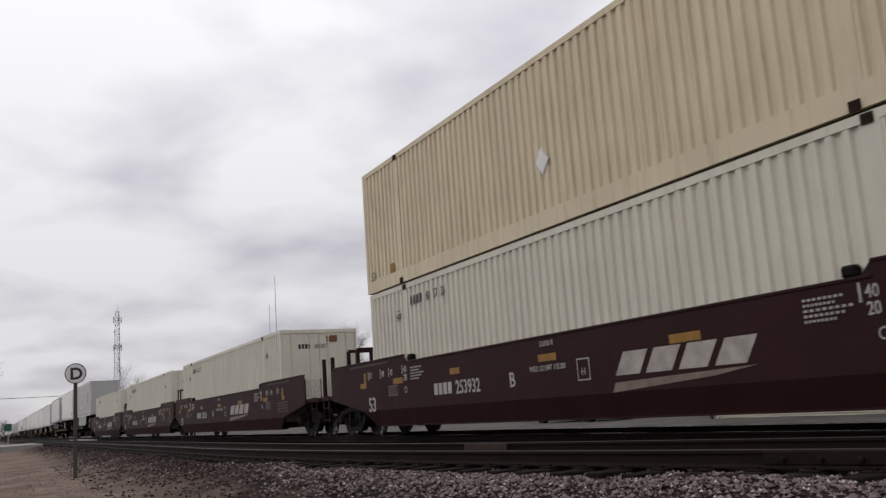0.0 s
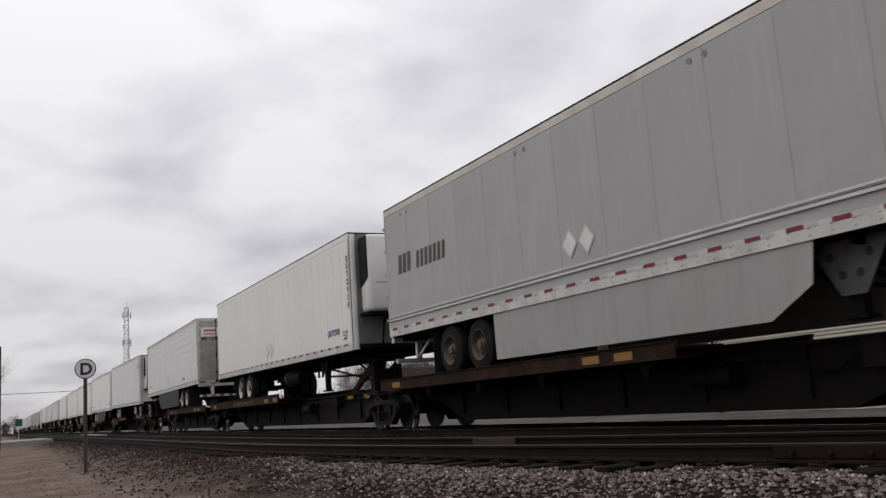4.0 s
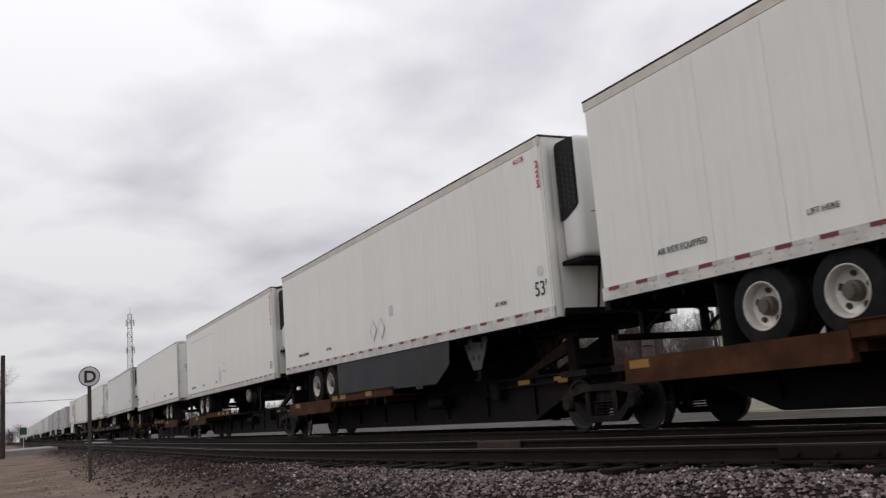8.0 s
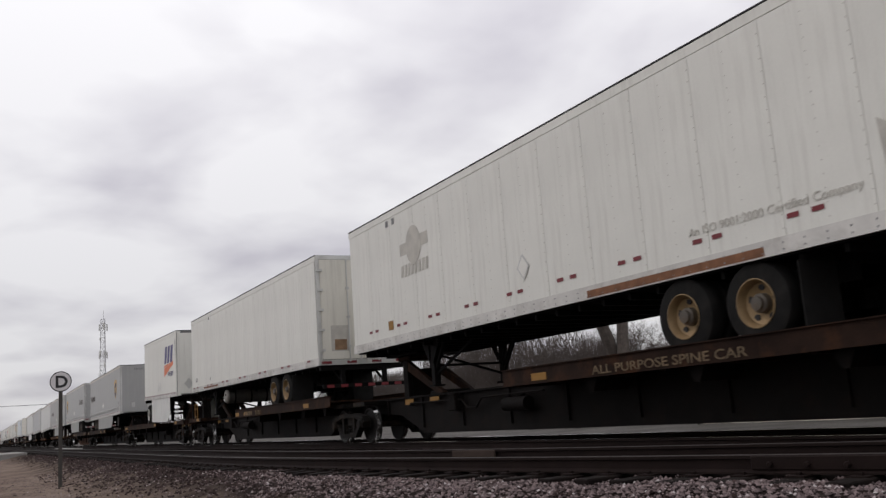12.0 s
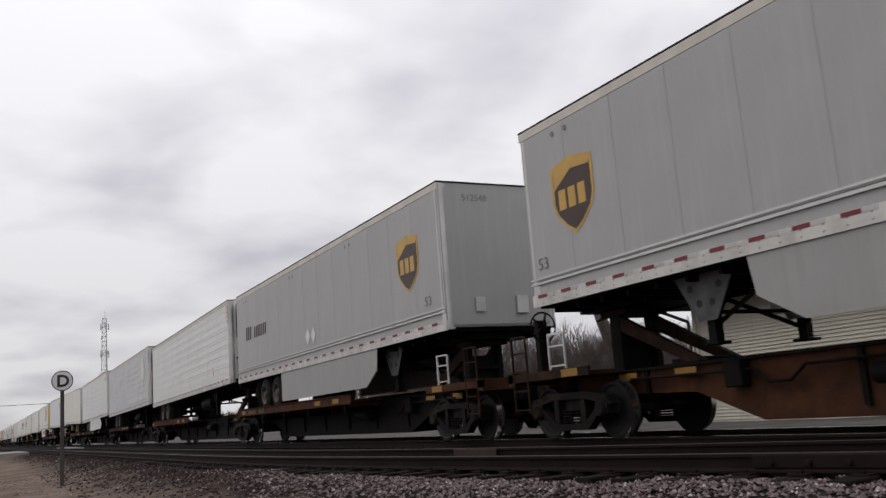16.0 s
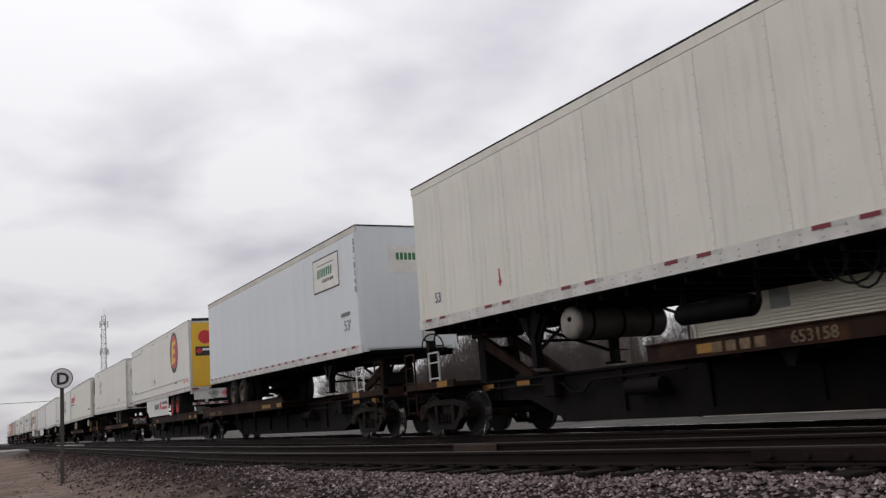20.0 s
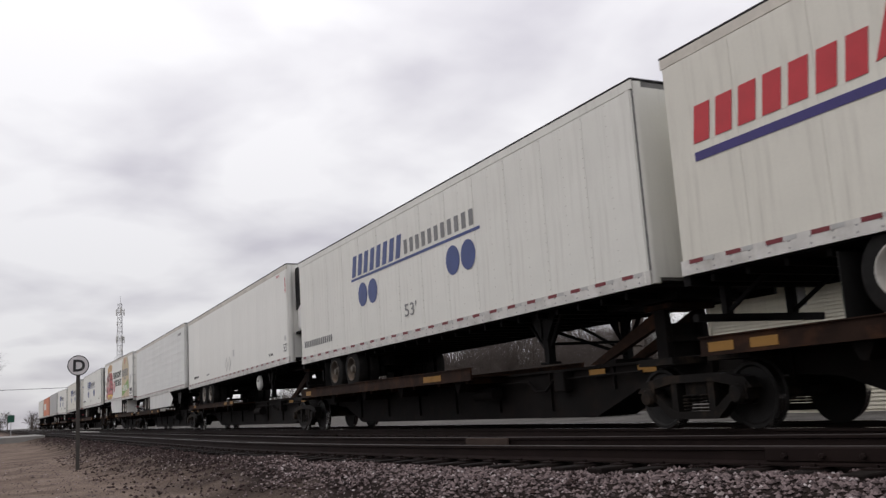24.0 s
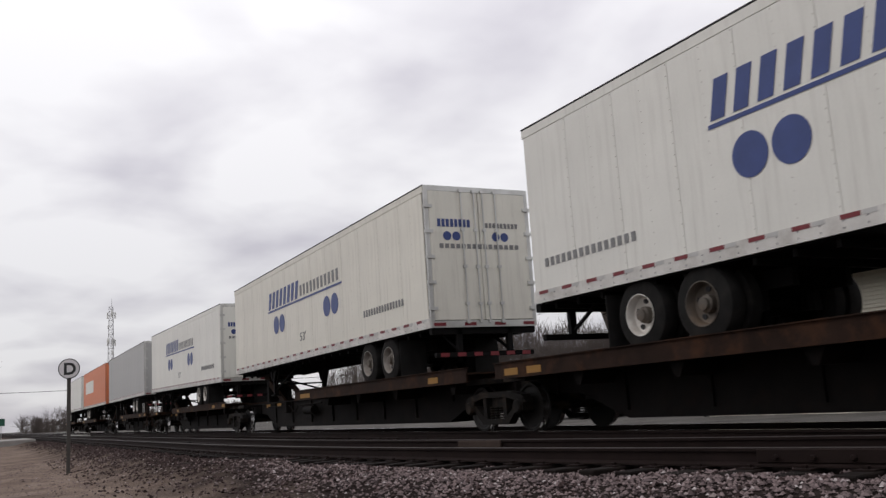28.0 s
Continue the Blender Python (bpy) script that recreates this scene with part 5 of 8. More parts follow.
LOOKS = {
    "T1": ("grey box trailer with a brown and gold shield", dict(height=3.04, bogie=3.57, skin=GREY_VAN, kind="grey", skirt=SKIRT_GREY, rim=RIM_DARK, door=GREY_VAN)),
    "Q928": ("white refrigerated trailer with a white cooling unit", dict(tanks=(("long", 6.90),), height=3.13, bogie=4.22, seam=0.61, skin=WHITE_REEFER, kind="plate", unit=UNIT_WHITE)),
    "MB62": ("white ribbed trailer with swirled steel doors and a dark skirt", dict(height=3.03, skirt_at=4.3, leg_at=3.5, skin=RIB_WHITE, kind="rib", skirt=SKIRT_DARK, door=STEEL_DOOR)),
    "K145": ("white ribbed refrigerated trailer with a caged cooling unit", dict(tanks=(("end", 4.50),), height=3.18, bogie=4.15, skin=RIB_WHITE, kind="rib", unit=UNIT_WHITE, cage=True)),
    "R222": ("smooth white refrigerated trailer with a dark side skirt", dict(height=3.2, bogie=3.73, skirt_at=4.1, leg_at=3.55, skin=WHITE_REEFER, kind="smooth", unit=UNIT_WHITE, skirt=SKIRT_DARK)),
    "R225": ("smooth white refrigerated trailer with a dark side skirt", dict(height=3.18, bogie=3.6, skirt_at=4.1, leg_at=3.55, skin=WHITE_REEFER, kind="smooth", unit=UNIT_WHITE, skirt=SKIRT_DARK)),
    "K209": ("smooth white refrigerated trailer with red vertical lettering", dict(leg_at=3.47, tanks=(("pale", 4.95),), height=3.15, cage=True, skin=WHITE_REEFER, kind="smooth", unit=UNIT_WHITE)),
    "Q926": ("plain white box trailer with white swing doors", dict(tanks=(("dark", 4.65), ("long", 9.30),), height=3.08, bogie=3.36, skin=WHITE_REEFER, kind="plate", door=WHITE)),
    "K154": ("white ribbed refrigerated trailer with a caged cooling unit", dict(tanks=(("end", 4.49),), height=3.02, bogie=3.95, skin=RIB_WHITE, kind="rib", unit=UNIT_WHITE, cage=True)),
    "W855": ("white box trailer with faded emblems and grimy doors", dict(height=3.03, bogie=3.76, taped=False, skin=WHITE, kind="plate", rim=RIM_TAN, door=WHITE)),
    "WP": ("plain off-white box trailer with stained doors", dict(slack=10.3, leg_at=2.55, tanks=(("pale", 4.60),), height=3.02, skin=WHITE, kind="plate", rim=RIM_TAN, door=CREAM, taped="pairs")),
    "YRC": ("short white box trailer with navy and orange blocks", dict(height=3, skirt_at=1.75, skin=WHITE, kind="plate", skirt=SKIRT_WHITE, axles=1)),
    "U830": ("grey box trailer with a brown and gold shield", dict(height=3.04, bogie=3.57, skin=GREY_VAN, kind="grey", skirt=SKIRT_GREY, rim=RIM_DARK)),
    "UF": ("grey box trailer with shield and grey swing doors", dict(height=3.04, bogie=3.19, skirt_at=4.7, leg_at=3.6, skin=GREY_VAN, kind="grey", skirt=SKIRT_GREY, rim=RIM_DARK, door=GREY_VAN)),
    "U512": ("grey box trailer with a brown and gold shield", dict(height=3.06, bogie=3.57, skin=GREY_VAN, kind="grey", skirt=SKIRT_GREY, rim=RIM_DARK)),
    "R4492": ("weathered ribbed refrigerated trailer with red numerals", dict(leg_at=3.87, tanks=(("long", 5.70),), height=3.07, bogie=2.97, skin=RIB_WHITE, kind="rib", unit=UNIT_WHITE, rim=RIM_DARK)),
    "R3669": ("faded grey ribbed refrigerated trailer with a pale ghost emblem", dict(dark_top=True, tanks=(("long", 6.40),), height=3.08, bogie=3.8, skin=RIB_GREY, kind="rib", unit=UNIT_CREAM, rim=RIM_DARK)),
    "M5619": ("white ribbed refrigerated trailer with a white side skirt", dict(height=3.1, bogie=4.13, skirt_at=3.4, skin=RIB_WHITE, kind="rib", unit=UNIT_WHITE, skirt=SKIRT_WHITE, rim=RIM_GREY)),
    "W2": ("cream box trailer with dirty doors and a red arrow", dict(slack=10.0, leg_at=3.65, tanks=(("pale", 4.93), ("slim", 7.87),), height=3.04, bogie=3.32, skin=CREAM, kind="plate", rim=RIM_TAN, door=CREAM, taped="pairs")),
    "PREM": ("pale blue-grey box trailer with white framed signs", dict(height=3.15, bogie=3.89, skin=PALE_BLUE, kind="smooth", rim=RIM_DARK, seam=1.0)),
    "EST": ("white box trailer with round red emblem and yellow doors", dict(height=3.05, bogie=3.79, skirt_at=4.8, leg_at=3.8, skin=WHITE, kind="plate", skirt=SKIRT_WHITE, rim=RIM_RED, door=YELLOW_DOOR)),
    "W504": ("white box trailer with faded emblems and grimy doors", dict(height=3.06, bogie=3.99, taped=False, skin=WHITE, kind="plate", door=WHITE, rim=RIM_DARK)),
    "CLIP": ("cream refrigerated trailer with a red block name", dict(tanks=(("end", 4.60),), height=3.08, skin=CREAM, kind="smooth", unit=UNIT_CREAM)),
    "AL1": ("white riveted box trailer with blue block name and two blue discs", dict(height=3.06, bogie=3.3, skin=WHITE, kind="plate", rim=RIM_DARK)),
    "K229": ("smooth white refrigerated trailer with red numerals", dict(tanks=(("end", 4.72),), height=3.13, bogie=3.68, skin=WHITE_REEFER, kind="smooth", unit=UNIT_WHITE, rim=RIM_GREY)),
    "M5689": ("white ribbed refrigerated trailer with a white side skirt", dict(height=3.1, bogie=3.87, skirt_at=3.4, skin=RIB_WHITE, kind="rib", unit=UNIT_WHITE, skirt=SKIRT_WHITE, rim=RIM_GREY)),
    "GR": ("white box trailer with a large sandwich picture and green label", dict(height=3.02, bogie=4.35, skirt_at=4.1, skin=WHITE_REEFER, kind="smooth", skirt=SKIRT_WHITE, door=WHITE_REEFER, flap=True)),
    "AL2": ("white refrigerated trailer with blue block name and black-topped unit", dict(rim=(RIM_DARK, RIM), leg_at=3.95, tanks=(("end", 4.74),), height=3.05, bogie=3.22, skin=WHITE, kind="plate", unit=UNIT_WHITE)),
    "AL3": ("cream box trailer with blue block name and swing doors", dict(height=3.06, bogie=3.01, skin=CREAM, kind="plate", door=CREAM, rim=RIM_GREY)),
    "AL4": ("white box trailer with blue block name", dict(height=3.04, skin=WHITE, kind="plate", door=WHITE)),
    "G1": ("dull grey box trailer", dict(height=3.04, skin=GREY_VAN, kind="plate", door=GREY_VAN)),
    "O1": ("orange box trailer with a pale patch", dict(height=3.04, skin=ORANGE_VAN, kind="plate")),
    "Z1": ("plain white box trailer at the tail", dict(height=3.04, skin=WHITE, kind="plate")),
}
NUMBERS = {"MB62": "360027", "K145": "555082", "UF": "360916", "U512": "363035", "WP": "361021", "W504": "300629", "PREM": "300629", "W2": "653158"}
ORANGE_CARS = {"K145", "R222", "R225", "K209", "Q926", "U512", "R4492"}
DECKS = {"Q928": 1.08, "K145": 0.98, "R222": 0.96, "R225": 0.97, "K209": 0.98, "Q926": 0.99, "K154": 1.11, "W855": 1.09, "WP": 1.11, "U512": 1.05, "UF": 1.13, "R3669": 1.02, "R4492": 1.03, "M5619": 1.01, "M5689": 1.04, "PREM": 1.16, "EST": 1.13, "W504": 1.09, "AL1": 1.05, "K229": 1.03, "GR": 1.04, "W2": 1.07, "AL2": 1.13, "AL3": 1.14}  # height of the wheel decks
SILLS = {"Q928": 1.24, "MB62": 1.22, "K145": 1.15, "R222": 1.15, "R225": 1.15, "K209": 1.15, "Q926": 1.17, "K154": 1.235, "W855": 1.24, "WP": 1.24, "U512": 1.19, "UF": 1.24, "R3669": 1.15, "M5619": 1.13, "M5689": 1.17, "K229": 1.13, "PREM": 1.3, "EST": 1.25, "AL2": 1.24, "AL3": 1.24}  # top of the side sills
NOSE_FLOOR, VANS = {}, {}


def build_train():
    joints = {}
    for i, (key, xl, xr, zl, zr, nose) in enumerate(TRAIN):
        label, opt = LOOKS[key]
        VANS[key] = (trailer(label, xl, xr, zl, zr, nose, deck=DECKS.get(key, 1.12), **opt), xr - xl, opt.get("height", 2.95))
        joints[key] = (xl, xr)
        NOSE_FLOOR[key] = (zr if nose == "R" else zl) - opt.get("height", 2.95)
    n = len(TRAIN)
    for i, (key, xl, xr, zl, zr, nose) in enumerate(TRAIN):
        ahead = joints[TRAIN[i - 1][0]][0] if i else xr + 2.7
        behind = joints[TRAIN[i + 1][0]][1] if i < n - 1 else xl - 2.6
        if key == "YRC":
            behind = joints["U830"][1]
        jr, jl = (xr + ahead) / 2, (xl + behind) / 2
        if key == "YRC":
            jl = joints["U830"][1] + 1.3
        if key == "U830":
            jr = xr + 1.3
        cr = key in COUPLED_AHEAD
        cl = i == n - 1 or TRAIN[i + 1][0] in COUPLED_AHEAD
        spine_unit(jl + (0.12 if cl else 0), jr - (0.12 if cr else 0), nose, cl, cr, xl, xr, NOSE_FLOOR[key], NUMBERS.get(key, ""), CAR_ORANGE if key in ORANGE_CARS else CAR_RUST, DECKS.get(key, 1.12), key in ("K145", "R222", "R225", "K209", "Q926"), {"MB62": 10.77, "WP": 10.1, "W2": 9.8, "GR": 10.0, "M5619": 9.6, "M5689": 9.6, "R222": 9.6, "K145": 9.6, "R225": 9.6, "K209": 10.8, "Q926": 9.9, "R4492": 9.3, "R3669": 9.4, "K229": 9.1, "AL2": 10.6}.get(key, 11.2), SILLS.get(key, 1.2), key in ("Q928", "W855"))
    # stack cars at the head
    w = [(251.36, 267.45), (231.93, 248.12), (212.47, 228.60)]
    for k, (a, b) in enumerate(w):
        container("pale ribbed shipping container with black numbers sitting in a well", a, b, 0.47, PALE_BOX, ("605877", "605794", "605166")[k])
    container("pale ribbed shipping container in a well under another", 275.15, 291.30, 0.47, PALE_BOX, "605726")
    container("weathered beige shipping container stacked on another", 275.03, 291.18, 3.42, BEIGE_BOX, "", 3.0, 0.30)
    top = MOVERS[-1][0]
    decal(rect4(1.45, 1.7, 0.3, 0.52), CAR_YELLOW, top, "yellow_patch", -HW - 0.006)
    lettering("53", 0.3, DECAL_BLACK, top, on_side(0.3, 0.28, -HW - 0.006), "stencil", 0, 0.8)
    placard(top, 8.04, 3.99 + EYE - 3.42, 0.22, ALU, -HW - 0.006)
    ends = [(271.34, 292.9, True, False, ("253932", "B")), (249.76, 271.33, False, True, ("255555", "A")), (230.19, 249.76, False, False, ("255555", "C")), (208.6, 230.19, True, False, ("255555", "B"))]
    for a, b, cl, cr, num in ends:
        well_unit(a, b, cl, cr, num)


build_train()

# ---- the ground and the tracks ----


def siding_y(x):
    """Centre line of the near track, which curves in to a switch."""
    return 5.55 + (0.0063 * (x + 22) ** 2 if x > -22 else 0.0)


def ground_material():
    """Tan dirt apron by the pole, dark fouled ballast along the tracks, one into the other with ragged edges."""
    m = bpy.data.materials.new("dirt_and_ballast")
    m.use_nodes = True
    nt = m.node_tree
    b = nt.nodes["Principled BSDF"]
    b.inputs["Roughness"].default_value = 0.95
    b.inputs["Specular IOR Level"].default_value = 0.02
    tc = nt.nodes.new("ShaderNodeTexCoord")
    sep = nt.nodes.new("ShaderNodeSeparateXYZ")
    nt.links.new(tc.outputs["Object"], sep.inputs[0])

    def noise_node(scale, detail=6, rough=0.6):
        n = nt.nodes.new("ShaderNodeTexNoise")
        n.inputs["Scale"].default_value, n.inputs["Detail"].default_value, n.inputs["Roughness"].default_value = scale, detail, rough
        nt.links.new(tc.outputs["Object"], n.inputs[0])
        return n.outputs["Fac"]

    def ramp(src, *stops):
        r = nt.nodes.new("ShaderNodeValToRGB")
        e = r.color_ramp.elements
        while len(e) < len(stops):
            e.new(0.5)
        for k, (p, c) in enumerate(stops):
            e[k].position, e[k].color = p, (*c, 1)
        nt.links.new(src, r.inputs[0])
        return r.outputs[0]

    def blend(f, a, c, mode="MIX"):
        x = nt.nodes.new("ShaderNodeMix"); x.data_type = "RGBA"; x.blend_type = mode
        if isinstance(f, float):
            x.inputs[0].default_value = f
        else:
            nt.links.new(f, x.inputs[0])
        nt.links.new(a, x.inputs[6]); nt.links.new(c, x.inputs[7])
        return x.outputs[2]

    tan = ramp(noise_node(0.9), (0.3, (0.12, 0.088, 0.072)), (0.5, (0.20, 0.152, 0.124)), (0.7, (0.265, 0.207, 0.175)))
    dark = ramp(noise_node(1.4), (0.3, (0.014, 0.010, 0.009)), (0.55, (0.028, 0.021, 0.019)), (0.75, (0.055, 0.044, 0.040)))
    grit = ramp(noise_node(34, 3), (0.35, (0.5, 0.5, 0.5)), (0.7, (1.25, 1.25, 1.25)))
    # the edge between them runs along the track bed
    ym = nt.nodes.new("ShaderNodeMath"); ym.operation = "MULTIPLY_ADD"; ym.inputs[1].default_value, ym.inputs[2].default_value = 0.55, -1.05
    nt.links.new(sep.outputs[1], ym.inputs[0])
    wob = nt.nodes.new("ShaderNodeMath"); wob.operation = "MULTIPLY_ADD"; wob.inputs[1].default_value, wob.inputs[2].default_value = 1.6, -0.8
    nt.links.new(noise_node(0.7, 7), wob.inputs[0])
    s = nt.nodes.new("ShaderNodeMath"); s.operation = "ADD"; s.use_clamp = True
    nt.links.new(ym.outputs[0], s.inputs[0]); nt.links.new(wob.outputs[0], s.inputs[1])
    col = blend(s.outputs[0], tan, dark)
    # slope beyond the line, the train's shade put into its dark colour
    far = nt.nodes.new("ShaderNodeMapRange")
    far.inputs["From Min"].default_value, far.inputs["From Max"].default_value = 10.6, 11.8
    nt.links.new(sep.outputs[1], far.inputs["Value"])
    far_shade = ramp(noise_node(1.1), (0.3, (0.008, 0.006, 0.006)), (0.7, (0.02, 0.016, 0.014)))
    col = blend(far.outputs[0], col, far_shade)
    # worn paving round the building
    lot = nt.nodes.new("ShaderNodeMapRange")
    lot.inputs["From Min"].default_value, lot.inputs["From Max"].default_value = 15.6, 16.6
    nt.links.new(sep.outputs[1], lot.inputs["Value"])
    paving = ramp(noise_node(0.6), (0.3, (0.10, 0.094, 0.088)), (0.7, (0.17, 0.16, 0.15)))
    col = blend(lot.outputs[0], col, paving)
    col = blend(0.8, col, grit, "MULTIPLY")
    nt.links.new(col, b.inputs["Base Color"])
    bump = nt.nodes.new("ShaderNodeBump")
    bump.inputs["Strength"].default_value, bump.inputs["Distance"].default_value = 0.7, 0.03
    nt.links.new(noise_node(22, 5), bump.inputs["Height"])
    nt.links.new(bump.outputs[0], b.inputs["Normal"])
    return m


GROUND_MAT = ground_material()


def smooth(a, b, x):
    t = min(1, max(0, (x - a) / (b - a)))
    return t * t * (3 - 2 * t)


def ground_z(x, y):
    """Height of the ground: a dirt apron, the ballast shoulder, the track bed, then level land."""
    edge = siding_y(x) - 1.9
    z = -0.50 + 0.27 * smooth(edge - 1.7, edge, y)
    z -= 0.09 * smooth(11.6, 14.6, y)
    near = math.exp(-((x + 12) ** 2 + y * y) / 900)
    z += near * 0.05 * noise.noise((x * 0.8, y * 0.8, 0)) + near * 0.02 * noise.noise((x * 3, y * 3, 5))
    return z


def build_ground():
    xs = [-2500, -1200, -600, -300, -200, -150, -120, -100] + list(np.arange(-90, -30, 2.0)) + list(np.arange(-30, 2, 0.5)) + [4, 8, 14, 25, 60, 150, 500, 2500]
    ys = [-2500, -600, -150, -50, -20, -10, -6] + list(np.arange(-4, 8, 0.3)) + list(np.arange(8, 16, 0.4)) + [18, 22, 28, 40, 60, 100, 200, 500, 1200, 2500]
    v = [(x, y, ground_z(x, y)) for y in ys for x in xs]
    n = len(xs)
    f = [(j * n + i, j * n + i + 1, (j + 1) * n + i + 1, (j + 1) * n + i) for j in range(len(ys) - 1) for i in range(n - 1)]
    me = bpy.data.meshes.new("ground")
    me.from_pydata(v, [], f)
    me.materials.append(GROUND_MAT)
    me.shade_smooth()
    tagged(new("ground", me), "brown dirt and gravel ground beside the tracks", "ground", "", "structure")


build_ground()


def rail_along(points, name, parent, head):
    """A rail swept along points at its head; profile of foot, web and head."""
    prof = [(-0.07, -0.17), (-0.07, -0.155), (-0.012, -0.13), (-0.010, -0.045), (-0.036, -0.035), (-0.036, -0.006), (-0.028, 0.0), (0.028, 0.0), (0.036, -0.006), (0.036, -0.035), (0.010, -0.045), (0.012, -0.13), (0.07, -0.155), (0.07, -0.17)]
    v, f = [], []
    m = len(prof)
    for i, p in enumerate(points):
        a, b = points[max(i - 1, 0)], points[min(i + 1, len(points) - 1)]
        d = Vector((b[0] - a[0], b[1] - a[1], 0)).normalized()
        s = Vector((-d.y, d.x, 0))
        for o, z in prof:
            v.append((p[0] + s.x * o, p[1] + s.y * o, z))
    for i in range(len(points) - 1):
        for k in range(m):
            q = (k + 1) % m
            f.append((i * m + k, i * m + q, (i + 1) * m + q, (i + 1) * m + k))
    me = bpy.data.meshes.new(name)
    me.from_pydata(v, [], f)
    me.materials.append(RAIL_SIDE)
    me.materials.append(head)
    for i, p in enumerate(me.polygons):
        if i % m in (5, 6, 7):
            p.material_index = 1
    ob = new(name, me)
    ob.parent = parent
    return ob


def tie_mesh():
    bm = bmesh.new()
    box(bm, -0.11, 0.11, -1.3, 1.3, -0.18, 0.0)
    round_edges(bm, 0.012, 1)
    return finish(bm, "tie", TIE)


def plate_mesh():
    bm = bmesh.new()
    for s in (-0.7525, 0.7525):
        box(bm, -0.09, 0.09, s - 0.19, s + 0.19, 0.0, 0.014)
        for q in (-0.11, 0.11):
            box(bm, -0.02, 0.02, s + q - 0.02, s + q + 0.02, 0.014, 0.04)
    return finish(bm, "tie_plate", RAIL_SIDE)


def build_track(name, label, centre, x0, x1, head, near0, near1):
    root = tagged(new(name), label, "railway track", "", "structure")
    xs = list(np.arange(x0, x1 + 0.1, 2.0)) if x1 - x0 < 400 else [x0] + list(np.arange(-120, 30, 2.0)) + [x1]
    for s in (-0.7525, 0.7525):
        pts = []
        for x in xs:
            d = (centre(x + 0.1) - centre(x - 0.1)) / 0.2
            l = math.hypot(1, d)
            pts.append((x - d / l * s, centre(x) + s / l))
        rail_along(pts, "rail", root, head)
    tm, pm = tie_mesh(), plate_mesh()
    far = bmesh.new()
    x = max(x0, -150)
    rnd = random.Random(5)
    while x < min(x1, 40):
        d = (centre(x + 0.1) - centre(x - 0.1)) / 0.2
        m = pose(x, centre(x) + rnd.uniform(-0.05, 0.05), -0.186 + rnd.uniform(-0.008, 0.004), 0, 0, math.degrees(math.atan(d)) + rnd.uniform(-1, 1))
        if near0 < x < near1:
            under("tie", tm, root, "", m)
            under("tie_plate", pm, root, "", pose(x, centre(x), -0.184, 0, 0, math.degrees(math.atan(d))))
        else:
            n0 = len(far.verts)
            box(far, x - 0.11, x + 0.11, centre(x) - 1.3, centre(x) + 1.3, -0.36, -0.186)
        x += 0.53
    tagged(part("far_ties", far, TIE, root), kind="stuff")
    return root


build_track("main_track", "main line track with bright worn rail heads", lambda x: TRACK_Y, -1500, 900, RAIL_TOP, -45, 2)
build_track("near_track", "rusty side track curving towards a switch", siding_y, -400, -2.5, RAIL_DULL, -45, -2.5)


def stones(name, label, n, x0, x1, y0, y1, smin, smax, seed, mat, keep, lift=0.0):
    """Loose stones as one scatter of small uneven lumps."""
    rng = np.random.default_rng(seed)
    base = np.array([(0, 0, 1), (0.9, 0, 0.1), (0.28, 0.85, 0.15), (-0.72, 0.53, 0.05), (-0.72, -0.53, 0.1), (0.28, -0.85, 0.1), (0, 0, -0.6)])
    tri = np.array([(0, 1, 2), (0, 2, 3), (0, 3, 4), (0, 4, 5), (0, 5, 1), (6, 2, 1), (6, 3, 2), (6, 4, 3), (6, 5, 4), (6, 1, 5)])
    V, F = [], []
    k = 0
    while k < n:
        x = rng.uniform(x0, x1)
        y = rng.uniform(y0, y1)
        e = siding_y(x)
        if rng.uniform() > keep(x, y + 0.5 * noise.noise((x * 0.7, y * 0.7, 2))):
            continue
        if abs(abs(y - e) - 0.7525) < 0.09 or abs(abs(y - TRACK_Y) - 0.7525) < 0.09:
            continue
        s = rng.uniform(smin, smax)
        p = base * s * rng.uniform(0.7, 1.25, (7, 3))
        a = rng.uniform(0, 6.28)
        c, d = math.cos(a), math.sin(a)
        p = np.stack([p[:, 0] * c - p[:, 1] * d, p[:, 0] * d + p[:, 1] * c, p[:, 2] * 0.8], 1)
        z = ground_z(x, y)
        V.append(p + (x, y, z + lift + s * 0.15))
        F.append(tri + 7 * k)
        k += 1
    me = bpy.data.meshes.new(name)
    me.from_pydata(np.concatenate(V).tolist(), [], np.concatenate(F).tolist())
    me.materials.append(mat)
    return tagged(new(name, me), label, "ballast", "", "stuff")


def island_stone(name, dark, mid, light):
    m = bpy.data.materials.new(name)
    m.use_nodes = True
    nt = m.node_tree
    b = nt.nodes["Principled BSDF"]
    b.inputs["Roughness"].default_value = 0.95
    b.inputs["Specular IOR Level"].default_value = 0.1
    g = nt.nodes.new("ShaderNodeNewGeometry")
    r = nt.nodes.new("ShaderNodeValToRGB")
    e = r.color_ramp.elements
    e[0].position, e[0].color = 0.0, (*dark, 1)
    e[1].position, e[1].color = 1.0, (*light, 1)
    k = e.new(0.6); k.color = (*mid, 1)
    k = e.new(0.93); k.color = tuple(c * 1.25 for c in mid) + (1,)
    nt.links.new(g.outputs["Random Per Island"], r.inputs[0])
    n = nt.nodes.new("ShaderNodeTexNoise"); n.inputs["Scale"].default_value = 60
    mx = nt.nodes.new("ShaderNodeMix"); mx.data_type = "RGBA"; mx.blend_type = "MULTIPLY"; mx.inputs[0].default_value = 0.5
    nt.links.new(r.outputs[0], mx.inputs[6]); nt.links.new(n.outputs["Fac"], mx.inputs[7])
    nt.links.new(mx.outputs[2], b.inputs["Base Color"])
    return m


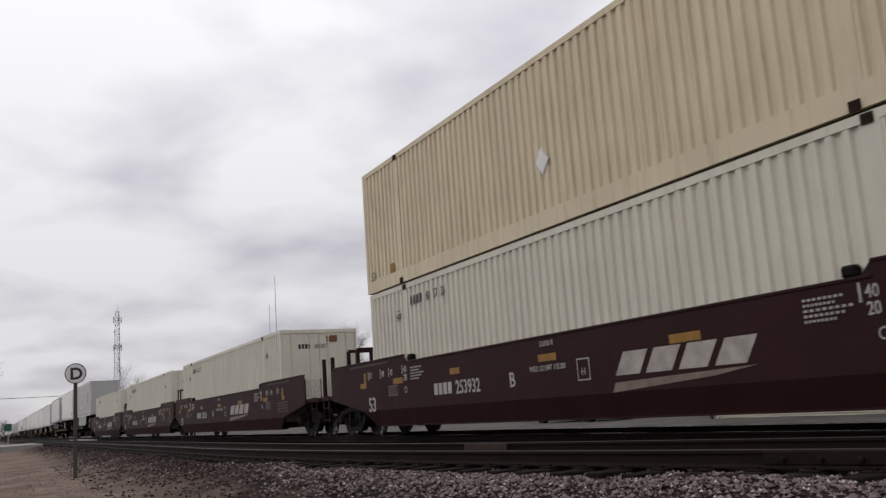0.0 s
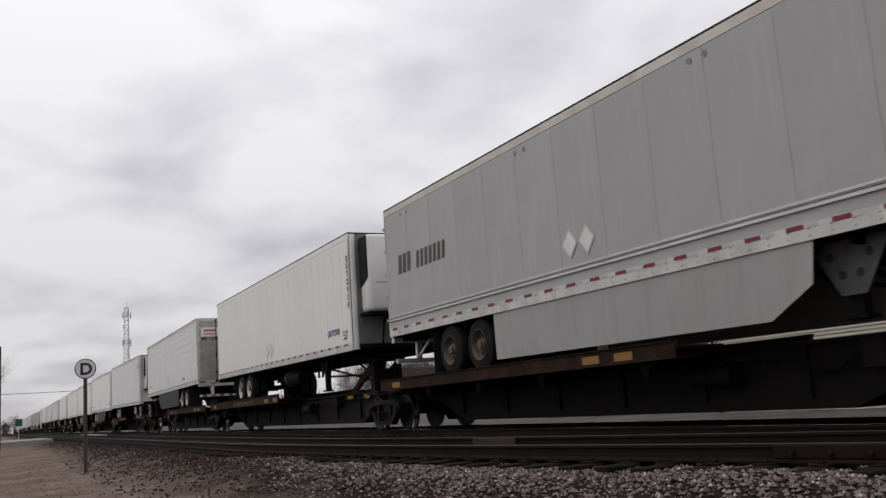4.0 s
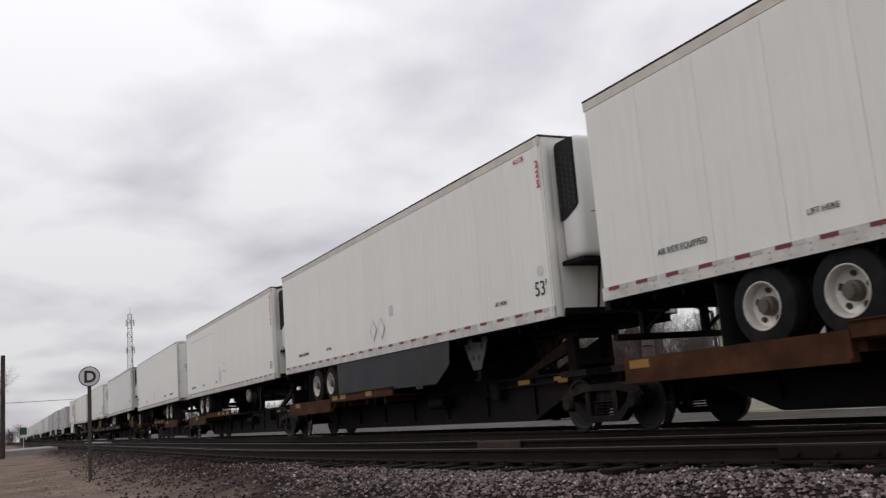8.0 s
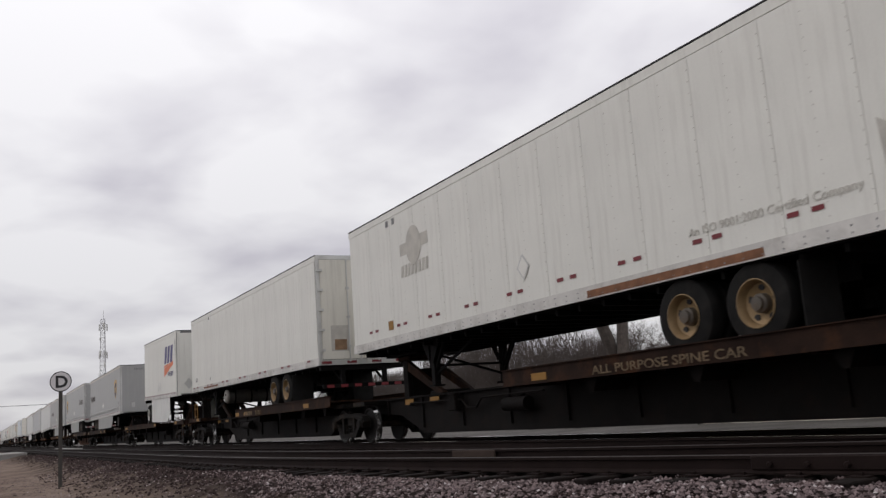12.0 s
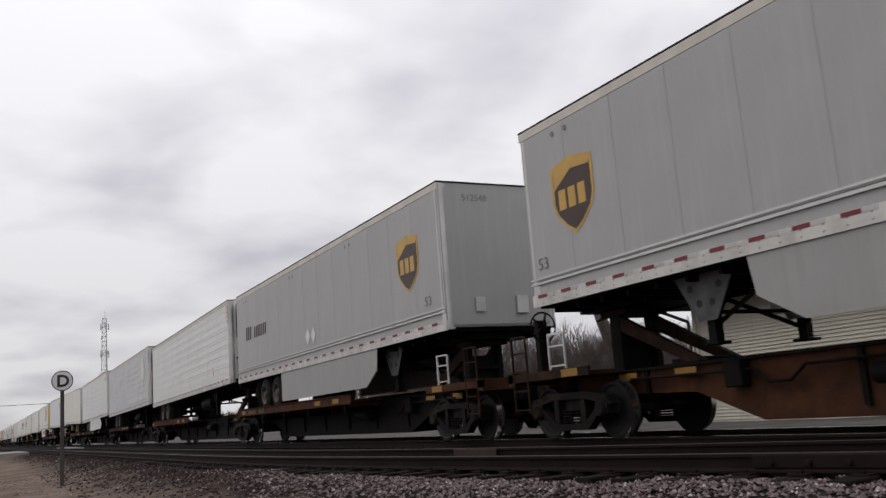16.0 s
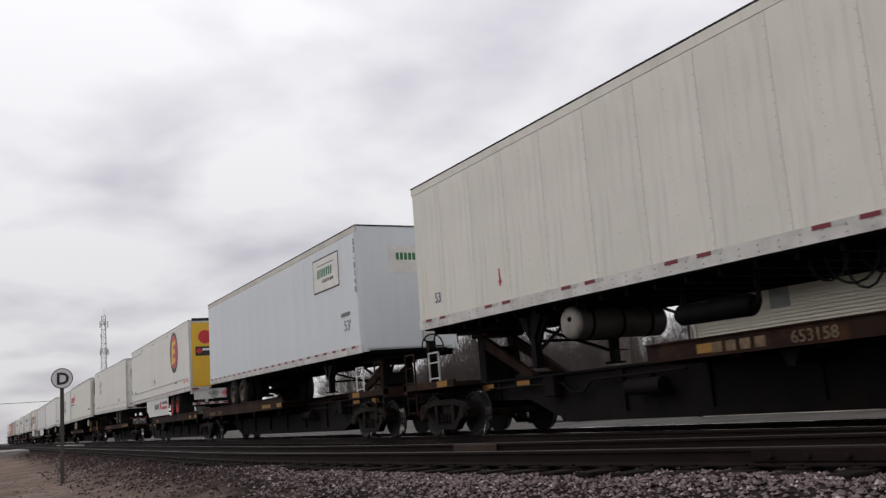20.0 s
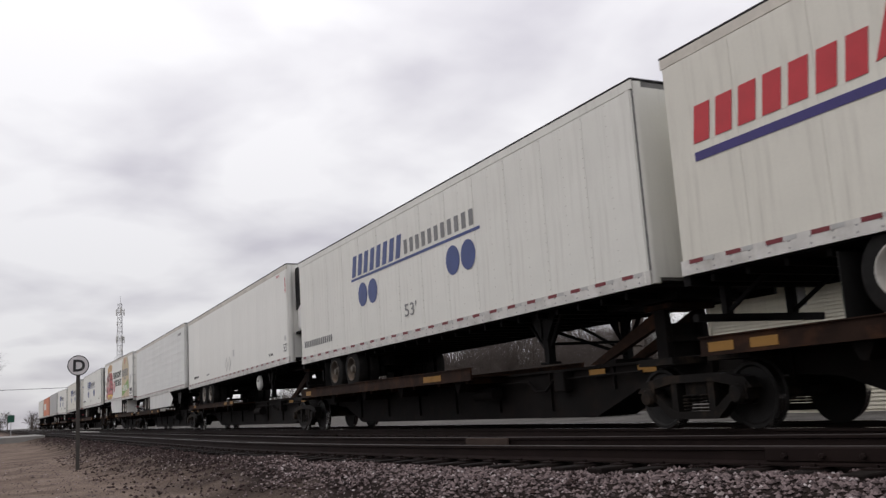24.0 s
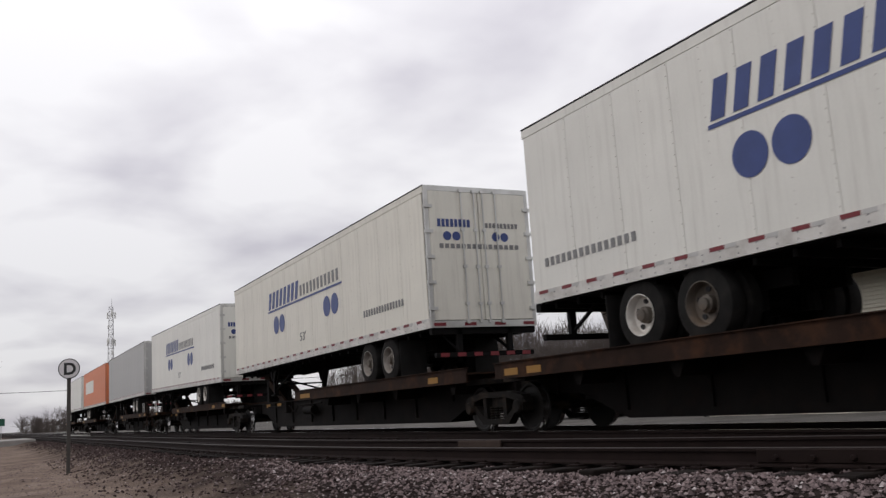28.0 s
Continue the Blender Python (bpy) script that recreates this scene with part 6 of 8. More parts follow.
STONE_GREY = island_stone("grey_crushed_stone", (0.06, 0.046, 0.047), (0.24, 0.185, 0.182), (0.66, 0.595, 0.585))
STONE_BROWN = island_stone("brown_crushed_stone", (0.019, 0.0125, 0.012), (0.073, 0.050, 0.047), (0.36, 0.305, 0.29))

stones("ballast_stones", "loose grey crushed stone beside the rails", 26000, -24, -3.5, 3.0, 8.9, 0.012, 0.031, 3, STONE_GREY, lambda x, y: smooth(-21, -9, x) * smooth(3.0, 4.4, y))
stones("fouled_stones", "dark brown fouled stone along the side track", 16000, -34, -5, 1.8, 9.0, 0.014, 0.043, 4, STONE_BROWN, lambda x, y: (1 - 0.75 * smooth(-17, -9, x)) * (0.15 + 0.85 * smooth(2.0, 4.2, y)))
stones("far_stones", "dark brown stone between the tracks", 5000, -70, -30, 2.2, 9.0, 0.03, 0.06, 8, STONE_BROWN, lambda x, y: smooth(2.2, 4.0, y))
stones("apron_gravel", "small pale gravel strewn on the dirt apron", 3500, -34, -8, -1.0, 3.6, 0.008, 0.022, 6, STONE_GREY, lambda x, y: 0.2 + 0.8 * smooth(-1.0, 3.0, y))

# ---- markings on the trailers ----


def fitted(s, x0, x1, z0, cap, mat, parent, name="lettering", y=-1.318, bold=0.0):
    """Words on a side, from x0 to x1, with capitals cap metres high."""
    ob = lettering(s, cap / 0.7, mat, parent, on_side(x0, z0, y), name, bold)
    w = max(v.co.x for v in ob.data.vertices)
    ob.matrix_basis = on_side(x0, z0, y) @ Matrix.Diagonal(((x1 - x0) / w, 1, 1, 1))
    return ob


def down_text(key, s, z1, z0, mat, dx=0.16, y=-1.335):
    root, L, H = VANS[key]
    p = (z1 - z0) / len(s)
    return lettering("\n".join(s), p, mat, root, on_side(L - dx, z1 - 0.72 * p, y), "lettering", 0.007, 1.0, 1.0, "CENTER")


def end_text(key, s, y0, z, cap, mat, dx=0.064):
    root, L, H = VANS[key]
    return lettering(s, cap / 0.7, mat, root, on_end(L + dx, y0, z), "lettering", 0.002)


def rect(x0, x1, z0, z1):
    return [(x0, z0), (x1, z0), (x1, z1), (x0, z1)]


def arrow(key, x, z):
    root, L, H = VANS[key]
    decal([(x - 0.02, z + 0.05), (x + 0.02, z + 0.05), (x + 0.02, z + 0.28), (x - 0.02, z + 0.28)], DECAL_RED, root, "lift_arrow")
    decal([(x - 0.06, z + 0.07), (x, z - 0.05), (x + 0.06, z + 0.07)], DECAL_RED, root, "lift_arrow_head")


def shield_emblem(key, x, z, w=1.1, h=1.25):
    root = VANS[key][0]
    decal(shield(x, z, w, h), DECAL_GOLD, root, "shield", -1.317, "gold-edged shield emblem")
    decal(shield(x, z - 0.03, w * 0.88, h * 0.86), DECAL_BROWN, root, "shield_field", -1.320)
    decal([(x - w * 0.43, z + h * 0.36), (x, z + h * 0.43), (x + w * 0.43, z + h * 0.36), (x + w * 0.43, z + h * 0.30), (x, z + h * 0.33), (x - w * 0.43, z + h * 0.12)], DECAL_GOLD, root, "shield_band", -1.323)
    bars(x - w * 0.34, x + w * 0.36, z - h * 0.16, z + h * 0.10, 3, DECAL_GOLD, root, 0.0, 0.72, "shield_bars", -1.323)


def two_discs(key, x, z, r=0.29):
    for d in (0, 2.2 * r):
        decal(oval(x + d, z, r, r), DECAL_BLUE, VANS[key][0], "disc")


def alliance_side(key, x0, x1, z):
    """A blue block name over a line, with pairs of discs."""
    root = VANS[key][0]
    m = x0 + (x1 - x0) * 0.47
    bars(x0, m, z + 0.07, z + 0.60, 8, DECAL_BLUE, root, 0.14, 0.62)
    bars(m + 0.1, x1 - 0.1, z + 0.10, z + 0.42, 11, DECAL_GREY, root, 0.0, 0.55)
    decal(rect(x0 - 0.05, x1, z - 0.03, z + 0.03), DECAL_BLUE, root, "brand_line")


def usa_ghost(key):
    root = VANS[key][0]
    for q, n in ((oval(3.61, 1.95, 0.36, 0.42), "ghost_disc"), ([(2.93, 1.80), (3.4, 1.80), (3.4, 2.06), (2.93, 2.06)], "ghost_wing"), ([(3.85, 1.86), (4.3, 1.86), (4.3, 2.12), (3.85, 2.12)], "ghost_wing")):
        decal(q, DECAL_TAN, root, n, -1.317 if n == "ghost_wing" else -1.320, "faded grey ghost of an emblem")
    bars(2.92, 4.3, 1.33, 1.58, 8, DECAL_TAN, root, 0.04, 0.62, "ghost_bars")
    decal(rect(2.24, 2.38, 2.6, 2.74), DECAL_GREY, root, "vent")
    decal(rect(2.58, 2.72, 2.6, 2.74), DECAL_GREY, root, "vent")
    decal(rect(2.1, 2.36, 0.27, 0.47), CAR_YELLOW, root, "yellow_patch")
    for k in range(10):
        x = 1.0 + k * 1.55
        decal(rect(x, x + 0.17, 0.30, 0.36), RED, root, "reflector")
        decal(rect(x + 0.35, x + 0.52, 0.30, 0.36), RED, root, "reflector")


def wind_doors(key, number):
    root, L, H = VANS[key]
    end_text(key, number, -0.98, 1.5, 0.14, DECAL_BLUE)
    end_bars(L + 0.064, -0.98, -0.5, 1.68, 1.76, 5, DECAL_RED, root)
    end_bars(L + 0.064, 0.42, 1.02, 1.62, 1.70, 8, DECAL_RED, root)
    for q in ((-1.06, -0.30, 1.95, 2.32), (-0.95, -0.42, 2.32, 2.5), (-1.06, -0.25, 1.80, 1.95)):
        boxes("ghost_patch", DECAL_TAN, root, (L + 0.061, L + 0.063, *q))
    boxes("door_rust", material("door_rust_stain", (0.27, 0.17, 0.10), 0.8, 0, 0.3, 6), root, (L + 0.061, L + 0.0635, -1.1, -0.1, 0.16, 0.23))
    boxes("door_rust", material("door_rust_stain", (0.27, 0.17, 0.10), 0.8), root, (L + 0.061, L + 0.0635, 0.1, 1.1, 0.16, 0.22))


def hazard(key, x, z, s=0.24):
    root = VANS[key][0]
    placard(root, x, z, s)
    placard(root, x + 2.15 * s, z, s)


def brand_freight(key, x0, x1):
    root = VANS[key][0]
    bars(x0, x0 + (x1 - x0) * 0.3, 1.30, 1.74, 3, DECAL_BROWN, root, 0.05, 0.68)
    bars(x0 + (x1 - x0) * 0.4, x1, 1.30, 1.68, 7, DECAL_BROWN, root, 0.05, 0.60)


# how far along and how much higher the markings of a trailer sit on its side
NUDGE = {"Q928": (0.28, 0.08), "MB62": (0.17, 0.08), "K145": (0.15, 0.18), "R222": (0.04, 0.15), "R225": (0.22, 0.13), "K209": (-0.09, 0.10), "Q926": (0.08, 0.08), "K154": (0.22, 0.02), "W855": (0.03, 0.08), "WP": (0.03, 0.07), "T1": (0, 0.09), "U830": (0, 0.09), "UF": (0.0, 0.07), "U512": (-0.02, 0.07), "R4492": (-0.2, 0.07), "R3669": (0.21, 0.08), "M5619": (0.06, 0.10), "W2": (0, 0.09), "PREM": (0, 0.2), "EST": (-0.24, 0.10), "W504": (0, 0.11), "CLIP": (0, 0.08), "AL1": (0, 0.11), "K229": (0, 0.08), "M5689": (-0.14, 0.10), "GR": (-0.44, 0.02), "AL2": (-0.18, 0.05), "AL3": (0, 0.11), "AL4": (0, 0.09)}


def dress():
    v = {k: VANS[k][0] for k in VANS}
    # grey vans
    for k, xs, xb in (("T1", 14.3, (0.7, 3.2)), ("U830", 14.05, (0.7, 3.2)), ("UF", 1.40, (12.3, 14.8)), ("U512", 14.4, (1.2, 3.7))):
        shield_emblem(k, xs, 1.56)
        brand_freight(k, *xb)
        hazard(k, 7.65, 0.74, 0.22)
        fitted("53", 15.1 if k != "UF" else 0.25, 15.4 if k != "UF" else 0.55, 0.52, 0.2, DECAL_GREY, v[k])
        for x in (1.0, 1.35, 6.2, 6.5, 10.8, 11.1):
            decal(oval(x, 2.66, 0.05, 0.05, 10), DECAL_GREY, v[k], "vent")
    root, L, H = VANS["U512"]
    end_text("U512", "512548", -0.75, 2.6, 0.14, DECAL_GREY, 0.014)
    end_text("U830", "830343", -0.45, 2.62, 0.14, DECAL_GREY, 0.014)
    # white reefers
    down_text("Q928", "QRTQ928", 2.45, 1.0, DECAL_BLUE, 0.1)
    fitted("QRTQ928", 13.9, 14.9, 0.42, 0.17, DECAL_BLUE, v["Q928"])
    fitted("53'", 15.45, 15.8, 0.24, 0.24, DECAL_BLACK, v["Q928"])
    hazard("Q928", 7.5, 0.50, 0.22)
    down_text("K145", "KLCB145", 2.80, 1.60, DECAL_RED, 0.1)
    decal(rect(15.1, 15.9, 2.15, 2.5), SILVER_TAPE, v["K145"], "patch_plate", -1.332)
    for k, s in (("R222", "222"), ("R225", "225"), ("K229", "229")):
        down_text(k, s, 2.62, 2.10, DECAL_RED, 0.1)
        L = VANS[k][1]
        fitted("53'", L - 0.55, L - 0.15, 0.30, 0.25, DECAL_BLACK, v[k])
        hazard(k, L / 2 - 0.35, 0.50)
        decal(oval(L - 0.32, 0.72, 0.1, 0.09, 12), ALU, v[k], "builder_badge")
        fitted("LIFT HERE", L - 2.2, L - 1.75, 0.30, 0.07, DECAL_BLACK, v[k], y=-1.323)
        fitted("LIFT HERE", 4.0, 4.45, 0.30, 0.07, DECAL_BLACK, v[k], y=-1.323)
        fitted("KLCB", L - 1.1, L - 0.75, 2.74, 0.09, DECAL_RED, v[k])
        fitted("AIR RIDE EQUIPPED", 1.35, 2.35, 0.31, 0.09, DECAL_BLACK, v[k], y=-1.323)
        decal(rect(L / 2 + 0.72, L / 2 + 0.95, 0.72, 0.98), ALU, v[k], "document_holder")
    down_text("K209", "KLCB209", 2.78, 1.70, DECAL_RED, 0.1)
    fitted("53", 15.6, 15.9, 0.28, 0.24, DECAL_BLACK, v["K209"])
    placard(v["K209"], 7.6, 0.60, 0.27)
    decal([(6.75, 0.30), (7.0, 0.30), (7.05, 0.38), (6.78, 0.36)], DARK_SEAM, v["K209"], "torn_skin")
    decal([(8.45, 0.98), (8.6, 1.0), (8.52, 1.08)], DECAL_GREY, v["K209"], "scrape")
    decal([(8.4, 0.72), (8.62, 0.64), (8.6, 0.70), (8.42, 0.75)], DECAL_GREY, v["K209"], "scrape")
    fitted("LIFT HERE", 3.95, 4.4, 0.31, 0.07, DECAL_BLACK, v["K209"])
    fitted("AIR RIDE EQUIPPED", 1.2, 2.3, 0.31, 0.09, DECAL_BLACK, v["K209"])
    decal(rect(1.3, 6.3, 2.52, 2.53), DECAL_GREY, v["K209"], "repair_seam")
    fitted("QRTQ 926", 0.12, 0.85, 0.62, 0.15, DECAL_BLUE, v["Q926"])
    fitted("53", 0.1, 0.32, 0.26, 0.22, DECAL_BLACK, v["Q926"])
    placard(v["Q926"], 7.66, 0.55, 0.27)
    decal(rect(2.25, 2.55, 1.55, 2.02), DECAL_PALE, v["Q926"], "document_holder")
    fitted("LIFT HERE", 11.3, 11.95, 0.32, 0.09, DECAL_BLACK, v["Q926"])
    fitted("LIFT HERE", 4.3, 4.7, 0.32, 0.07, DECAL_BLACK, v["Q926"])
    fitted("AIR RIDE EQUIPPED", 13.2, 14.3, 0.32, 0.09, DECAL_BLACK, v["Q926"])
    end_text("Q926", "QRTQ", -0.98, 1.62, 0.17, DECAL_BLUE)
    end_text("Q926", "926", -0.86, 1.36, 0.17, DECAL_BLACK)
    down_text("K154", "KLCB154", 2.80, 1.60, DECAL_RED, 0.1)
    fitted("53'", 14.8, 15.3, 0.50, 0.26, DECAL_BLACK, v["K154"], y=-1.33)
    decal(rect(13.0, 13.25, 0.30, 0.44), CAR_YELLOW, v["K154"], "yellow_patch", -1.33)
    decal(oval(15.6, 0.68, 0.1, 0.08, 12), ALU, v["K154"], "builder_badge", -1.332)
    decal(rect(15.5, 15.7, 0.48, 0.55), ALU, v["K154"], "builder_badge", -1.332)
    decal(oval(16.1, 0.62, 0.1, 0.08, 12), ALU, v["K145"], "builder_badge", -1.332)
    # steel-door ribbed van
    bars(0.2, 0.75, 2.5, 2.6, 5, DECAL_GREY, v["MB62"], 0.02, 0.6, y=-1.33)
    fitted("LIFT HERE", 11.75, 12.4, 0.30, 0.10, DECAL_BLACK, v["MB62"], y=-1.33)
    fitted("LIFT HERE", 1.3, 1.68, 0.42, 0.09, DECAL_BLACK, v["MB62"], y=-1.33)
    fitted("LIFT HERE", 1.35, 1.85, 0.50, 0.09, DECAL_BLACK, v["EST"])
    hazard("MB62", 7.3, 0.45, 0.24)
    end_text("MB62", "MBTA5662", -1.12, 1.92, 0.16, DECAL_BLACK)
    L = VANS["MB62"][1]
    end_bars(L + 0.064, -0.98, -0.4, 2.32, 2.43, 5, DECAL_RED, v["MB62"])
    end_bars(L + 0.064, -0.98, -0.4, 2.18, 2.25, 7, DECAL_RED, v["MB62"])
    boxes("door_label", DECAL_PALE, v["MB62"], (L + 0.061, L + 0.063, -1.12, -0.3, 2.1, 2.52))
    # vans with ghost emblems
    for k, num in (("W855", "55855"), ("W504", "55504")):
        usa_ghost(k)
        wind_doors(k, num)
        placard(v[k], 7.8, 0.72, 0.2)
    fitted("An ISO 9001:2000 Certified Company", 11.8, 14.45, 0.41, 0.11, DECAL_TAN, v["W855"], "lettering")
    decal([(14.75, 0.40), (15.45, 0.40), (15.6, 0.95), (15.3, 0.8), (15.2, 1.2), (15.0, 0.9), (14.7, 1.1)], DECAL_TAN, v["W855"], "ghost_emblem")
    decal(rect(12.4, 13.4, 0.46, 0.64), DECAL_TAN, v["W504"], "ghost_patch")
    fitted("53'", 0.80, 1.06, 0.33, 0.15, DECAL_BLACK, v["WP"])
    decal([(3.3, 0.34), (3.35, 0.28), (3.4, 0.34), (3.37, 0.34), (3.37, 0.4), (3.33, 0.4), (3.33, 0.34)], DECAL_BLACK, v["WP"], "lift_arrow")
    decal(rect(3.2, 3.3, 2.66, 2.76), DARK_SEAM, v["WP"], "vent")
    boxes("rust_strip", material("rusty_rail_patch", (0.20, 0.09, 0.045), 0.8, 0, 0.3, 6), v["WP"], (2.2, 4.5, -1.317, -1.312, 0.0, 0.06))
    boxes("rust_strip", material("rusty_rail_patch", (0.20, 0.09, 0.045), 0.8), v["W855"], (9.5, 13.0, -1.317, -1.312, -0.06, 0.05))
    L = VANS["WP"][1]
    boxes("door_patch", DECAL_TAN, v["WP"], (L + 0.061, L + 0.0635, -0.95, -0.4, 0.3, 1.0))
    boxes("door_rust", material("door_rust_stain", (0.27, 0.17, 0.10), 0.8), v["WP"], (L + 0.0635, L + 0.065, -0.85, -0.5, 0.33, 0.62))
    # short van with navy and orange blocks
    bars(5.75, 7.85, 1.62, 2.42, 3, DECAL_NAVY, v["YRC"], 0.25, 0.70)
    decal([(5.68, 1.0), (5.72, 1.42), (7.9, 1.60), (7.85, 1.50)], DECAL_ORANGE, v["YRC"], "brand_sweep")
    decal([(5.66, 1.44), (5.67, 1.53), (7.9, 1.64), (7.88, 1.60)], DECAL_ORANGE, v["YRC"], "brand_sweep")
    fitted("FREIGHT", 6.65, 7.9, 0.98, 0.22, DECAL_NAVY, v["YRC"])
    hazard("YRC", 4.1, 0.58, 0.22)
    L = VANS["YRC"][1]
    end_bars(L + 0.014, -0.55, 0.55, 1.98, 2.42, 3, DECAL_NAVY, v["YRC"])
    boxes("brand_sweep", DECAL_ORANGE, v["YRC"], (L + 0.014, L + 0.017, -0.5, 0.5, 1.78, 1.90))
    end_text("YRC", "FREIGHT", 0.0, 1.55, 0.12, DECAL_NAVY, 0.014)
    for y in (-0.75, -0.22):
        bm = bmesh.new()
        q = 0.22
        for p in ([(y - q, 0.55), (y, 0.30), (y + q, 0.55), (y, 0.80)],):
            vs = [bm.verts.new((L + 0.016, a, b)) for a, b in p]
            bm.faces.new(vs)
            bmesh.ops.extrude_face_region(bm, geom=list(bm.faces))
        bmesh.ops.translate(bm, verts=list(bm.verts)[4:], vec=(0.004, 0, 0))
        part("placard_holder", bm, ALU, v["YRC"])
    down_text("YRC", "8602731", 2.6, 1.7, DECAL_BLACK, 0.12)
    # ribbed reefers of the middle
    down_text("R4492", "4492", 2.80, 2.10, DECAL_RED, 0.1)
    down_text("R4492", "3996", 0.62, 0.24, DECAL_RED, 0.02)
    arrow("R4492", 13.72, 0.45)
    down_text("R3669", "3669", 2.78, 2.15, DECAL_BROWN, 0.06)
    decal([(13.55, 1.40), (14.35, 1.40), (14.45, 1.95), (14.35, 2.3), (14.15, 2.45), (14.1, 2.62), (13.98, 2.62), (13.9, 2.45), (13.65, 2.25), (13.55, 1.9)], DECAL_PALE, v["R3669"], "ghost_emblem", -1.331, "pale ghost of a removed emblem")
    bars(13.45, 14.65, 1.05, 1.22, 7, DECAL_PALE, v["R3669"], 0.02, 0.6, "ghost_bars", -1.331)
    bars(5.2, 6.1, 1.5, 2.0, 4, GHOST, v["R3669"], 0.02, 0.35, "ghost_bars", -1.331)
    decal(rect(8.6, 15.7, 0.30, 0.62), GHOST, v["R3669"], "pale_band", -1.3235)
    down_text("M5619", "3000R", 2.85, 2.25, DECAL_RED, 0.1)
    fitted("MBTA 5619", 14.5, 15.4, 2.46, 0.13, DECAL_GREY, v["M5619"], y=-1.33)
    fitted("MBTA5689", 14.6, 15.4, 2.50, 0.13, DECAL_GREY, v["M5689"], y=-1.33)
    decal(oval(15.45, 0.68, 0.1, 0.08, 12), ALU, v["M5619"], "builder_badge", -1.332)
    # cream van with arrows, pale blue van with signs
    arrow("W2", 3.36, 0.42)
    arrow("W2", 12.65, 0.42)
    fitted("53", 0.8, 1.05, 0.40, 0.2, DECAL_BLUE, v["W2"])
    root, L, H = VANS["PREM"]
    decal(rect(12.62, 14.57, 1.62, 2.55), DECAL_BLACK, root, "sign_border", -1.3165)
    decal(rect(12.66, 14.53, 1.66, 2.51), DECAL_PALE, root, "sign_field", -1.319)
    bars(12.95, 14.1, 2.02, 2.25, 7, DECAL_FOREST, root, 0.04, 0.68, y=-1.322)
    fitted("TRAILER LEASING", 13.3, 14.2, 1.86, 0.09, DECAL_BLACK, root, y=-1.322)
    decal(rect(13.0, 14.2, 2.33, 2.36), DECAL_GREY, root, "sign_line", -1.322)
    fitted("53'", 14.75, 15.2, 0.42, 0.26, DECAL_GREY, root)
    bars(14.55, 15.2, 0.78, 0.88, 9, DECAL_GREY, root, 0.02, 0.7, "number_bars")
    down_text("PREM", "53-8148", 2.62, 1.25, DECAL_GREY, 0.1)
    boxes("sign_field", DECAL_PALE, root, (L + 0.014, L + 0.018, -0.45, 0.9, 1.75, 2.45))
    end_bars(L + 0.0185, -0.25, 0.55, 2.08, 2.26, 7, DECAL_FOREST, root)
    # van with the round emblem and yellow doors
    root, L, H = VANS["EST"]
    decal(oval(12.95, 1.84, 0.92, 0.95, 36), DECAL_BLACK, root, "emblem_ring", -1.3165, "black ring of a round red emblem")
    decal(oval(12.98, 1.86, 0.74, 0.78, 36), DECAL_RED, root, "emblem_disc", -1.319)
    decal([(12.3, 1.30), (13.25, 1.38), (13.28, 1.60), (12.75, 1.56), (12.8, 1.76), (13.22, 1.80), (13.25, 2.0), (12.85, 1.97), (12.9, 2.14), (13.35, 2.2), (13.4, 2.42), (12.5, 2.30)], DECAL_YELLOW, root, "emblem_block", -1.322)
    decal([(12.22, 1.22), (12.34, 1.30), (12.52, 2.30), (12.42, 2.2)], DECAL_BLACK, root, "emblem_shade", -1.3225)
    decal(rect(0.05, 4.1, 2.60, 2.63), DECAL_GREY, root, "repair_seam")
    for x in (3.95, 4.25, 7.3, 7.65, 11.1, 11.6):
        decal(oval(x, 2.74, 0.055, 0.055, 10), DECAL_GREY, root, "vent")
    fitted("53", 0.2, 0.5, 0.56, 0.2, DECAL_BLACK, root)
    boxes("scuff_rail", ALU, root, (0.0, L, -HW - 0.03, -HW, 0.44, 0.50), bevel=0.01)
    placard(root, 7.2, 0.80, 0.2)
    p = placard(root, 7.85, 0.80, 0.2)
    decal([(7.72, 0.80), (7.85, 0.66), (7.98, 0.80), (7.85, 0.94)], DECAL_RED, p, "placard", -1.329)
    bars(7.5, 8.75, -0.62, -0.36, 5, DECAL_BLACK, root, 0, 0.75, y=-1.288)
    decal(oval(9.1, -0.45, 0.2, 0.2), DECAL_RED, root, "emblem_disc", -1.288)
    fitted("Household Moving", 9.4, 10.9, -0.42, 0.17, DECAL_BLACK, root, y=-1.288)
    bars(9.4, 10.8, -0.66, -0.52, 14, DECAL_RED, root, 0, 0.7, y=-1.288)
    fitted("LIFT HERE", 13.0, 13.5, 0.36, 0.1, DECAL_BLACK, root)
    for x in (15.0, 15.4):
        decal(rect(x, x + 0.25, 0.30, 0.41), DECAL_ORANGE, root, "reflector", -1.318)
    for q in ((-0.45, 0.75, 2.02, 2.36), (-1.05, -0.3, 1.38, 1.78), (0.2, 0.95, 1.38, 1.78), (0.5, 1.0, 0.72, 0.95)):
        boxes("sign_field", DECAL_BLACK, root, (L + 0.062, L + 0.064, *q))
    boxes("sign_bar", DECAL_YELLOW, root, (L + 0.065, L + 0.066, -0.05, 0.65, 2.1, 2.27))
    for q in ((-0.75, -0.35, 1.6, 1.7), (0.5, 0.9, 1.6, 1.7), (-0.2, 0.25, 1.12, 1.26)):
        boxes("sign_bar", DECAL_WHITE, root, (L + 0.064, L + 0.0665, *q))
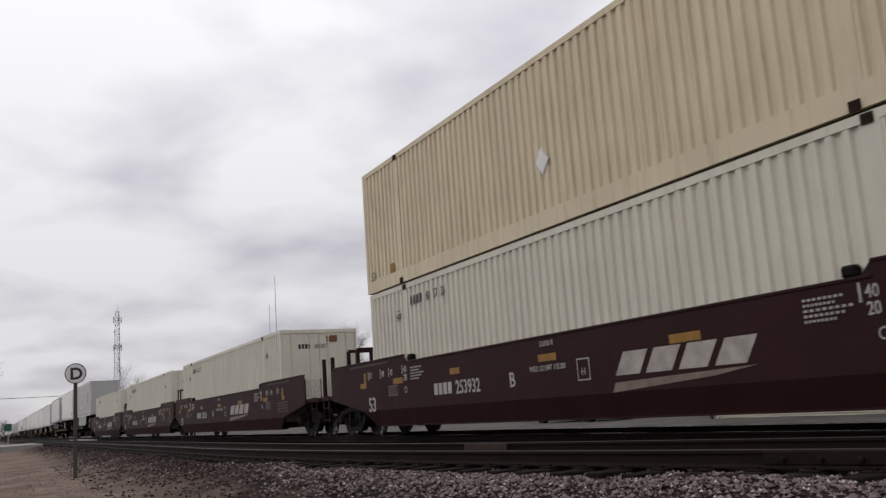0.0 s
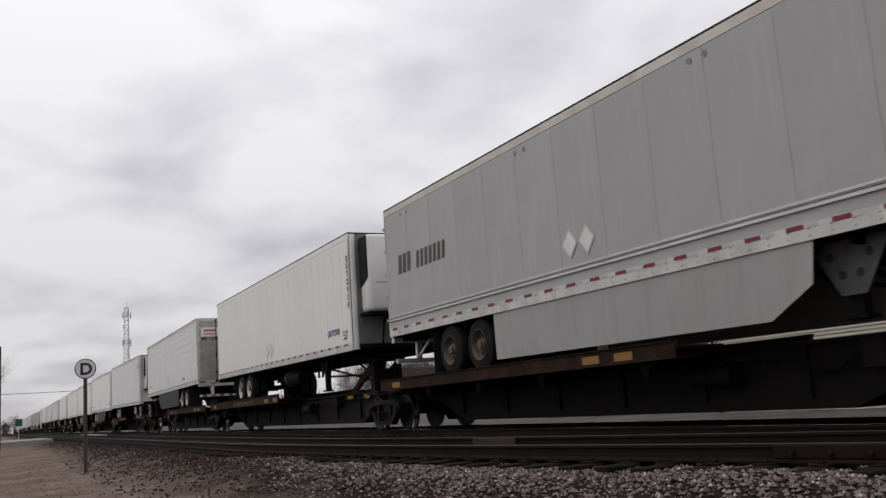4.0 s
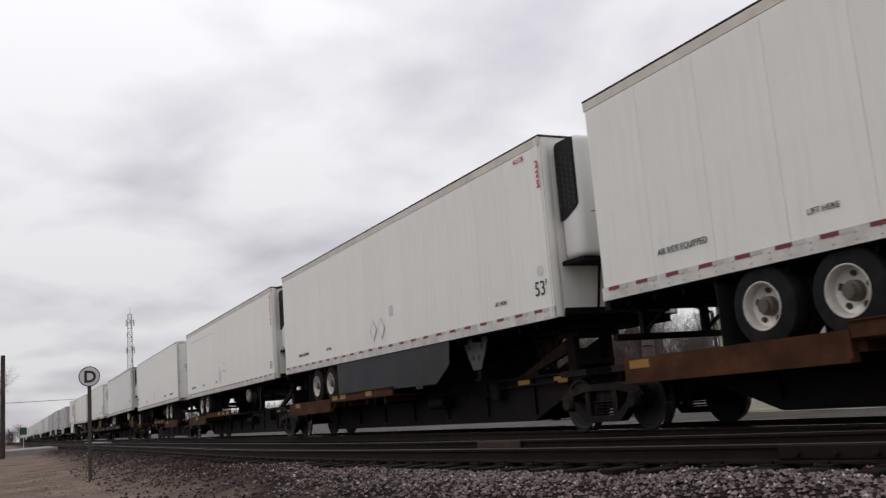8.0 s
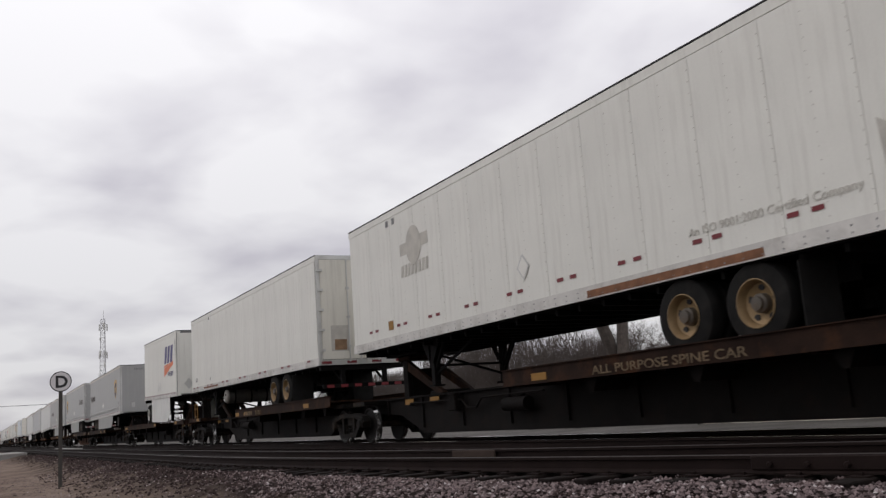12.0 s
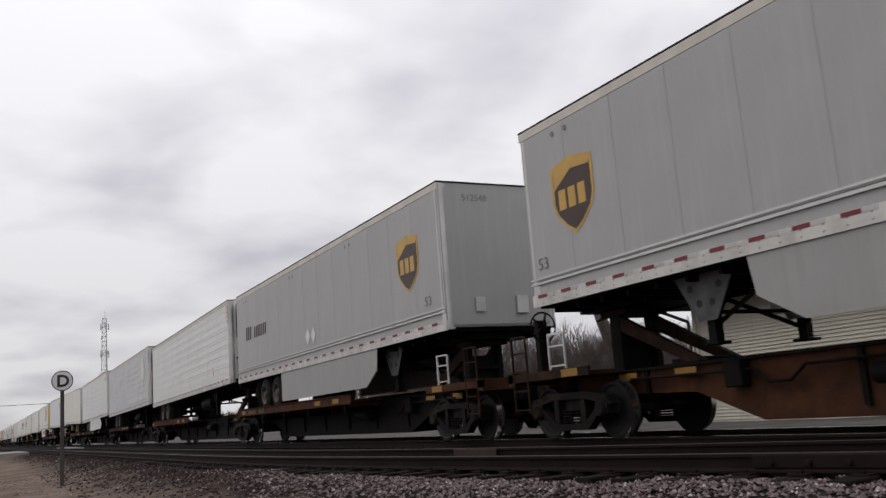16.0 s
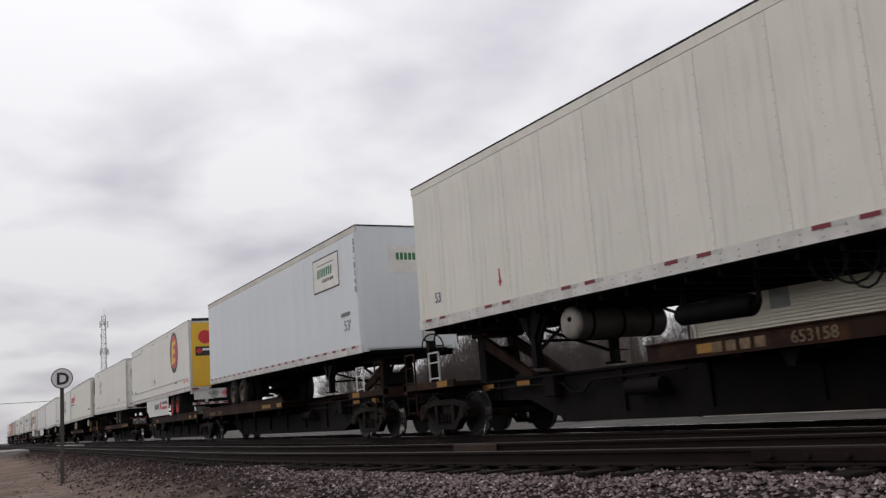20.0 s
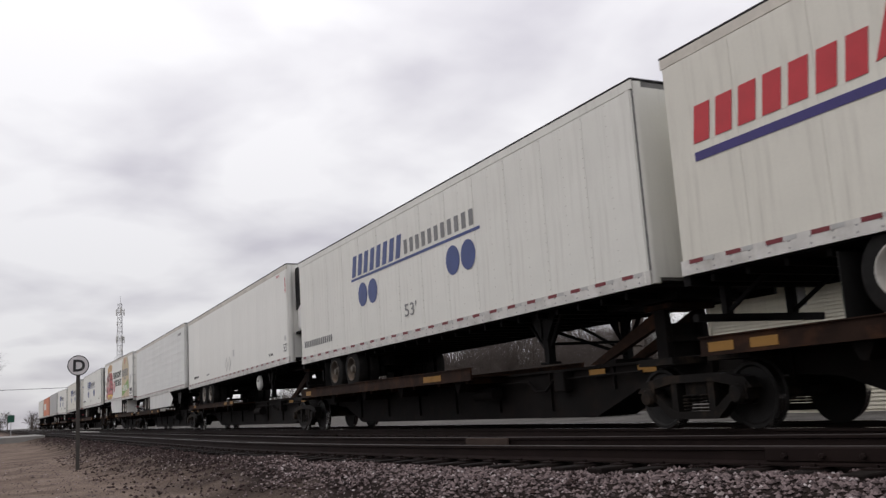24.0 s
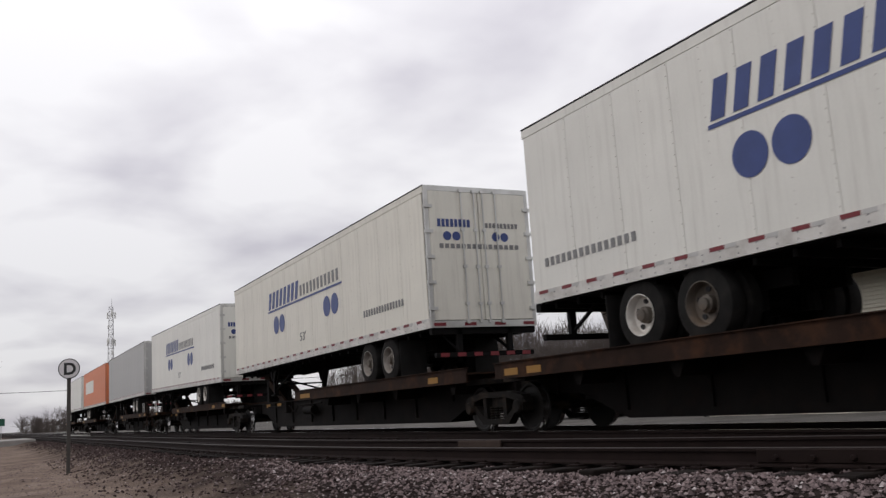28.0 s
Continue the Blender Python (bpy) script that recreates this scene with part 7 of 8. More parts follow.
    for cy, cz, r in ((-0.62, 2.2, 0.3), (-0.9, 1.6, 0.12), (0.35, 1.6, 0.12)):
        bm = bmesh.new()
        lathe(bm, [(r, 0.066), (r, 0.068)], 20, "x", (L, cy, cz))
        part("emblem_disc", bm, DECAL_RED, root)
    lettering("CAUTION", 0.1, DECAL_WHITE, root, on_end(L + 0.066, 0.55, 0.84), "lettering")
    boxes("door_header", DARK_SEAM, root, (L + 0.05, L + 0.066, -1.18, 1.18, H - 0.14, H - 0.02))
    bars_at = bmesh.new()
    tube(bars_at, (L + 0.09, -0.35, 0.52), (L + 0.09, 0.75, 0.52), 0.016, 0.016, 6)
    part("pull_bar", bars_at, YELLOW_DOOR, root)
    guard = boxes("guard_panel", RAIL_GRIMY, root, (L - 0.02, L + 0.02, -1.15, 1.15, -0.5, -0.02))
    for cy, mat in ((-0.3, DECAL_GREY), (0.28, DECAL_RED)):
        for q, z, m in ((0.25, 0.0, mat), (0.19, 0.004, DECAL_PALE), (0.16, 0.008, mat)):
            bm = bmesh.new()
            vs = [bm.verts.new((L + 0.024 + z, a, b)) for a, b in ((cy - q, -0.26), (cy, -0.26 - q * 0.92), (cy + q, -0.26), (cy, -0.26 + q * 0.92))]
            bm.faces.new(vs)
            part("placard", bm, m, guard)
    # cream reefer
    bars(0.5, 3.3, 1.62, 2.12, 7, DECAL_RED, v["CLIP"], 0.08, 0.72)
    bars(0.5, 3.4, 1.38, 1.50, 1, DECAL_NAVY, v["CLIP"], 0.0, 1.0)
    decal([(3.3, 1.7), (3.9, 1.8), (3.6, 2.5)], DECAL_RED, v["CLIP"], "emblem")
    placard(v["CLIP"], 7.3, 0.8, 0.24)
    bars(14.3, 16.0, 0.5, 0.66, 10, DECAL_GREY, v["CLIP"], 0, 0.6, "number_bars")
    # blue block-name vans
    alliance_side("AL1", 4.45, 11.3, 1.72)
    two_discs("AL1", 5.14, 1.28, 0.30)
    two_discs("AL1", 10.1, 1.28, 0.30)
    fitted("53'", 7.6, 8.25, 0.42, 0.28, DECAL_GREY, v["AL1"])
    bars(0.35, 2.8, 0.34, 0.52, 15, DECAL_GREY, v["AL1"], 0, 0.62)
    alliance_side("AL2", 4.62, 11.4, 1.68)
    two_discs("AL2", 5.2, 1.16, 0.29)
    two_discs("AL2", 10.2, 1.16, 0.30)
    fitted("53'", 7.6, 8.15, 0.36, 0.24, DECAL_GREY, v["AL2"])
    bars(0.6, 3.0, 0.52, 0.66, 15, DECAL_GREY, v["AL2"], 0, 0.62)
    fitted("553164", 14.2, 15.0, 0.46, 0.15, DECAL_GREY, v["AL2"])
    down_text("AL2", "553164", 2.65, 1.65, DECAL_GREY, 0.12)
    root, L, H = VANS["AL2"]
    boxes("unit_cover", GRILLE, root, (L + 0.02, L + 0.66, -1.04, 1.04, 1.78, H - 0.1), bevel=0.05)
    decal(rect(15.3, 15.5, 0.55, 0.78), CAR_YELLOW, v["AL2"], "yellow_patch")
    for k in ("AL3", "AL4"):
        alliance_side(k, 4.4, 11.1, 1.62)
        two_discs(k, 5.2, 1.14, 0.28)
        two_discs(k, 9.9, 1.14, 0.28)
        fitted("53'", 7.5, 8.05, 0.42, 0.24, DECAL_GREY, v[k])
        bars(12.5, 14.9, 0.52, 0.68, 15, DECAL_GREY, v[k], 0, 0.62)
        L = VANS[k][1]
        end_bars(L + 0.064, -1.02, -0.2, 2.05, 2.22, 8, DECAL_BLUE, v[k])
        end_bars(L + 0.064, 0.15, 1.0, 2.05, 2.16, 9, DECAL_GREY, v[k])
        end_bars(L + 0.064, -1.0, 1.0, 1.58, 1.68, 15, DECAL_GREY, v[k])
        bm = bmesh.new()
        for cy in (-0.8, -0.58, 0.4, 0.62):
            lathe(bm, [(0.1, 0.064), (0.1, 0.066)], 16, "x", (L, cy, 1.85))
        part("disc", bm, DECAL_BLUE, v[k])
    decal(rect(2.0, 8.0, 1.2, 2.2), DECAL_PALE, v["O1"], "pale_patch")
    # van with the sandwich picture
    sandwich()


def soft(pts, times=2):
    """Rounds an outline by cutting its corners."""
    for _ in range(times):
        out = []
        for (x0, z0), (x1, z1) in zip(pts, pts[1:] + pts[:1]):
            out += [(x0 * 0.75 + x1 * 0.25, z0 * 0.75 + z1 * 0.25), (x0 * 0.25 + x1 * 0.75, z0 * 0.25 + z1 * 0.75)]
        pts = out
    return pts


def sandwich():
    root, L, H = VANS["GR"]
    before = set(root.children)
    bun = material("bun_crust", (0.60, 0.38, 0.19), 0.6, 0, 0.45, 4, 12)
    crumb = material("bun_crumb", (0.75, 0.60, 0.38), 0.6, 0, 0.15, 5)
    mats = [material("cured_meat", (0.50, 0.13, 0.14), 0.6, 0, 0.32, 4.5, 14), material("pink_meat", (0.60, 0.25, 0.25), 0.6, 0, 0.32, 4.5, 14), material("dark_meat", (0.10, 0.04, 0.045), 0.6, 0, 0.5, 6, 14), material("meat_edge", (0.50, 0.36, 0.33), 0.6, 0, 0.5, 5, 14)]
    mustard = material("mustard", (0.78, 0.52, 0.05), 0.5, 0, 0.15, 5)
    tan = material("kraft_label", (0.60, 0.50, 0.34), 0.6, 0, 0.18, 1.5)
    tomato = material("tomato_slice", (0.46, 0.05, 0.045), 0.5, 0, 0.35, 5)
    white = material("soft_crumb", (0.70, 0.64, 0.52), 0.6, 0, 0.12, 6)
    tongue = material("tongue_pink", (0.56, 0.27, 0.28), 0.5, 0, 0.15, 4)
    n = [0]

    def fold(pts, mat, edge=None, name="meat_slice"):
        """One rounded slice of the picture, with a pale rim along its lower side where given."""
        n[0] += 1
        y = -1.3168 - 0.0004 * n[0]
        if edge:
            cz = sum(z for x, z in pts) / len(pts)
            decal(soft([(x, z - 0.045) for x, z in pts]), edge, root, "meat_rim", y)
            pts = [(x, z + (0.0 if z > cz else 0.015)) for x, z in pts]
        decal(soft(pts), mat, root, name, y - 0.0002)

    fold([(2.14, 1.9), (2.4, 2.23), (3.5, 2.34), (4.5, 2.36), (5.25, 2.27), (5.22, 2.02), (4.4, 2.1), (3.5, 2.0), (2.7, 1.9)], white, None, "bun_crumb")
    fold([(2.25, 2.15), (2.6, 2.64), (3.67, 2.80), (4.8, 2.79), (5.2, 2.7), (5.32, 2.45), (5.2, 2.25), (4.4, 2.29), (3.5, 2.27), (2.6, 2.14)], bun, None, "bun")
    fold([(2.3, 0.40), (4.4, 0.42), (5.45, 0.42), (5.38, 0.17), (4.0, 0.16), (2.4, 0.17)], bun, None, "bun")
    fold([(1.9, 1.87), (2.75, 2.15), (3.05, 1.98), (2.6, 1.6), (1.95, 1.5)], tomato, mats[2], "tomato_slice")
    fold([(3.6, 2.05), (4.54, 2.2), (5.42, 2.06), (5.66, 1.46), (4.85, 1.5), (4.3, 1.6), (3.7, 1.8)], tomato, mats[2], "tomato_slice")
    fold([(4.2, 1.68), (5.55, 1.62), (5.6, 1.48), (4.3, 1.55)], mats[2])
    fold([(2.72, 1.74), (3.45, 2.32), (3.72, 2.07), (3.3, 1.55), (2.6, 1.35), (2.4, 1.56)], mats[2], mats[3])
    fold([(4.3, 1.62), (5.1, 1.58), (5.86, 1.44), (5.82, 1.2), (4.5, 1.3)], mats[1], mats[2])
    fold([(1.5, 1.60), (2.56, 1.56), (3.45, 1.62), (3.1, 1.05), (2.2, 1.02), (1.55, 1.12)], mats[3], mats[1])
    fold([(3.3, 1.61), (3.95, 1.86), (4.3, 1.5), (4.7, 1.1), (4.0, 1.08), (3.25, 1.08)], mats[1], mats[3])
    fold([(3.75, 1.72), (3.95, 1.74), (4.4, 1.22), (4.15, 1.2)], mats[2])
    fold([(4.36, 1.37), (5.2, 1.34), (6.05, 1.25), (6.14, 0.80), (5.4, 0.80), (4.8, 0.9)], mats[0], mats[3])
    fold([(1.55, 1.10), (2.4, 1.14), (3.32, 1.12), (4.9, 1.0), (4.85, 0.66), (2.34, 0.80), (1.6, 0.82)], mats[1], mats[0])
    fold([(2.8, 0.78), (4.0, 0.84), (4.9, 0.86), (6.02, 0.79), (5.92, 0.38), (4.4, 0.44), (3.0, 0.46)], mats[0], mats[1])
    fold([(2.1, 0.86), (2.6, 0.9), (2.75, 0.72), (2.4, 0.6), (2.1, 0.68)], mats[2], mats[3])
    fold([(1.55, 0.72), (2.4, 0.66), (3.2, 0.70), (2.9, 0.46), (2.15, 0.15), (1.65, 0.32)], mats[1], mats[3])
    fold([(2.45, 0.52), (3.4, 0.5), (4.42, 0.56), (4.28, 0.38), (3.22, 0.38), (2.5, 0.39)], mustard, None, "mustard")
    fold([(4.4, 0.52), (5.86, 0.46), (5.82, 0.34), (4.5, 0.40)], mustard, None, "mustard")
    flesh = material("tomato_flesh", (0.52, 0.13, 0.06), 0.5, 0, 0.3, 6)
    rind = material("browned_meat_edge", (0.22, 0.15, 0.14), 0.6, 0, 0.4, 6)
    fold([(3.82, 1.79), (4.36, 1.62), (5.09, 1.56), (4.98, 1.72), (4.36, 1.7)], mats[2], None)
    fold([(3.82, 1.94), (4.48, 1.72), (4.36, 2.01), (3.97, 2.05)], flesh, None)
    fold([(3.74, 1.65), (4.67, 1.56), (5.64, 1.44), (5.57, 1.27), (4.67, 1.33), (3.9, 1.48)], mats[0], None)
    fold([(4.32, 1.41), (5.06, 1.3), (5.4, 1.19), (4.67, 1.26)], mats[2], None)
    fold([(4.05, 1.42), (5.06, 1.19), (5.94, 1.27), (6.14, 0.86), (5.29, 0.9), (4.59, 0.99), (4.21, 1.24)], mats[0], mats[2])
    fold([(5.81, 1.23), (5.97, 1.26), (6.14, 0.84), (5.95, 0.85)], rind, None)
    fold([(4.67, 1.16), (5.44, 1.12), (5.83, 1.15), (5.83, 1.04), (5.13, 1.02)], mats[1], None)
    fold([(4.36, 1.05), (4.75, 0.93), (5.44, 0.86), (4.98, 0.83), (4.21, 0.9)], mats[2], None)
    fold([(2.97, 0.91), (3.51, 1.05), (4.24, 1.09), (4.24, 0.99), (3.51, 0.9)], mats[0], None)
    fold([(3.12, 0.84), (3.66, 0.9), (4.36, 0.93), (4.36, 0.88), (3.66, 0.83)], mats[2], None)
    fold([(2.7, 0.71), (3.51, 0.75), (4.67, 0.79), (5.98, 0.83), (5.94, 0.51), (4.67, 0.58), (3.36, 0.6), (2.97, 0.59)], mats[1], mats[0])
    fold([(5.61, 0.81), (6.0, 0.83), (5.97, 0.47), (5.66, 0.53)], rind, None)
    fold([(1.95, 1.2), (2.66, 1.24), (3.12, 1.59), (3.47, 1.76), (3.55, 1.63), (3.37, 1.32), (2.89, 1.06), (2.35, 1.04)], mats[3], mats[0])
    fold([(3.01, 1.57), (3.45, 1.73), (3.36, 1.45), (3.14, 1.48)], mats[2], None)
    fold([(3.65, 1.63), (4.38, 1.13), (4.24, 1.12), (3.73, 1.41)], mats[3], mats[2])
    fold([(2.16, 1.47), (2.27, 1.75), (2.58, 1.7), (2.66, 1.52), (2.35, 1.38)], mats[3], None)
    fold([(2.33, 1.72), (2.43, 1.99), (2.8, 2.04), (2.75, 1.77), (2.58, 1.66)], mats[2], None)
    fold([(2.78, 1.92), (2.93, 2.27), (3.18, 2.11), (3.09, 1.74), (2.86, 1.6)], mats[3], mats[2])
    fold([(1.58, 0.97), (1.96, 1.23), (2.74, 1.09), (2.58, 0.94), (1.96, 1.01), (1.77, 0.81)], mats[1], mats[2])
    fold([(2.02, 0.99), (2.27, 1.09), (2.62, 0.88), (2.44, 0.75), (2.09, 0.83)], rind, None)
    fold([(1.65, 0.48), (1.96, 0.67), (2.58, 0.68), (2.35, 0.51), (1.96, 0.24)], mats[1], mats[2])
    dark_text = material("dark_green_lettering", (0.045, 0.055, 0.045), 0.5, 0, 0.1, 4)
    fitted("PLEASE DON'T", 6.05, 10.52, 1.64, 0.42, dark_text, root, bold=0.022)
    fitted("THE TRUCK", 7.15, 10.74, 1.05, 0.42, dark_text, root, bold=0.022)
    decal(soft([(6.18, 1.45), (7.16, 1.45), (7.18, 0.88), (7.06, 0.68), (6.66, 0.55), (6.28, 0.66), (6.16, 0.95)]), DECAL_PALE, root, "tongue_edge", -1.3165)
    decal(soft([(6.24, 1.41), (7.08, 1.41), (7.11, 0.89), (7.01, 0.72), (6.66, 0.61), (6.33, 0.70), (6.23, 0.98)]), tongue, root, "tongue", -1.319)
    decal([(6.62, 1.30), (6.72, 1.30), (6.68, 0.72), (6.65, 0.72)], mats[1], root, "tongue_groove", -1.3205)
    decal([(6.12, 1.60), (6.4, 1.45), (6.78, 1.41), (7.05, 1.47), (7.2, 1.60), (7.08, 1.41), (6.77, 1.34), (6.38, 1.38)], DECAL_BLACK, root, "mouth_line", -1.322)
    decal([(10.95, 0.1), (14.75, 0.1), (14.5, 2.3), (13.9, 2.84), (11.8, 2.84), (11.1, 2.3)], tan, root, "label_tag", -1.3165, "kraft paper label picture")
    bars(11.15, 14.35, 1.55, 2.05, 10, DECAL_GREY, root, 0.03, 0.72, y=-1.319)
    bars(12.0, 13.4, 1.33, 1.50, 4, DECAL_GREY, root, 0.0, 0.6, y=-1.319)
    decal([(11.22, 0.22), (14.53, 0.71), (14.41, 1.30), (11.17, 0.77)], DECAL_GREEN, root, "green_banner", -1.319)
    bars(11.6, 14.0, 0.58, 0.95, 8, DECAL_PALE, root, 0.05, 0.62, y=-1.322)
    decal([(12.2, 2.45), (12.5, 2.8), (13.0, 2.8), (13.3, 2.55), (13.2, 2.5), (12.95, 2.7), (12.55, 2.7), (12.35, 2.42)], material("twine_loop", (0.55, 0.36, 0.24), 0.6, 0, 0.2, 6), root, "twine_loop", -1.319)
    decal([(12.45, 2.4), (12.9, 2.62), (12.6, 2.7)], DECAL_RED, root, "ribbon", -1.3195)
    decal([(11.15, 1.6), (11.2, 1.6), (11.45, 2.75), (11.4, 2.75)], DECAL_GREY, root, "tag_edge", -1.319)
    decal([(13.75, 2.8), (13.85, 2.8), (14.4, 2.35), (14.4, 2.25)], DECAL_GREY, root, "tag_edge", -1.319)
    decal([(14.8, 0.45), (15.1, 1.6), (15.6, 1.50), (16.0, 1.70), (15.7, 1.2), (15.3, 0.9)], ALU, root, "peel_picture", -1.3165)
    for k in range(4):
        decal(rect(15.02 + k * 0.27, 15.24 + k * 0.27, 0.46, 0.68), DECAL_BLACK, root, "icon_square", -1.319)
    bars(14.95, 16.0, 0.28, 0.38, 16, DECAL_GREY, root, 0, 0.62, y=-1.319)
    lettering("LIVE\nLOCAL\nNATURALLY", 0.24, DECAL_GREY, root, on_side(0.2, 1.28, -1.318), "lettering", 0.001, 0.75, 0.85)
    decal([(0.75, 1.40), (0.95, 1.35), (1.1, 1.5), (1.08, 1.75), (1.0, 1.62), (0.85, 1.6), (0.7, 1.72)], DECAL_GREY, root, "bird_mark", -1.318)
    for ob in set(root.children) - before:
        ob.matrix_basis = pose(0.1, 0, 0) @ ob.matrix_basis
    end = material("door_picture", (0.60, 0.50, 0.34), 0.6, 0, 0.18, 1.5)
    boxes("label_tag", end, root, (L + 0.062, L + 0.064, -1.0, -0.2, 1.75, 2.7))
    boxes("green_banner", DECAL_GREEN, root, (L + 0.065, L + 0.067, -0.95, -0.25, 1.85, 2.05))
    end_bars(L + 0.065, -0.95, -0.25, 2.15, 2.4, 8, DECAL_GREY, root)
    end_bars(L + 0.065, -0.95, -0.3, 0.6, 0.72, 9, DECAL_GREY, root)


plain = {key: set(van[0].children) for key, van in VANS.items()}
dress()
for key, (dx, dz) in NUDGE.items():
    root, L, H = VANS[key]
    for ob in root.children:
        if ob not in plain[key]:
            x = ob.matrix_basis.translation.x or sum(v.co.x for v in ob.data.vertices) / len(ob.data.vertices)
            ob.matrix_basis = pose(dx if x < L - 0.7 else 0, 0, dz) @ ob.matrix_basis

# ---- beside the line ----
SIDING = material("cream_lap_siding", (0.60, 0.565, 0.465), 0.6, 0, 0.06, 1.5, 30, 0.06, GRIME, 0.2, True, 0.06)
SHINGLE = material("grey_shingle", (0.10, 0.09, 0.085), 0.9, 0, 0.25, 2.0, 20, 0.4)
BARK = material("grey_bark", (0.085, 0.07, 0.06), 0.95, 0, 0.25, 6, 40, 0.4)
TWIG = material("bare_twigs", (0.075, 0.06, 0.052), 0.9, 0, 0.2, 6)
FASCIA = material("dark_fascia", (0.05, 0.045, 0.04), 0.7)
VENT_GREY = material("grey_vent_paint", (0.24, 0.24, 0.23), 0.6, 0, 0.1, 3)
PANE = material("dim_window_glass", (0.03, 0.035, 0.04), 0.1, 0, 0.1, 2)
GALV = material("galvanised_steel", (0.42, 0.42, 0.43), 0.5, 0.5, 0.12, 4)
POLE_WOOD = material("creosoted_pole", (0.05, 0.04, 0.034), 0.9, 0, 0.25, 4, 40, 0.3)
CONCRETE = material("pale_road_surface", (0.26, 0.25, 0.235), 0.9, 0, 0.15, 0.7, 20, 0.2)


def post_sign():
    root = thing("post_sign", "round white sign with a black letter on a dark steel post", "sign")
    root.matrix_basis = pose(-24.0, 1.93, ground_z(-24.0, 1.93), 0, 0, 86)
    # its face looks along the line, towards the camera
    boxes("post", FASCIA, root, (-0.045, 0.045, -0.03, 0.03, -0.3, 2.36), bevel=0.01)
    rim = bmesh.new()
    lathe(rim, [(0.0, -0.055), (0.25, -0.055), (0.25, -0.03), (0.0, -0.03)], 36, "y", (0, 0, 2.52))
    d = part("disc", rim, DECAL_BLACK, root, "black disc rim")
    face = bmesh.new()
    lathe(face, [(0.0, -0.060), (0.228, -0.060), (0.228, -0.054), (0.0, -0.054)], 36, "y", (0, 0, 2.52))
    part("face", face, material("sign_white", (0.66, 0.64, 0.65), 0.5, 0, 0.08, 4), d, "greyed white sign face")
    lettering("D", 0.40, DECAL_BLACK, d, pose(-0.135, -0.062, 2.38, 90, 0, 0), "letter", 0.012)


post_sign()


def mast(name, label, x, y, z1, w0, w1, lattice):
    root = thing(name, label, "mast")
    root.matrix_basis = pose(x, y, -0.4)
    bm = bmesh.new()
    if lattice:
        legs = [(math.cos(a), math.sin(a)) for a in (0.3, 2.39, 4.49)]
        n = 26
        for k in range(n):
            za, zb = z1 * k / n, z1 * (k + 1) / n
            ra, rb = w0 + (w1 - w0) * k / n, w0 + (w1 - w0) * (k + 1) / n
            for i in range(3):
                p, q = legs[i], legs[(i + 1) % 3]
                tube(bm, (p[0] * ra, p[1] * ra, za), (p[0] * rb, p[1] * rb, zb), 0.09, 0.09, 4, False)
                tube(bm, (p[0] * ra, p[1] * ra, za), (q[0] * rb, q[1] * rb, zb), 0.05, 0.05, 4, False)
                tube(bm, (p[0] * rb, p[1] * rb, zb), (q[0] * rb, q[1] * rb, zb), 0.05, 0.05, 4, False)
        part("lattice", bm, GALV, root)
        bm = bmesh.new()
        tube(bm, (0, 0, z1), (0, 0, z1 + 2.6), 0.07, 0.04, 6)
        part("lightning_rod", bm, GALV, root)
        for k, (zz, side) in enumerate(((0.945, 1), (0.72, -1), (0.72, 1), (0.62, 1), (0.95, -1), (0.835, 1))):
            bm = bmesh.new()
            r = 1.0 if k < 4 else 0.6
            a = 2.2 * k
            lathe(bm, [(0.0, 0.25), (r * 0.6, 0.15), (r, -0.1), (r, -0.25), (0.0, -0.3)], 14, "y", (0.9 * math.cos(a), 0.9 * math.sin(a), z1 * zz))
            part("dish", bm, SKIRT_WHITE, root, "round microwave dish", True)
        for zz in (0.70, 0.93):
            for i in range(3):
                a = 2.1 * i
                bm = bmesh.new()
                box(bm, 1.3 * math.cos(a) - 0.18, 1.3 * math.cos(a) + 0.18, 1.3 * math.sin(a) - 0.18, 1.3 * math.sin(a) + 0.18, z1 * zz - 1.0, z1 * zz + 1.0)
                beam(bm, (0, 0, z1 * zz), (1.3 * math.cos(a), 1.3 * math.sin(a), z1 * zz), 0.1)
                part("antenna_panel", bm, SKIRT_WHITE, root)
    else:
        tube(bm, (0, 0, 0), (0, 0, z1), w0, w1, 6)
        part("pole", bm, GALV, root)
    return root


AZ = math.radians(83.05)
mast("radio_tower", "white lattice radio tower with dishes behind the train", -300 * math.sin(AZ), 300 * math.cos(AZ), 38.0, 1.5, 0.75, True)
mast("whip_mast", "thin steel whip antenna mast", -120 * math.sin(math.radians(73.6)), 120 * math.cos(math.radians(73.6)), 19.9, 0.09, 0.03, False)
mast("whip_mast", "shorter thin steel antenna mast", -120 * math.sin(math.radians(74.0)), 120 * math.cos(math.radians(74.0)), 16.0, 0.07, 0.03, False)


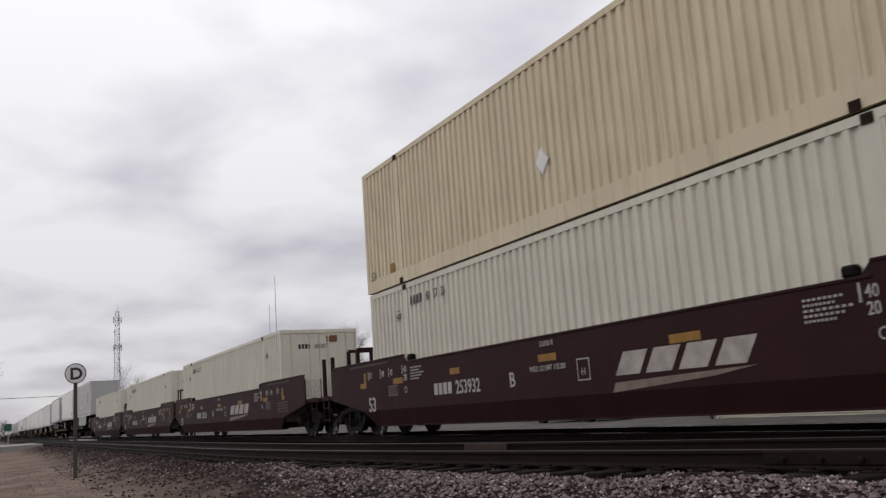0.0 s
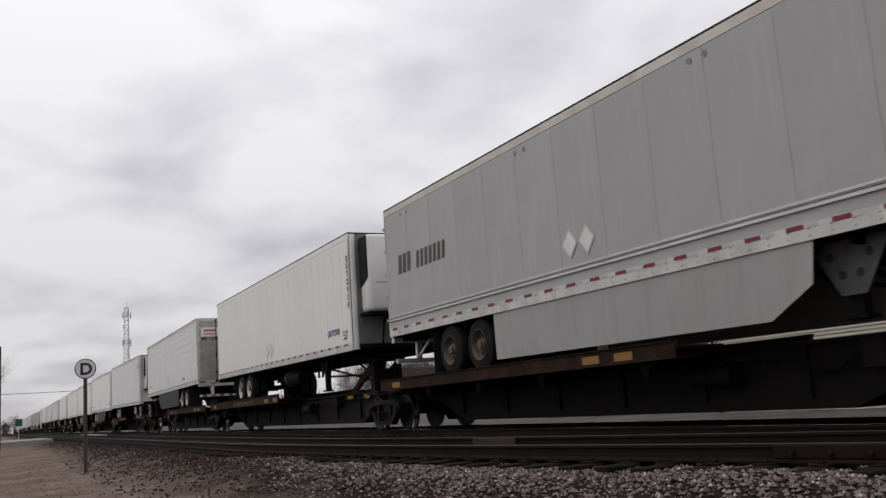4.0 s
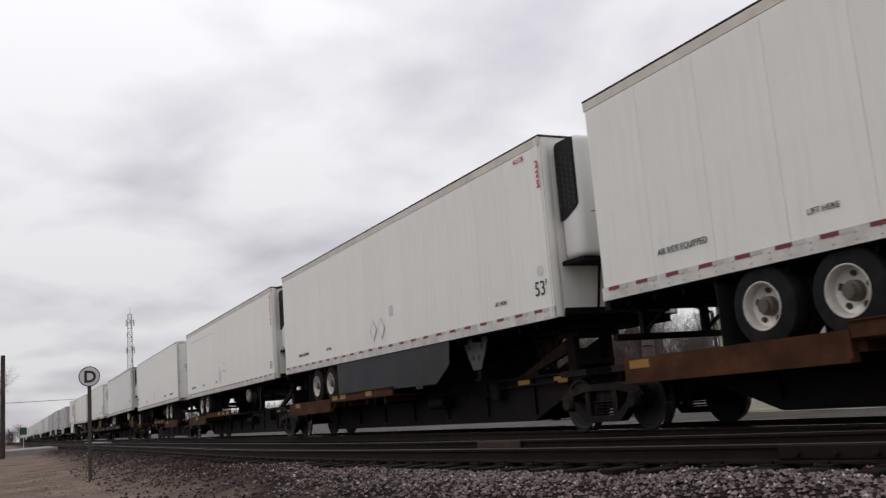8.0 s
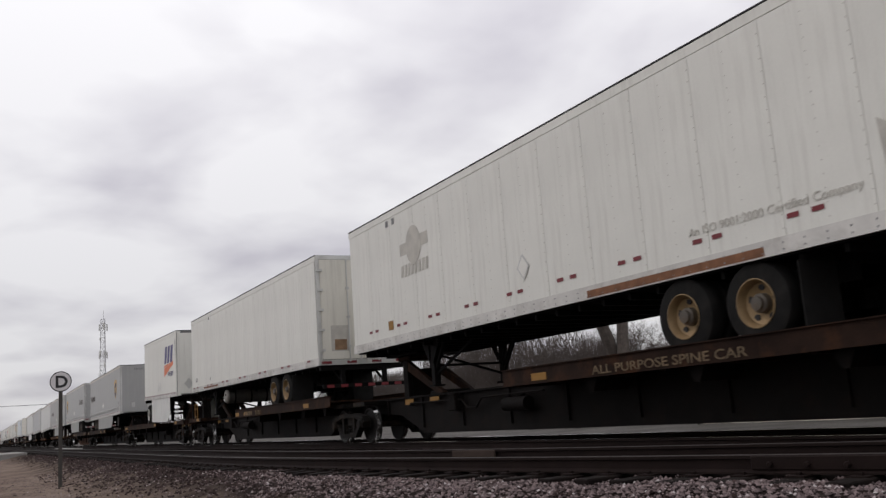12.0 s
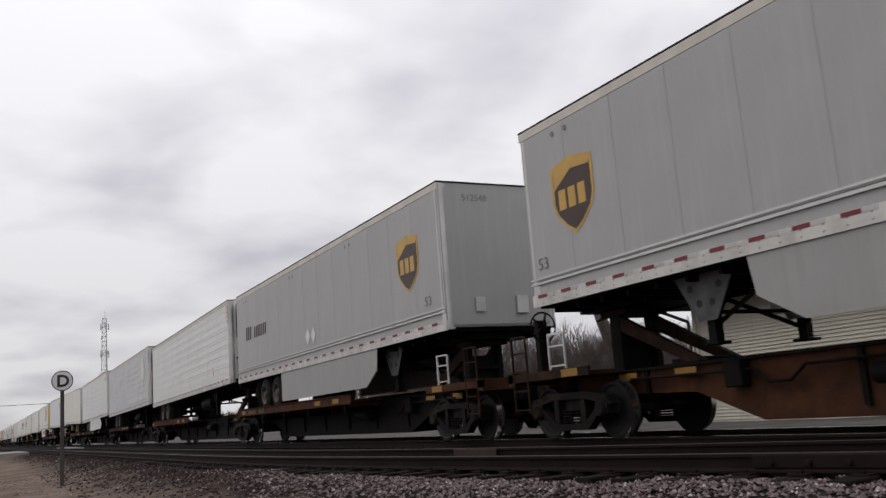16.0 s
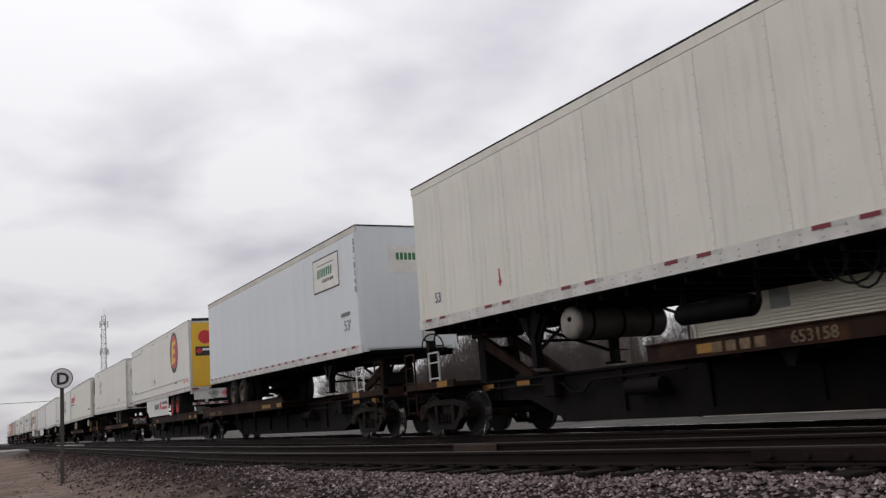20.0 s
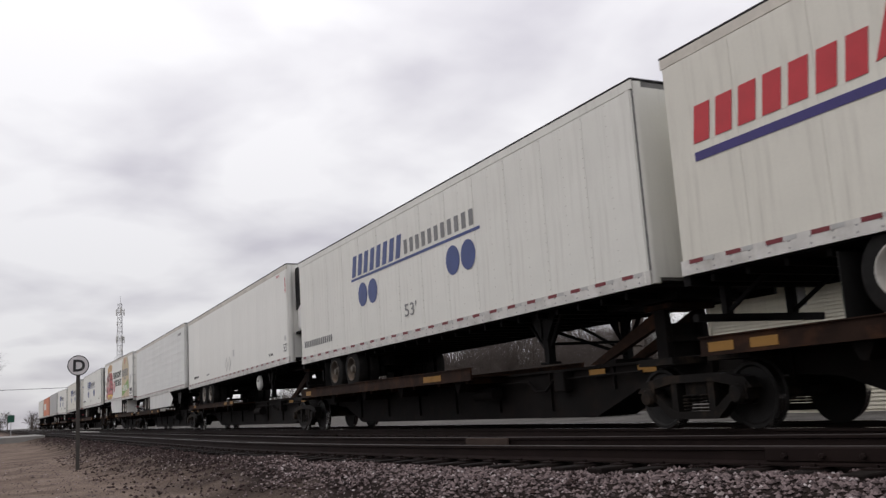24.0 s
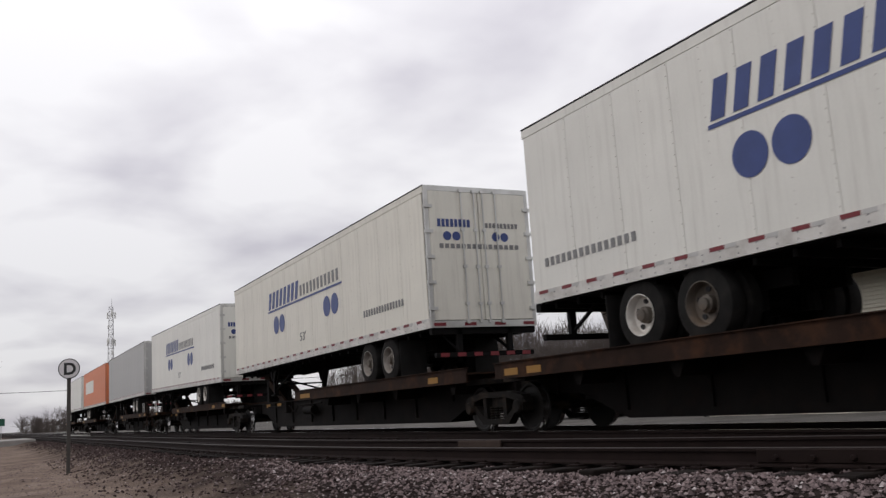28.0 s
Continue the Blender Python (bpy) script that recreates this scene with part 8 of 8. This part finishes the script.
def house():
    """The long low building with lap siding beyond the line."""
    root = thing("trackside_building", "cream lap-sided building with a grey hipped roof and dark eaves", "building")
    x0, x1, y0, y1, zb, ze = -21.2, 4.0, 20.0, 31.0, -0.36, 3.3
    root.matrix_basis = pose(x0, y0, 0)
    W, D_ = x1 - x0, y1 - y0
    boxes("wall", FASCIA, root, (0.05, W, 0.05, 0.2, zb, ze), (0.05, 0.2, 0.2, D_, zb, ze), (W - 0.15, W, 0.2, D_, zb, ze), (0.2, W - 0.15, D_ - 0.15, D_, zb, ze))
    rows = 36
    h = (ze - zb) / rows
    wx = (3.12, 3.82, 2.60, 3.16)  # vent: x from, to; z from, to

    def lap(a, b):
        def build(bm):
            va = [bm.verts.new(p) for p in ((a, 0.0, 0), (a, 0.045, h + 0.01), (b, 0.0, 0), (b, 0.045, h + 0.01), (a, 0.06, 0), (b, 0.06, 0), (a, 0.06, h + 0.01), (b, 0.06, h + 0.01))]
            for f in ((0, 2, 3, 1), (0, 4, 5, 2), (4, 6, 7, 5), (1, 3, 7, 6), (0, 1, 6, 4), (2, 5, 7, 3)):
                bm.faces.new([va[i] for i in f])
        return shared("siding_%.2f_%.2f" % (a, b), SIDING, build)

    for k in range(rows):
        z = zb + k * h
        if wx[2] - h < z < wx[3]:
            under("siding_board", lap(0, wx[0]), root, "", pose(0, 0, z))
            under("siding_board", lap(wx[1], W), root, "", pose(0, 0, z))
        else:
            under("siding_board", lap(0, W), root, "", pose(0, 0, z))
        under("siding_board", lap(0, D_), root, "", pose(0.0, D_, z, 0, 0, -90))
    boxes("corner_board", SIDING, root, (-0.03, 0.09, -0.03, 0.09, zb, ze))
    vent = boxes("wall_vent", VENT_GREY, root, (wx[0], wx[1], 0.01, 0.05, wx[2], wx[3]), label="grey louvred wall vent")
    for k in range(7):
        z = wx[2] + 0.05 + k * 0.07
        bm = bmesh.new()
        extrude(bm, [(wx[0] + 0.05, z), (wx[1] - 0.05, z), (wx[1] - 0.05, z + 0.045), (wx[0] + 0.05, z + 0.045)], -0.008, 0.011)
        part("louvre", bm, VENT_GREY, vent)
    o = 0.95
    bm = bmesh.new()
    rz, cy = ze + 2.9, D_ / 2
    lo = [bm.verts.new(p) for p in ((-o, -o, ze + 0.1), (W + o, -o, ze + 0.1), (W + o, D_ + o, ze + 0.1), (-o, D_ + o, ze + 0.1))]
    hi = [bm.verts.new(p) for p in ((6.0, cy, rz), (W - 6.0, cy, rz))]
    for f in ((lo[0], lo[1], hi[1], hi[0]), (lo[1], lo[2], hi[1]), (lo[2], lo[3], hi[0], hi[1]), (lo[3], lo[0], hi[0]), lo[::-1]):
        bm.faces.new(f)
    part("roof", bm, SHINGLE, root)
    boxes("fascia", FASCIA, root, (-o, W + o, -o - 0.03, -o, ze - 0.06, ze + 0.13), (-o - 0.03, -o, -o, D_ + o, ze - 0.06, ze + 0.13))
    bm = bmesh.new()
    tube(bm, (-0.12, -0.12, zb), (-0.12, -0.12, ze - 0.5), 0.05, 0.05, 8)
    tube(bm, (-0.12, -0.12, ze - 0.5), (-0.75, -0.8, ze - 0.05), 0.05, 0.05, 8)
    part("downspout", bm, FASCIA, root)


house()


def bare_tree(x, y, h, seed, trunk=0.16, spread=0.55, depth=5, label="leafless tree with a dense crown of fine twigs", low=0.25, bend=0.16):
    rnd = random.Random(seed)
    root = thing("bare_tree", label, "tree", "leafless trees behind the line")
    root.matrix_basis = pose(x, y, -1.2)
    limbs, twigs = bmesh.new(), bmesh.new()

    def grow(p, d, length, r, level):
        segs = 3
        for s in range(segs):
            d = (d + Vector((rnd.uniform(-1, 1), rnd.uniform(-1, 1), rnd.uniform(-0.4, 0.7))) * bend).normalized()
            q = p + d * (length / segs)
            r2 = r * 0.84
            tube(limbs if level < 3 else twigs, p, q, r, r2, 6 if level < 2 else 4 if level < 3 else 3, False)
            if level < depth and (s > 0 or level > 0):
                for _ in range(1 if level < 1 else 2):
                    side = Vector((rnd.uniform(-1, 1), rnd.uniform(-1, 1), rnd.uniform(-0.15, 0.6)))
                    nd = (d * (1 - spread) + side.normalized() * spread).normalized()
                    grow(q, nd, length * rnd.uniform(0.55, 0.75), r2 * 0.6, level + 1)
            p, r = q, r2
        if level < depth:
            grow(p, d, length * 0.6, r, level + 1)

    grow(Vector((0, 0, 0)), Vector((rnd.uniform(-0.1, 0.1), rnd.uniform(-0.1, 0.1), 1)), h * (0.42 + low * 0.2), trunk, 0)
    part("trunk", limbs, BARK, root)
    tagged(part("crown", twigs, TWIG, root), kind="stuff")
    return root


def gnarled_tree(x, y):
    """The big pollarded tree by the building: two crooked trunks, bent limbs, clusters of fine shoots."""
    rnd = random.Random(8)
    root = thing("bare_tree", "gnarled leafless tree with thick crooked limbs and fine shoots", "tree", "leafless trees behind the line")
    root.matrix_basis = pose(x, y, -1.2, 0, 0, math.degrees(math.atan2(y, x)) - 90)
    limbs, shoots = bmesh.new(), bmesh.new()

    def shoot(p, d, length, r, level):
        for s in range(3):
            d = (d + Vector((rnd.uniform(-1, 1), rnd.uniform(-1, 1), rnd.uniform(-0.5, 0.8))) * 0.3).normalized()
            q = p + d * (length / 3)
            tube(shoots, p, q, r, r * 0.8, 3, False)
            if level < 3:
                for _ in range(2):
                    side = Vector((rnd.uniform(-1, 1), rnd.uniform(-1, 1), rnd.uniform(-0.3, 0.8))).normalized()
                    shoot(q, (d * 0.4 + side * 0.6).normalized(), length * rnd.uniform(0.45, 0.7), r * 0.6, level + 1)
            p, r = q, r * 0.8

    def limb(pts, r0, r1, twiggy):
        """A crooked limb through pts (across, up), with shoots along its outer part."""
        ps = [Vector((a, rnd.uniform(-0.5, 0.5), b)) for a, b in pts]
        fine = []
        for a, b in zip(ps, ps[1:]):
            fine += [a, (a + b) / 2 + Vector((rnd.uniform(-0.06, 0.06), rnd.uniform(-0.1, 0.1), rnd.uniform(-0.05, 0.05)))]
        fine.append(ps[-1])
        n = len(fine) - 1
        for i in range(n):
            ra, rb = r0 + (r1 - r0) * i / n, r0 + (r1 - r0) * (i + 1) / n
            tube(limbs, fine[i], fine[i + 1], ra, rb, 8, True)
            if i >= n - twiggy:
                for _ in range(2):
                    d = Vector((rnd.uniform(-1, 1), rnd.uniform(-1, 1), rnd.uniform(-0.1, 1))).normalized()
                    shoot(fine[i + 1], d, rnd.uniform(0.5, 0.95), 0.022, 1)

    limb([(-0.1, 0), (0.0, 3.2), (-0.6, 5.2), (-1.05, 7.4), (-1.45, 8.7), (-1.4, 9.65)], 0.33, 0.15, 0)
    limb([(0.1, 0), (0.2, 3.6), (0.35, 6.0), (0.16, 8.45), (0.1, 9.15)], 0.32, 0.15, 0)
    limb([(-1.4, 9.65), (-1.8, 10.1), (-2.35, 10.6), (-2.65, 11.0), (-2.55, 11.8)], 0.13, 0.035, 6)
    limb([(-1.4, 9.65), (-1.05, 10.2), (-0.93, 11.4)], 0.12, 0.04, 3)
    limb([(-1.8, 10.1), (-1.75, 11.25)], 0.07, 0.03, 2)
    limb([(-1.0, 7.5), (-0.53, 8.35), (-0.7, 9.1), (-0.5, 10.3)], 0.10, 0.04, 5)
    limb([(0.1, 9.15), (-0.27, 9.3), (-0.4, 10.0)], 0.11, 0.04, 4)
    limb([(0.3, 6.4), (0.84, 8.5), (0.78, 9.6), (0.4, 9.95), (-0.05, 10.2)], 0.2, 0.05, 5)
    limb([(0.78, 9.6), (1.2, 9.85), (1.3, 10.5)], 0.09, 0.04, 3)
    limb([(0.84, 8.6), (1.2, 8.85), (1.7, 9.9)], 0.1, 0.04, 3)
    part("trunk", limbs, BARK, root)
    tagged(part("crown", shoots, TWIG, root), kind="stuff")


gnarled_tree(-31.2, 24.95)
for k, (x, y, h) in enumerate(((-94, 55, 15), (-137, 55, 15.5), (-83, 50, 7.5), (-77, 52, 7.5), (-70, 50, 7.0), (-88, 48, 7.5), (-62, 46, 7), (-55, 44, 6.5), (-105, 54, 8), (-118, 52, 8), (-150, 55, 8), (-48, 42, 5.5), (-160, 50, 8), (-66, 56, 8.5), (-74, 60, 9), (-82, 58, 8.5), (-58, 52, 7.5), (-52, 50, 7), (-91, 62, 9), (-99, 66, 9))):
    bare_tree(x, y, h, 30 + k, 0.13 if h < 10 else 0.2, 0.6, 5)
for k, (x, y, h) in enumerate(((-225, 19, 7), (-215, 24, 8), (-240, 16, 7), (-205, 28, 8), (-250, 4, 6), (-238, -3, 7), (-262, 10, 6), (-190, 32, 8), (-255, 34, 19), (-240, 38, 15))):
    bare_tree(x, y, h, 70 + k, 0.15, 0.62, 4)


def far_woods():
    """Hazy leafless woods along the far side, as one joined stand of thin crowns."""
    rng = np.random.default_rng(4)
    V, F, k = [], [], 0
    for i in range(980):
        if i >= 860:
            x, y = rng.uniform(-114, -68), rng.uniform(52, 66)
        elif i >= 560:
            x, y = rng.uniform(-230, -108), rng.uniform(80, 102)
        elif i < 320:
            x, y = rng.uniform(-330, -40), rng.uniform(70, 120)
        elif i < 480:
            x, y = rng.uniform(-520, -260), rng.uniform(16, 90)
        else:
            x, y = rng.uniform(-460, -300), rng.uniform(-70, 3)
        h = rng.uniform(5, 9) + (0.07 * (-108 - x) if i >= 560 else 0.0)
        if i >= 860:
            h = min(14, 4 + 0.42 * (-65 - x)) * rng.uniform(0.75, 1.0)
        for s in range(110):
            a, r, z = rng.uniform(0, 6.28), rng.uniform(0, 2.6) * (1 - s / 220), h * rng.uniform(0.02, 0.8)
            p = np.array((x + r * math.cos(a), y + r * math.sin(a), z - 1.2))
            d = np.array((rng.normal(0, 0.35), rng.normal(0, 0.35), 1.0)) * rng.uniform(0.6, 1.9)
            w = rng.uniform(0.04, 0.13) * (1.8 if 320 <= i < 560 else 0.6 if i >= 860 else 1.0)
            V += [p + (w, 0, 0), p + (-w, 0, 0), p + (0, w, 0), p + d]
            F += [(k, k + 1, k + 3), (k + 1, k + 2, k + 3), (k + 2, k, k + 3)]
            k += 4
        p = np.array((x, y, -1.2))
        V += [p + (0.14, 0, 0), p + (-0.1, 0.1, 0), p + (-0.1, -0.1, 0), p + (rng.normal(0, 0.4), 0, h * 0.8)]
        F += [(k, k + 1, k + 3), (k + 1, k + 2, k + 3), (k + 2, k, k + 3)]
        k += 4
    me = bpy.data.meshes.new("far_woods")
    me.from_pydata([tuple(p) for p in V], [], F)
    me.materials.append(TWIG)
    tagged(new("far_woods", me), "hazy leafless woods beyond the line", "woods", "", "stuff")


far_woods()
bare_tree(-108, 98, 9.5, 90, 0.2, 0.6, 5)
bare_tree(-66, -0.9, 6.8, 91, 0.1, 0.6, 4)


def utility_pole(x, y, h):
    root = thing("utility_pole", "plain dark wooden utility pole", "utility pole")
    root.matrix_basis = pose(x, y, -0.5)
    bm = bmesh.new()
    tube(bm, (0, 0, 0), (0, 0, h), 0.19, 0.15, 10)
    part("pole", bm, POLE_WOOD, root)


utility_pole(-70, 0.0, 7.1)


def cable(x, z):
    root = thing("overhead_cable", "thin dark overhead cable spanning the tracks", "cable")
    bm = bmesh.new()
    n = 24
    pts = [(x, -70 + 170 * k / n, z - 1.2 * math.sin(math.pi * k / n)) for k in range(n + 1)]
    rings = [[bm.verts.new((px + dx, py, pz + dz)) for dx, dz in ((0.035, 0), (0, 0.035), (-0.035, 0), (0, -0.035))] for px, py, pz in pts]
    for a, b in zip(rings, rings[1:]):
        for i in range(4):
            bm.faces.new((a[i], a[(i + 1) % 4], b[(i + 1) % 4], b[i]))
    part("wire", bm, GRILLE, root)


cable(-152, 7.6)


def crossing():
    a = boxes("crossing_road", CONCRETE, None, (-96, -78, -60, 3.9, -0.6, -0.06), (-96, -78, 7.2, 7.9, -0.6, -0.02), (-96, -78, 11.2, 14.0, -1.4, -0.2), bevel=0.02)
    tagged(a, "pale paved road crossing the tracks", "road", "", "structure")


crossing()


def green_sign():
    root = thing("road_sign", "small green road sign on a post", "sign")
    root.matrix_basis = pose(-112, 2.1, -0.4, 0, 0, 90)
    boxes("post", GALV, root, (-0.04, 0.04, -0.04, 0.04, 0, 2.6))
    boxes("panel", material("green_sign_sheet", (0.012, 0.08, 0.05), 0.6), root, (-0.35, 0.35, -0.07, -0.05, 1.7, 2.5))


green_sign()


def parked_car():
    root = thing("parked_pickup", "pale parked pickup seen below the train", "car")
    root.matrix_basis = pose(-29.4, 20.9, -0.34)
    paint = material("silver_car_paint", (0.45, 0.46, 0.48), 0.3, 0.3, 0.04, 1)
    bm = bmesh.new()
    extrude(bm, [(-2.7, 0.42), (2.7, 0.42), (2.75, 0.9), (1.6, 1.05), (0.9, 1.75), (-0.7, 1.8), (-0.9, 1.1), (-2.75, 1.1)], -0.9, 0.9)
    round_edges(bm, 0.05, 2)
    b = part("body", bm, paint, root, "", True)
    boxes("side_window", PANE, b, (-0.55, 0.75, -0.915, -0.9, 1.15, 1.65))
    for x in (-1.66, 1.52):
        for s in (-1, 1):
            def tyre(q):
                lathe(q, [(0.24, -0.1), (0.36, -0.11), (0.385, -0.08), (0.385, 0.08), (0.36, 0.11), (0.24, 0.1)], 22, caps=False)
            def hub(q):
                lathe(q, [(0.0, -0.09), (0.1, -0.1), (0.24, -0.08), (0.245, -0.02)], 18)
            w = under("wheel", shared("car_tyre", TYRE, tyre, True), root, "", pose(x, s * 0.86, 0.385, 0, 0, 0 if s < 0 else 180))
            under("hub", shared("car_hub", GALV, hub, True), w)


parked_car()


def line_side_bits():
    j = thing("joint_bar", "bolted joint bar clamped on the near rail", "rail fitting")
    x = -5.5
    d = (siding_y(x + 0.1) - siding_y(x - 0.1)) / 0.2
    j.matrix_basis = pose(x, siding_y(x) - 0.7525 / math.hypot(1, d), 0, 0, 0, math.degrees(math.atan(d)))
    boxes("bar", RAIL_SIDE, j, (-0.7, 1.2, -0.075, -0.038, -0.135, -0.012), bevel=0.008)
    for k in range(5):
        bm = bmesh.new()
        lathe(bm, [(0.02, -0.115), (0.028, -0.105), (0.028, -0.075)], 6, "y", (-0.5 + k * 0.36, 0, -0.085))
        part("bolt", bm, RAIL_SIDE, j)
    j2 = thing("joint_bar", "rusty joint bar on the inner rail", "rail fitting")
    x = -12.3
    d = (siding_y(x + 0.1) - siding_y(x - 0.1)) / 0.2
    j2.matrix_basis = pose(x, siding_y(x) + 0.7525 / math.hypot(1, d), 0, 0, 0, math.degrees(math.atan(d)))
    boxes("bar", material("pale_rust_bar", (0.05, 0.035, 0.028), 0.8, 0.1, 0.2, 5, spec=0.15), j2, (-0.55, 0.55, -0.07, -0.038, -0.12, -0.012), bevel=0.008)
    c = thing("orange_marker", "small faded orange marker lying by the rails", "marker")
    c.matrix_basis = pose(-33.6, 7.15, -0.2)
    bm = bmesh.new()
    box(bm, -0.28, 0.28, -0.12, 0.12, -0.03, 0.10)
    round_edges(bm, 0.04, 2)
    part("block", bm, material("faded_orange", (0.42, 0.07, 0.02), 0.6, 0, 0.2, 6), c)
    b = thing("rail_lubricator", "low dark box beside the near rail", "rail fitting")
    b.matrix_basis = pose(-25.8, 5.0, -0.24)
    boxes("housing", FASCIA, b, (-0.25, 0.25, -0.16, 0.16, 0.0, 0.2), bevel=0.03)
    boxes("lid", TRUCK, b, (-0.27, 0.27, -0.18, 0.18, 0.2, 0.24), bevel=0.01)


line_side_bits()


def motions():
    times = [0, 2, 4, 6, 8, 10, 12, 14, 16, 18, 20, 22, 24, 26, 28]
    for ob, x, y, z, up in MOVERS:
        walk(ob, [(t, pose(x + travel(t), y, z, 0, -up, 0)) for t in times])


motions()
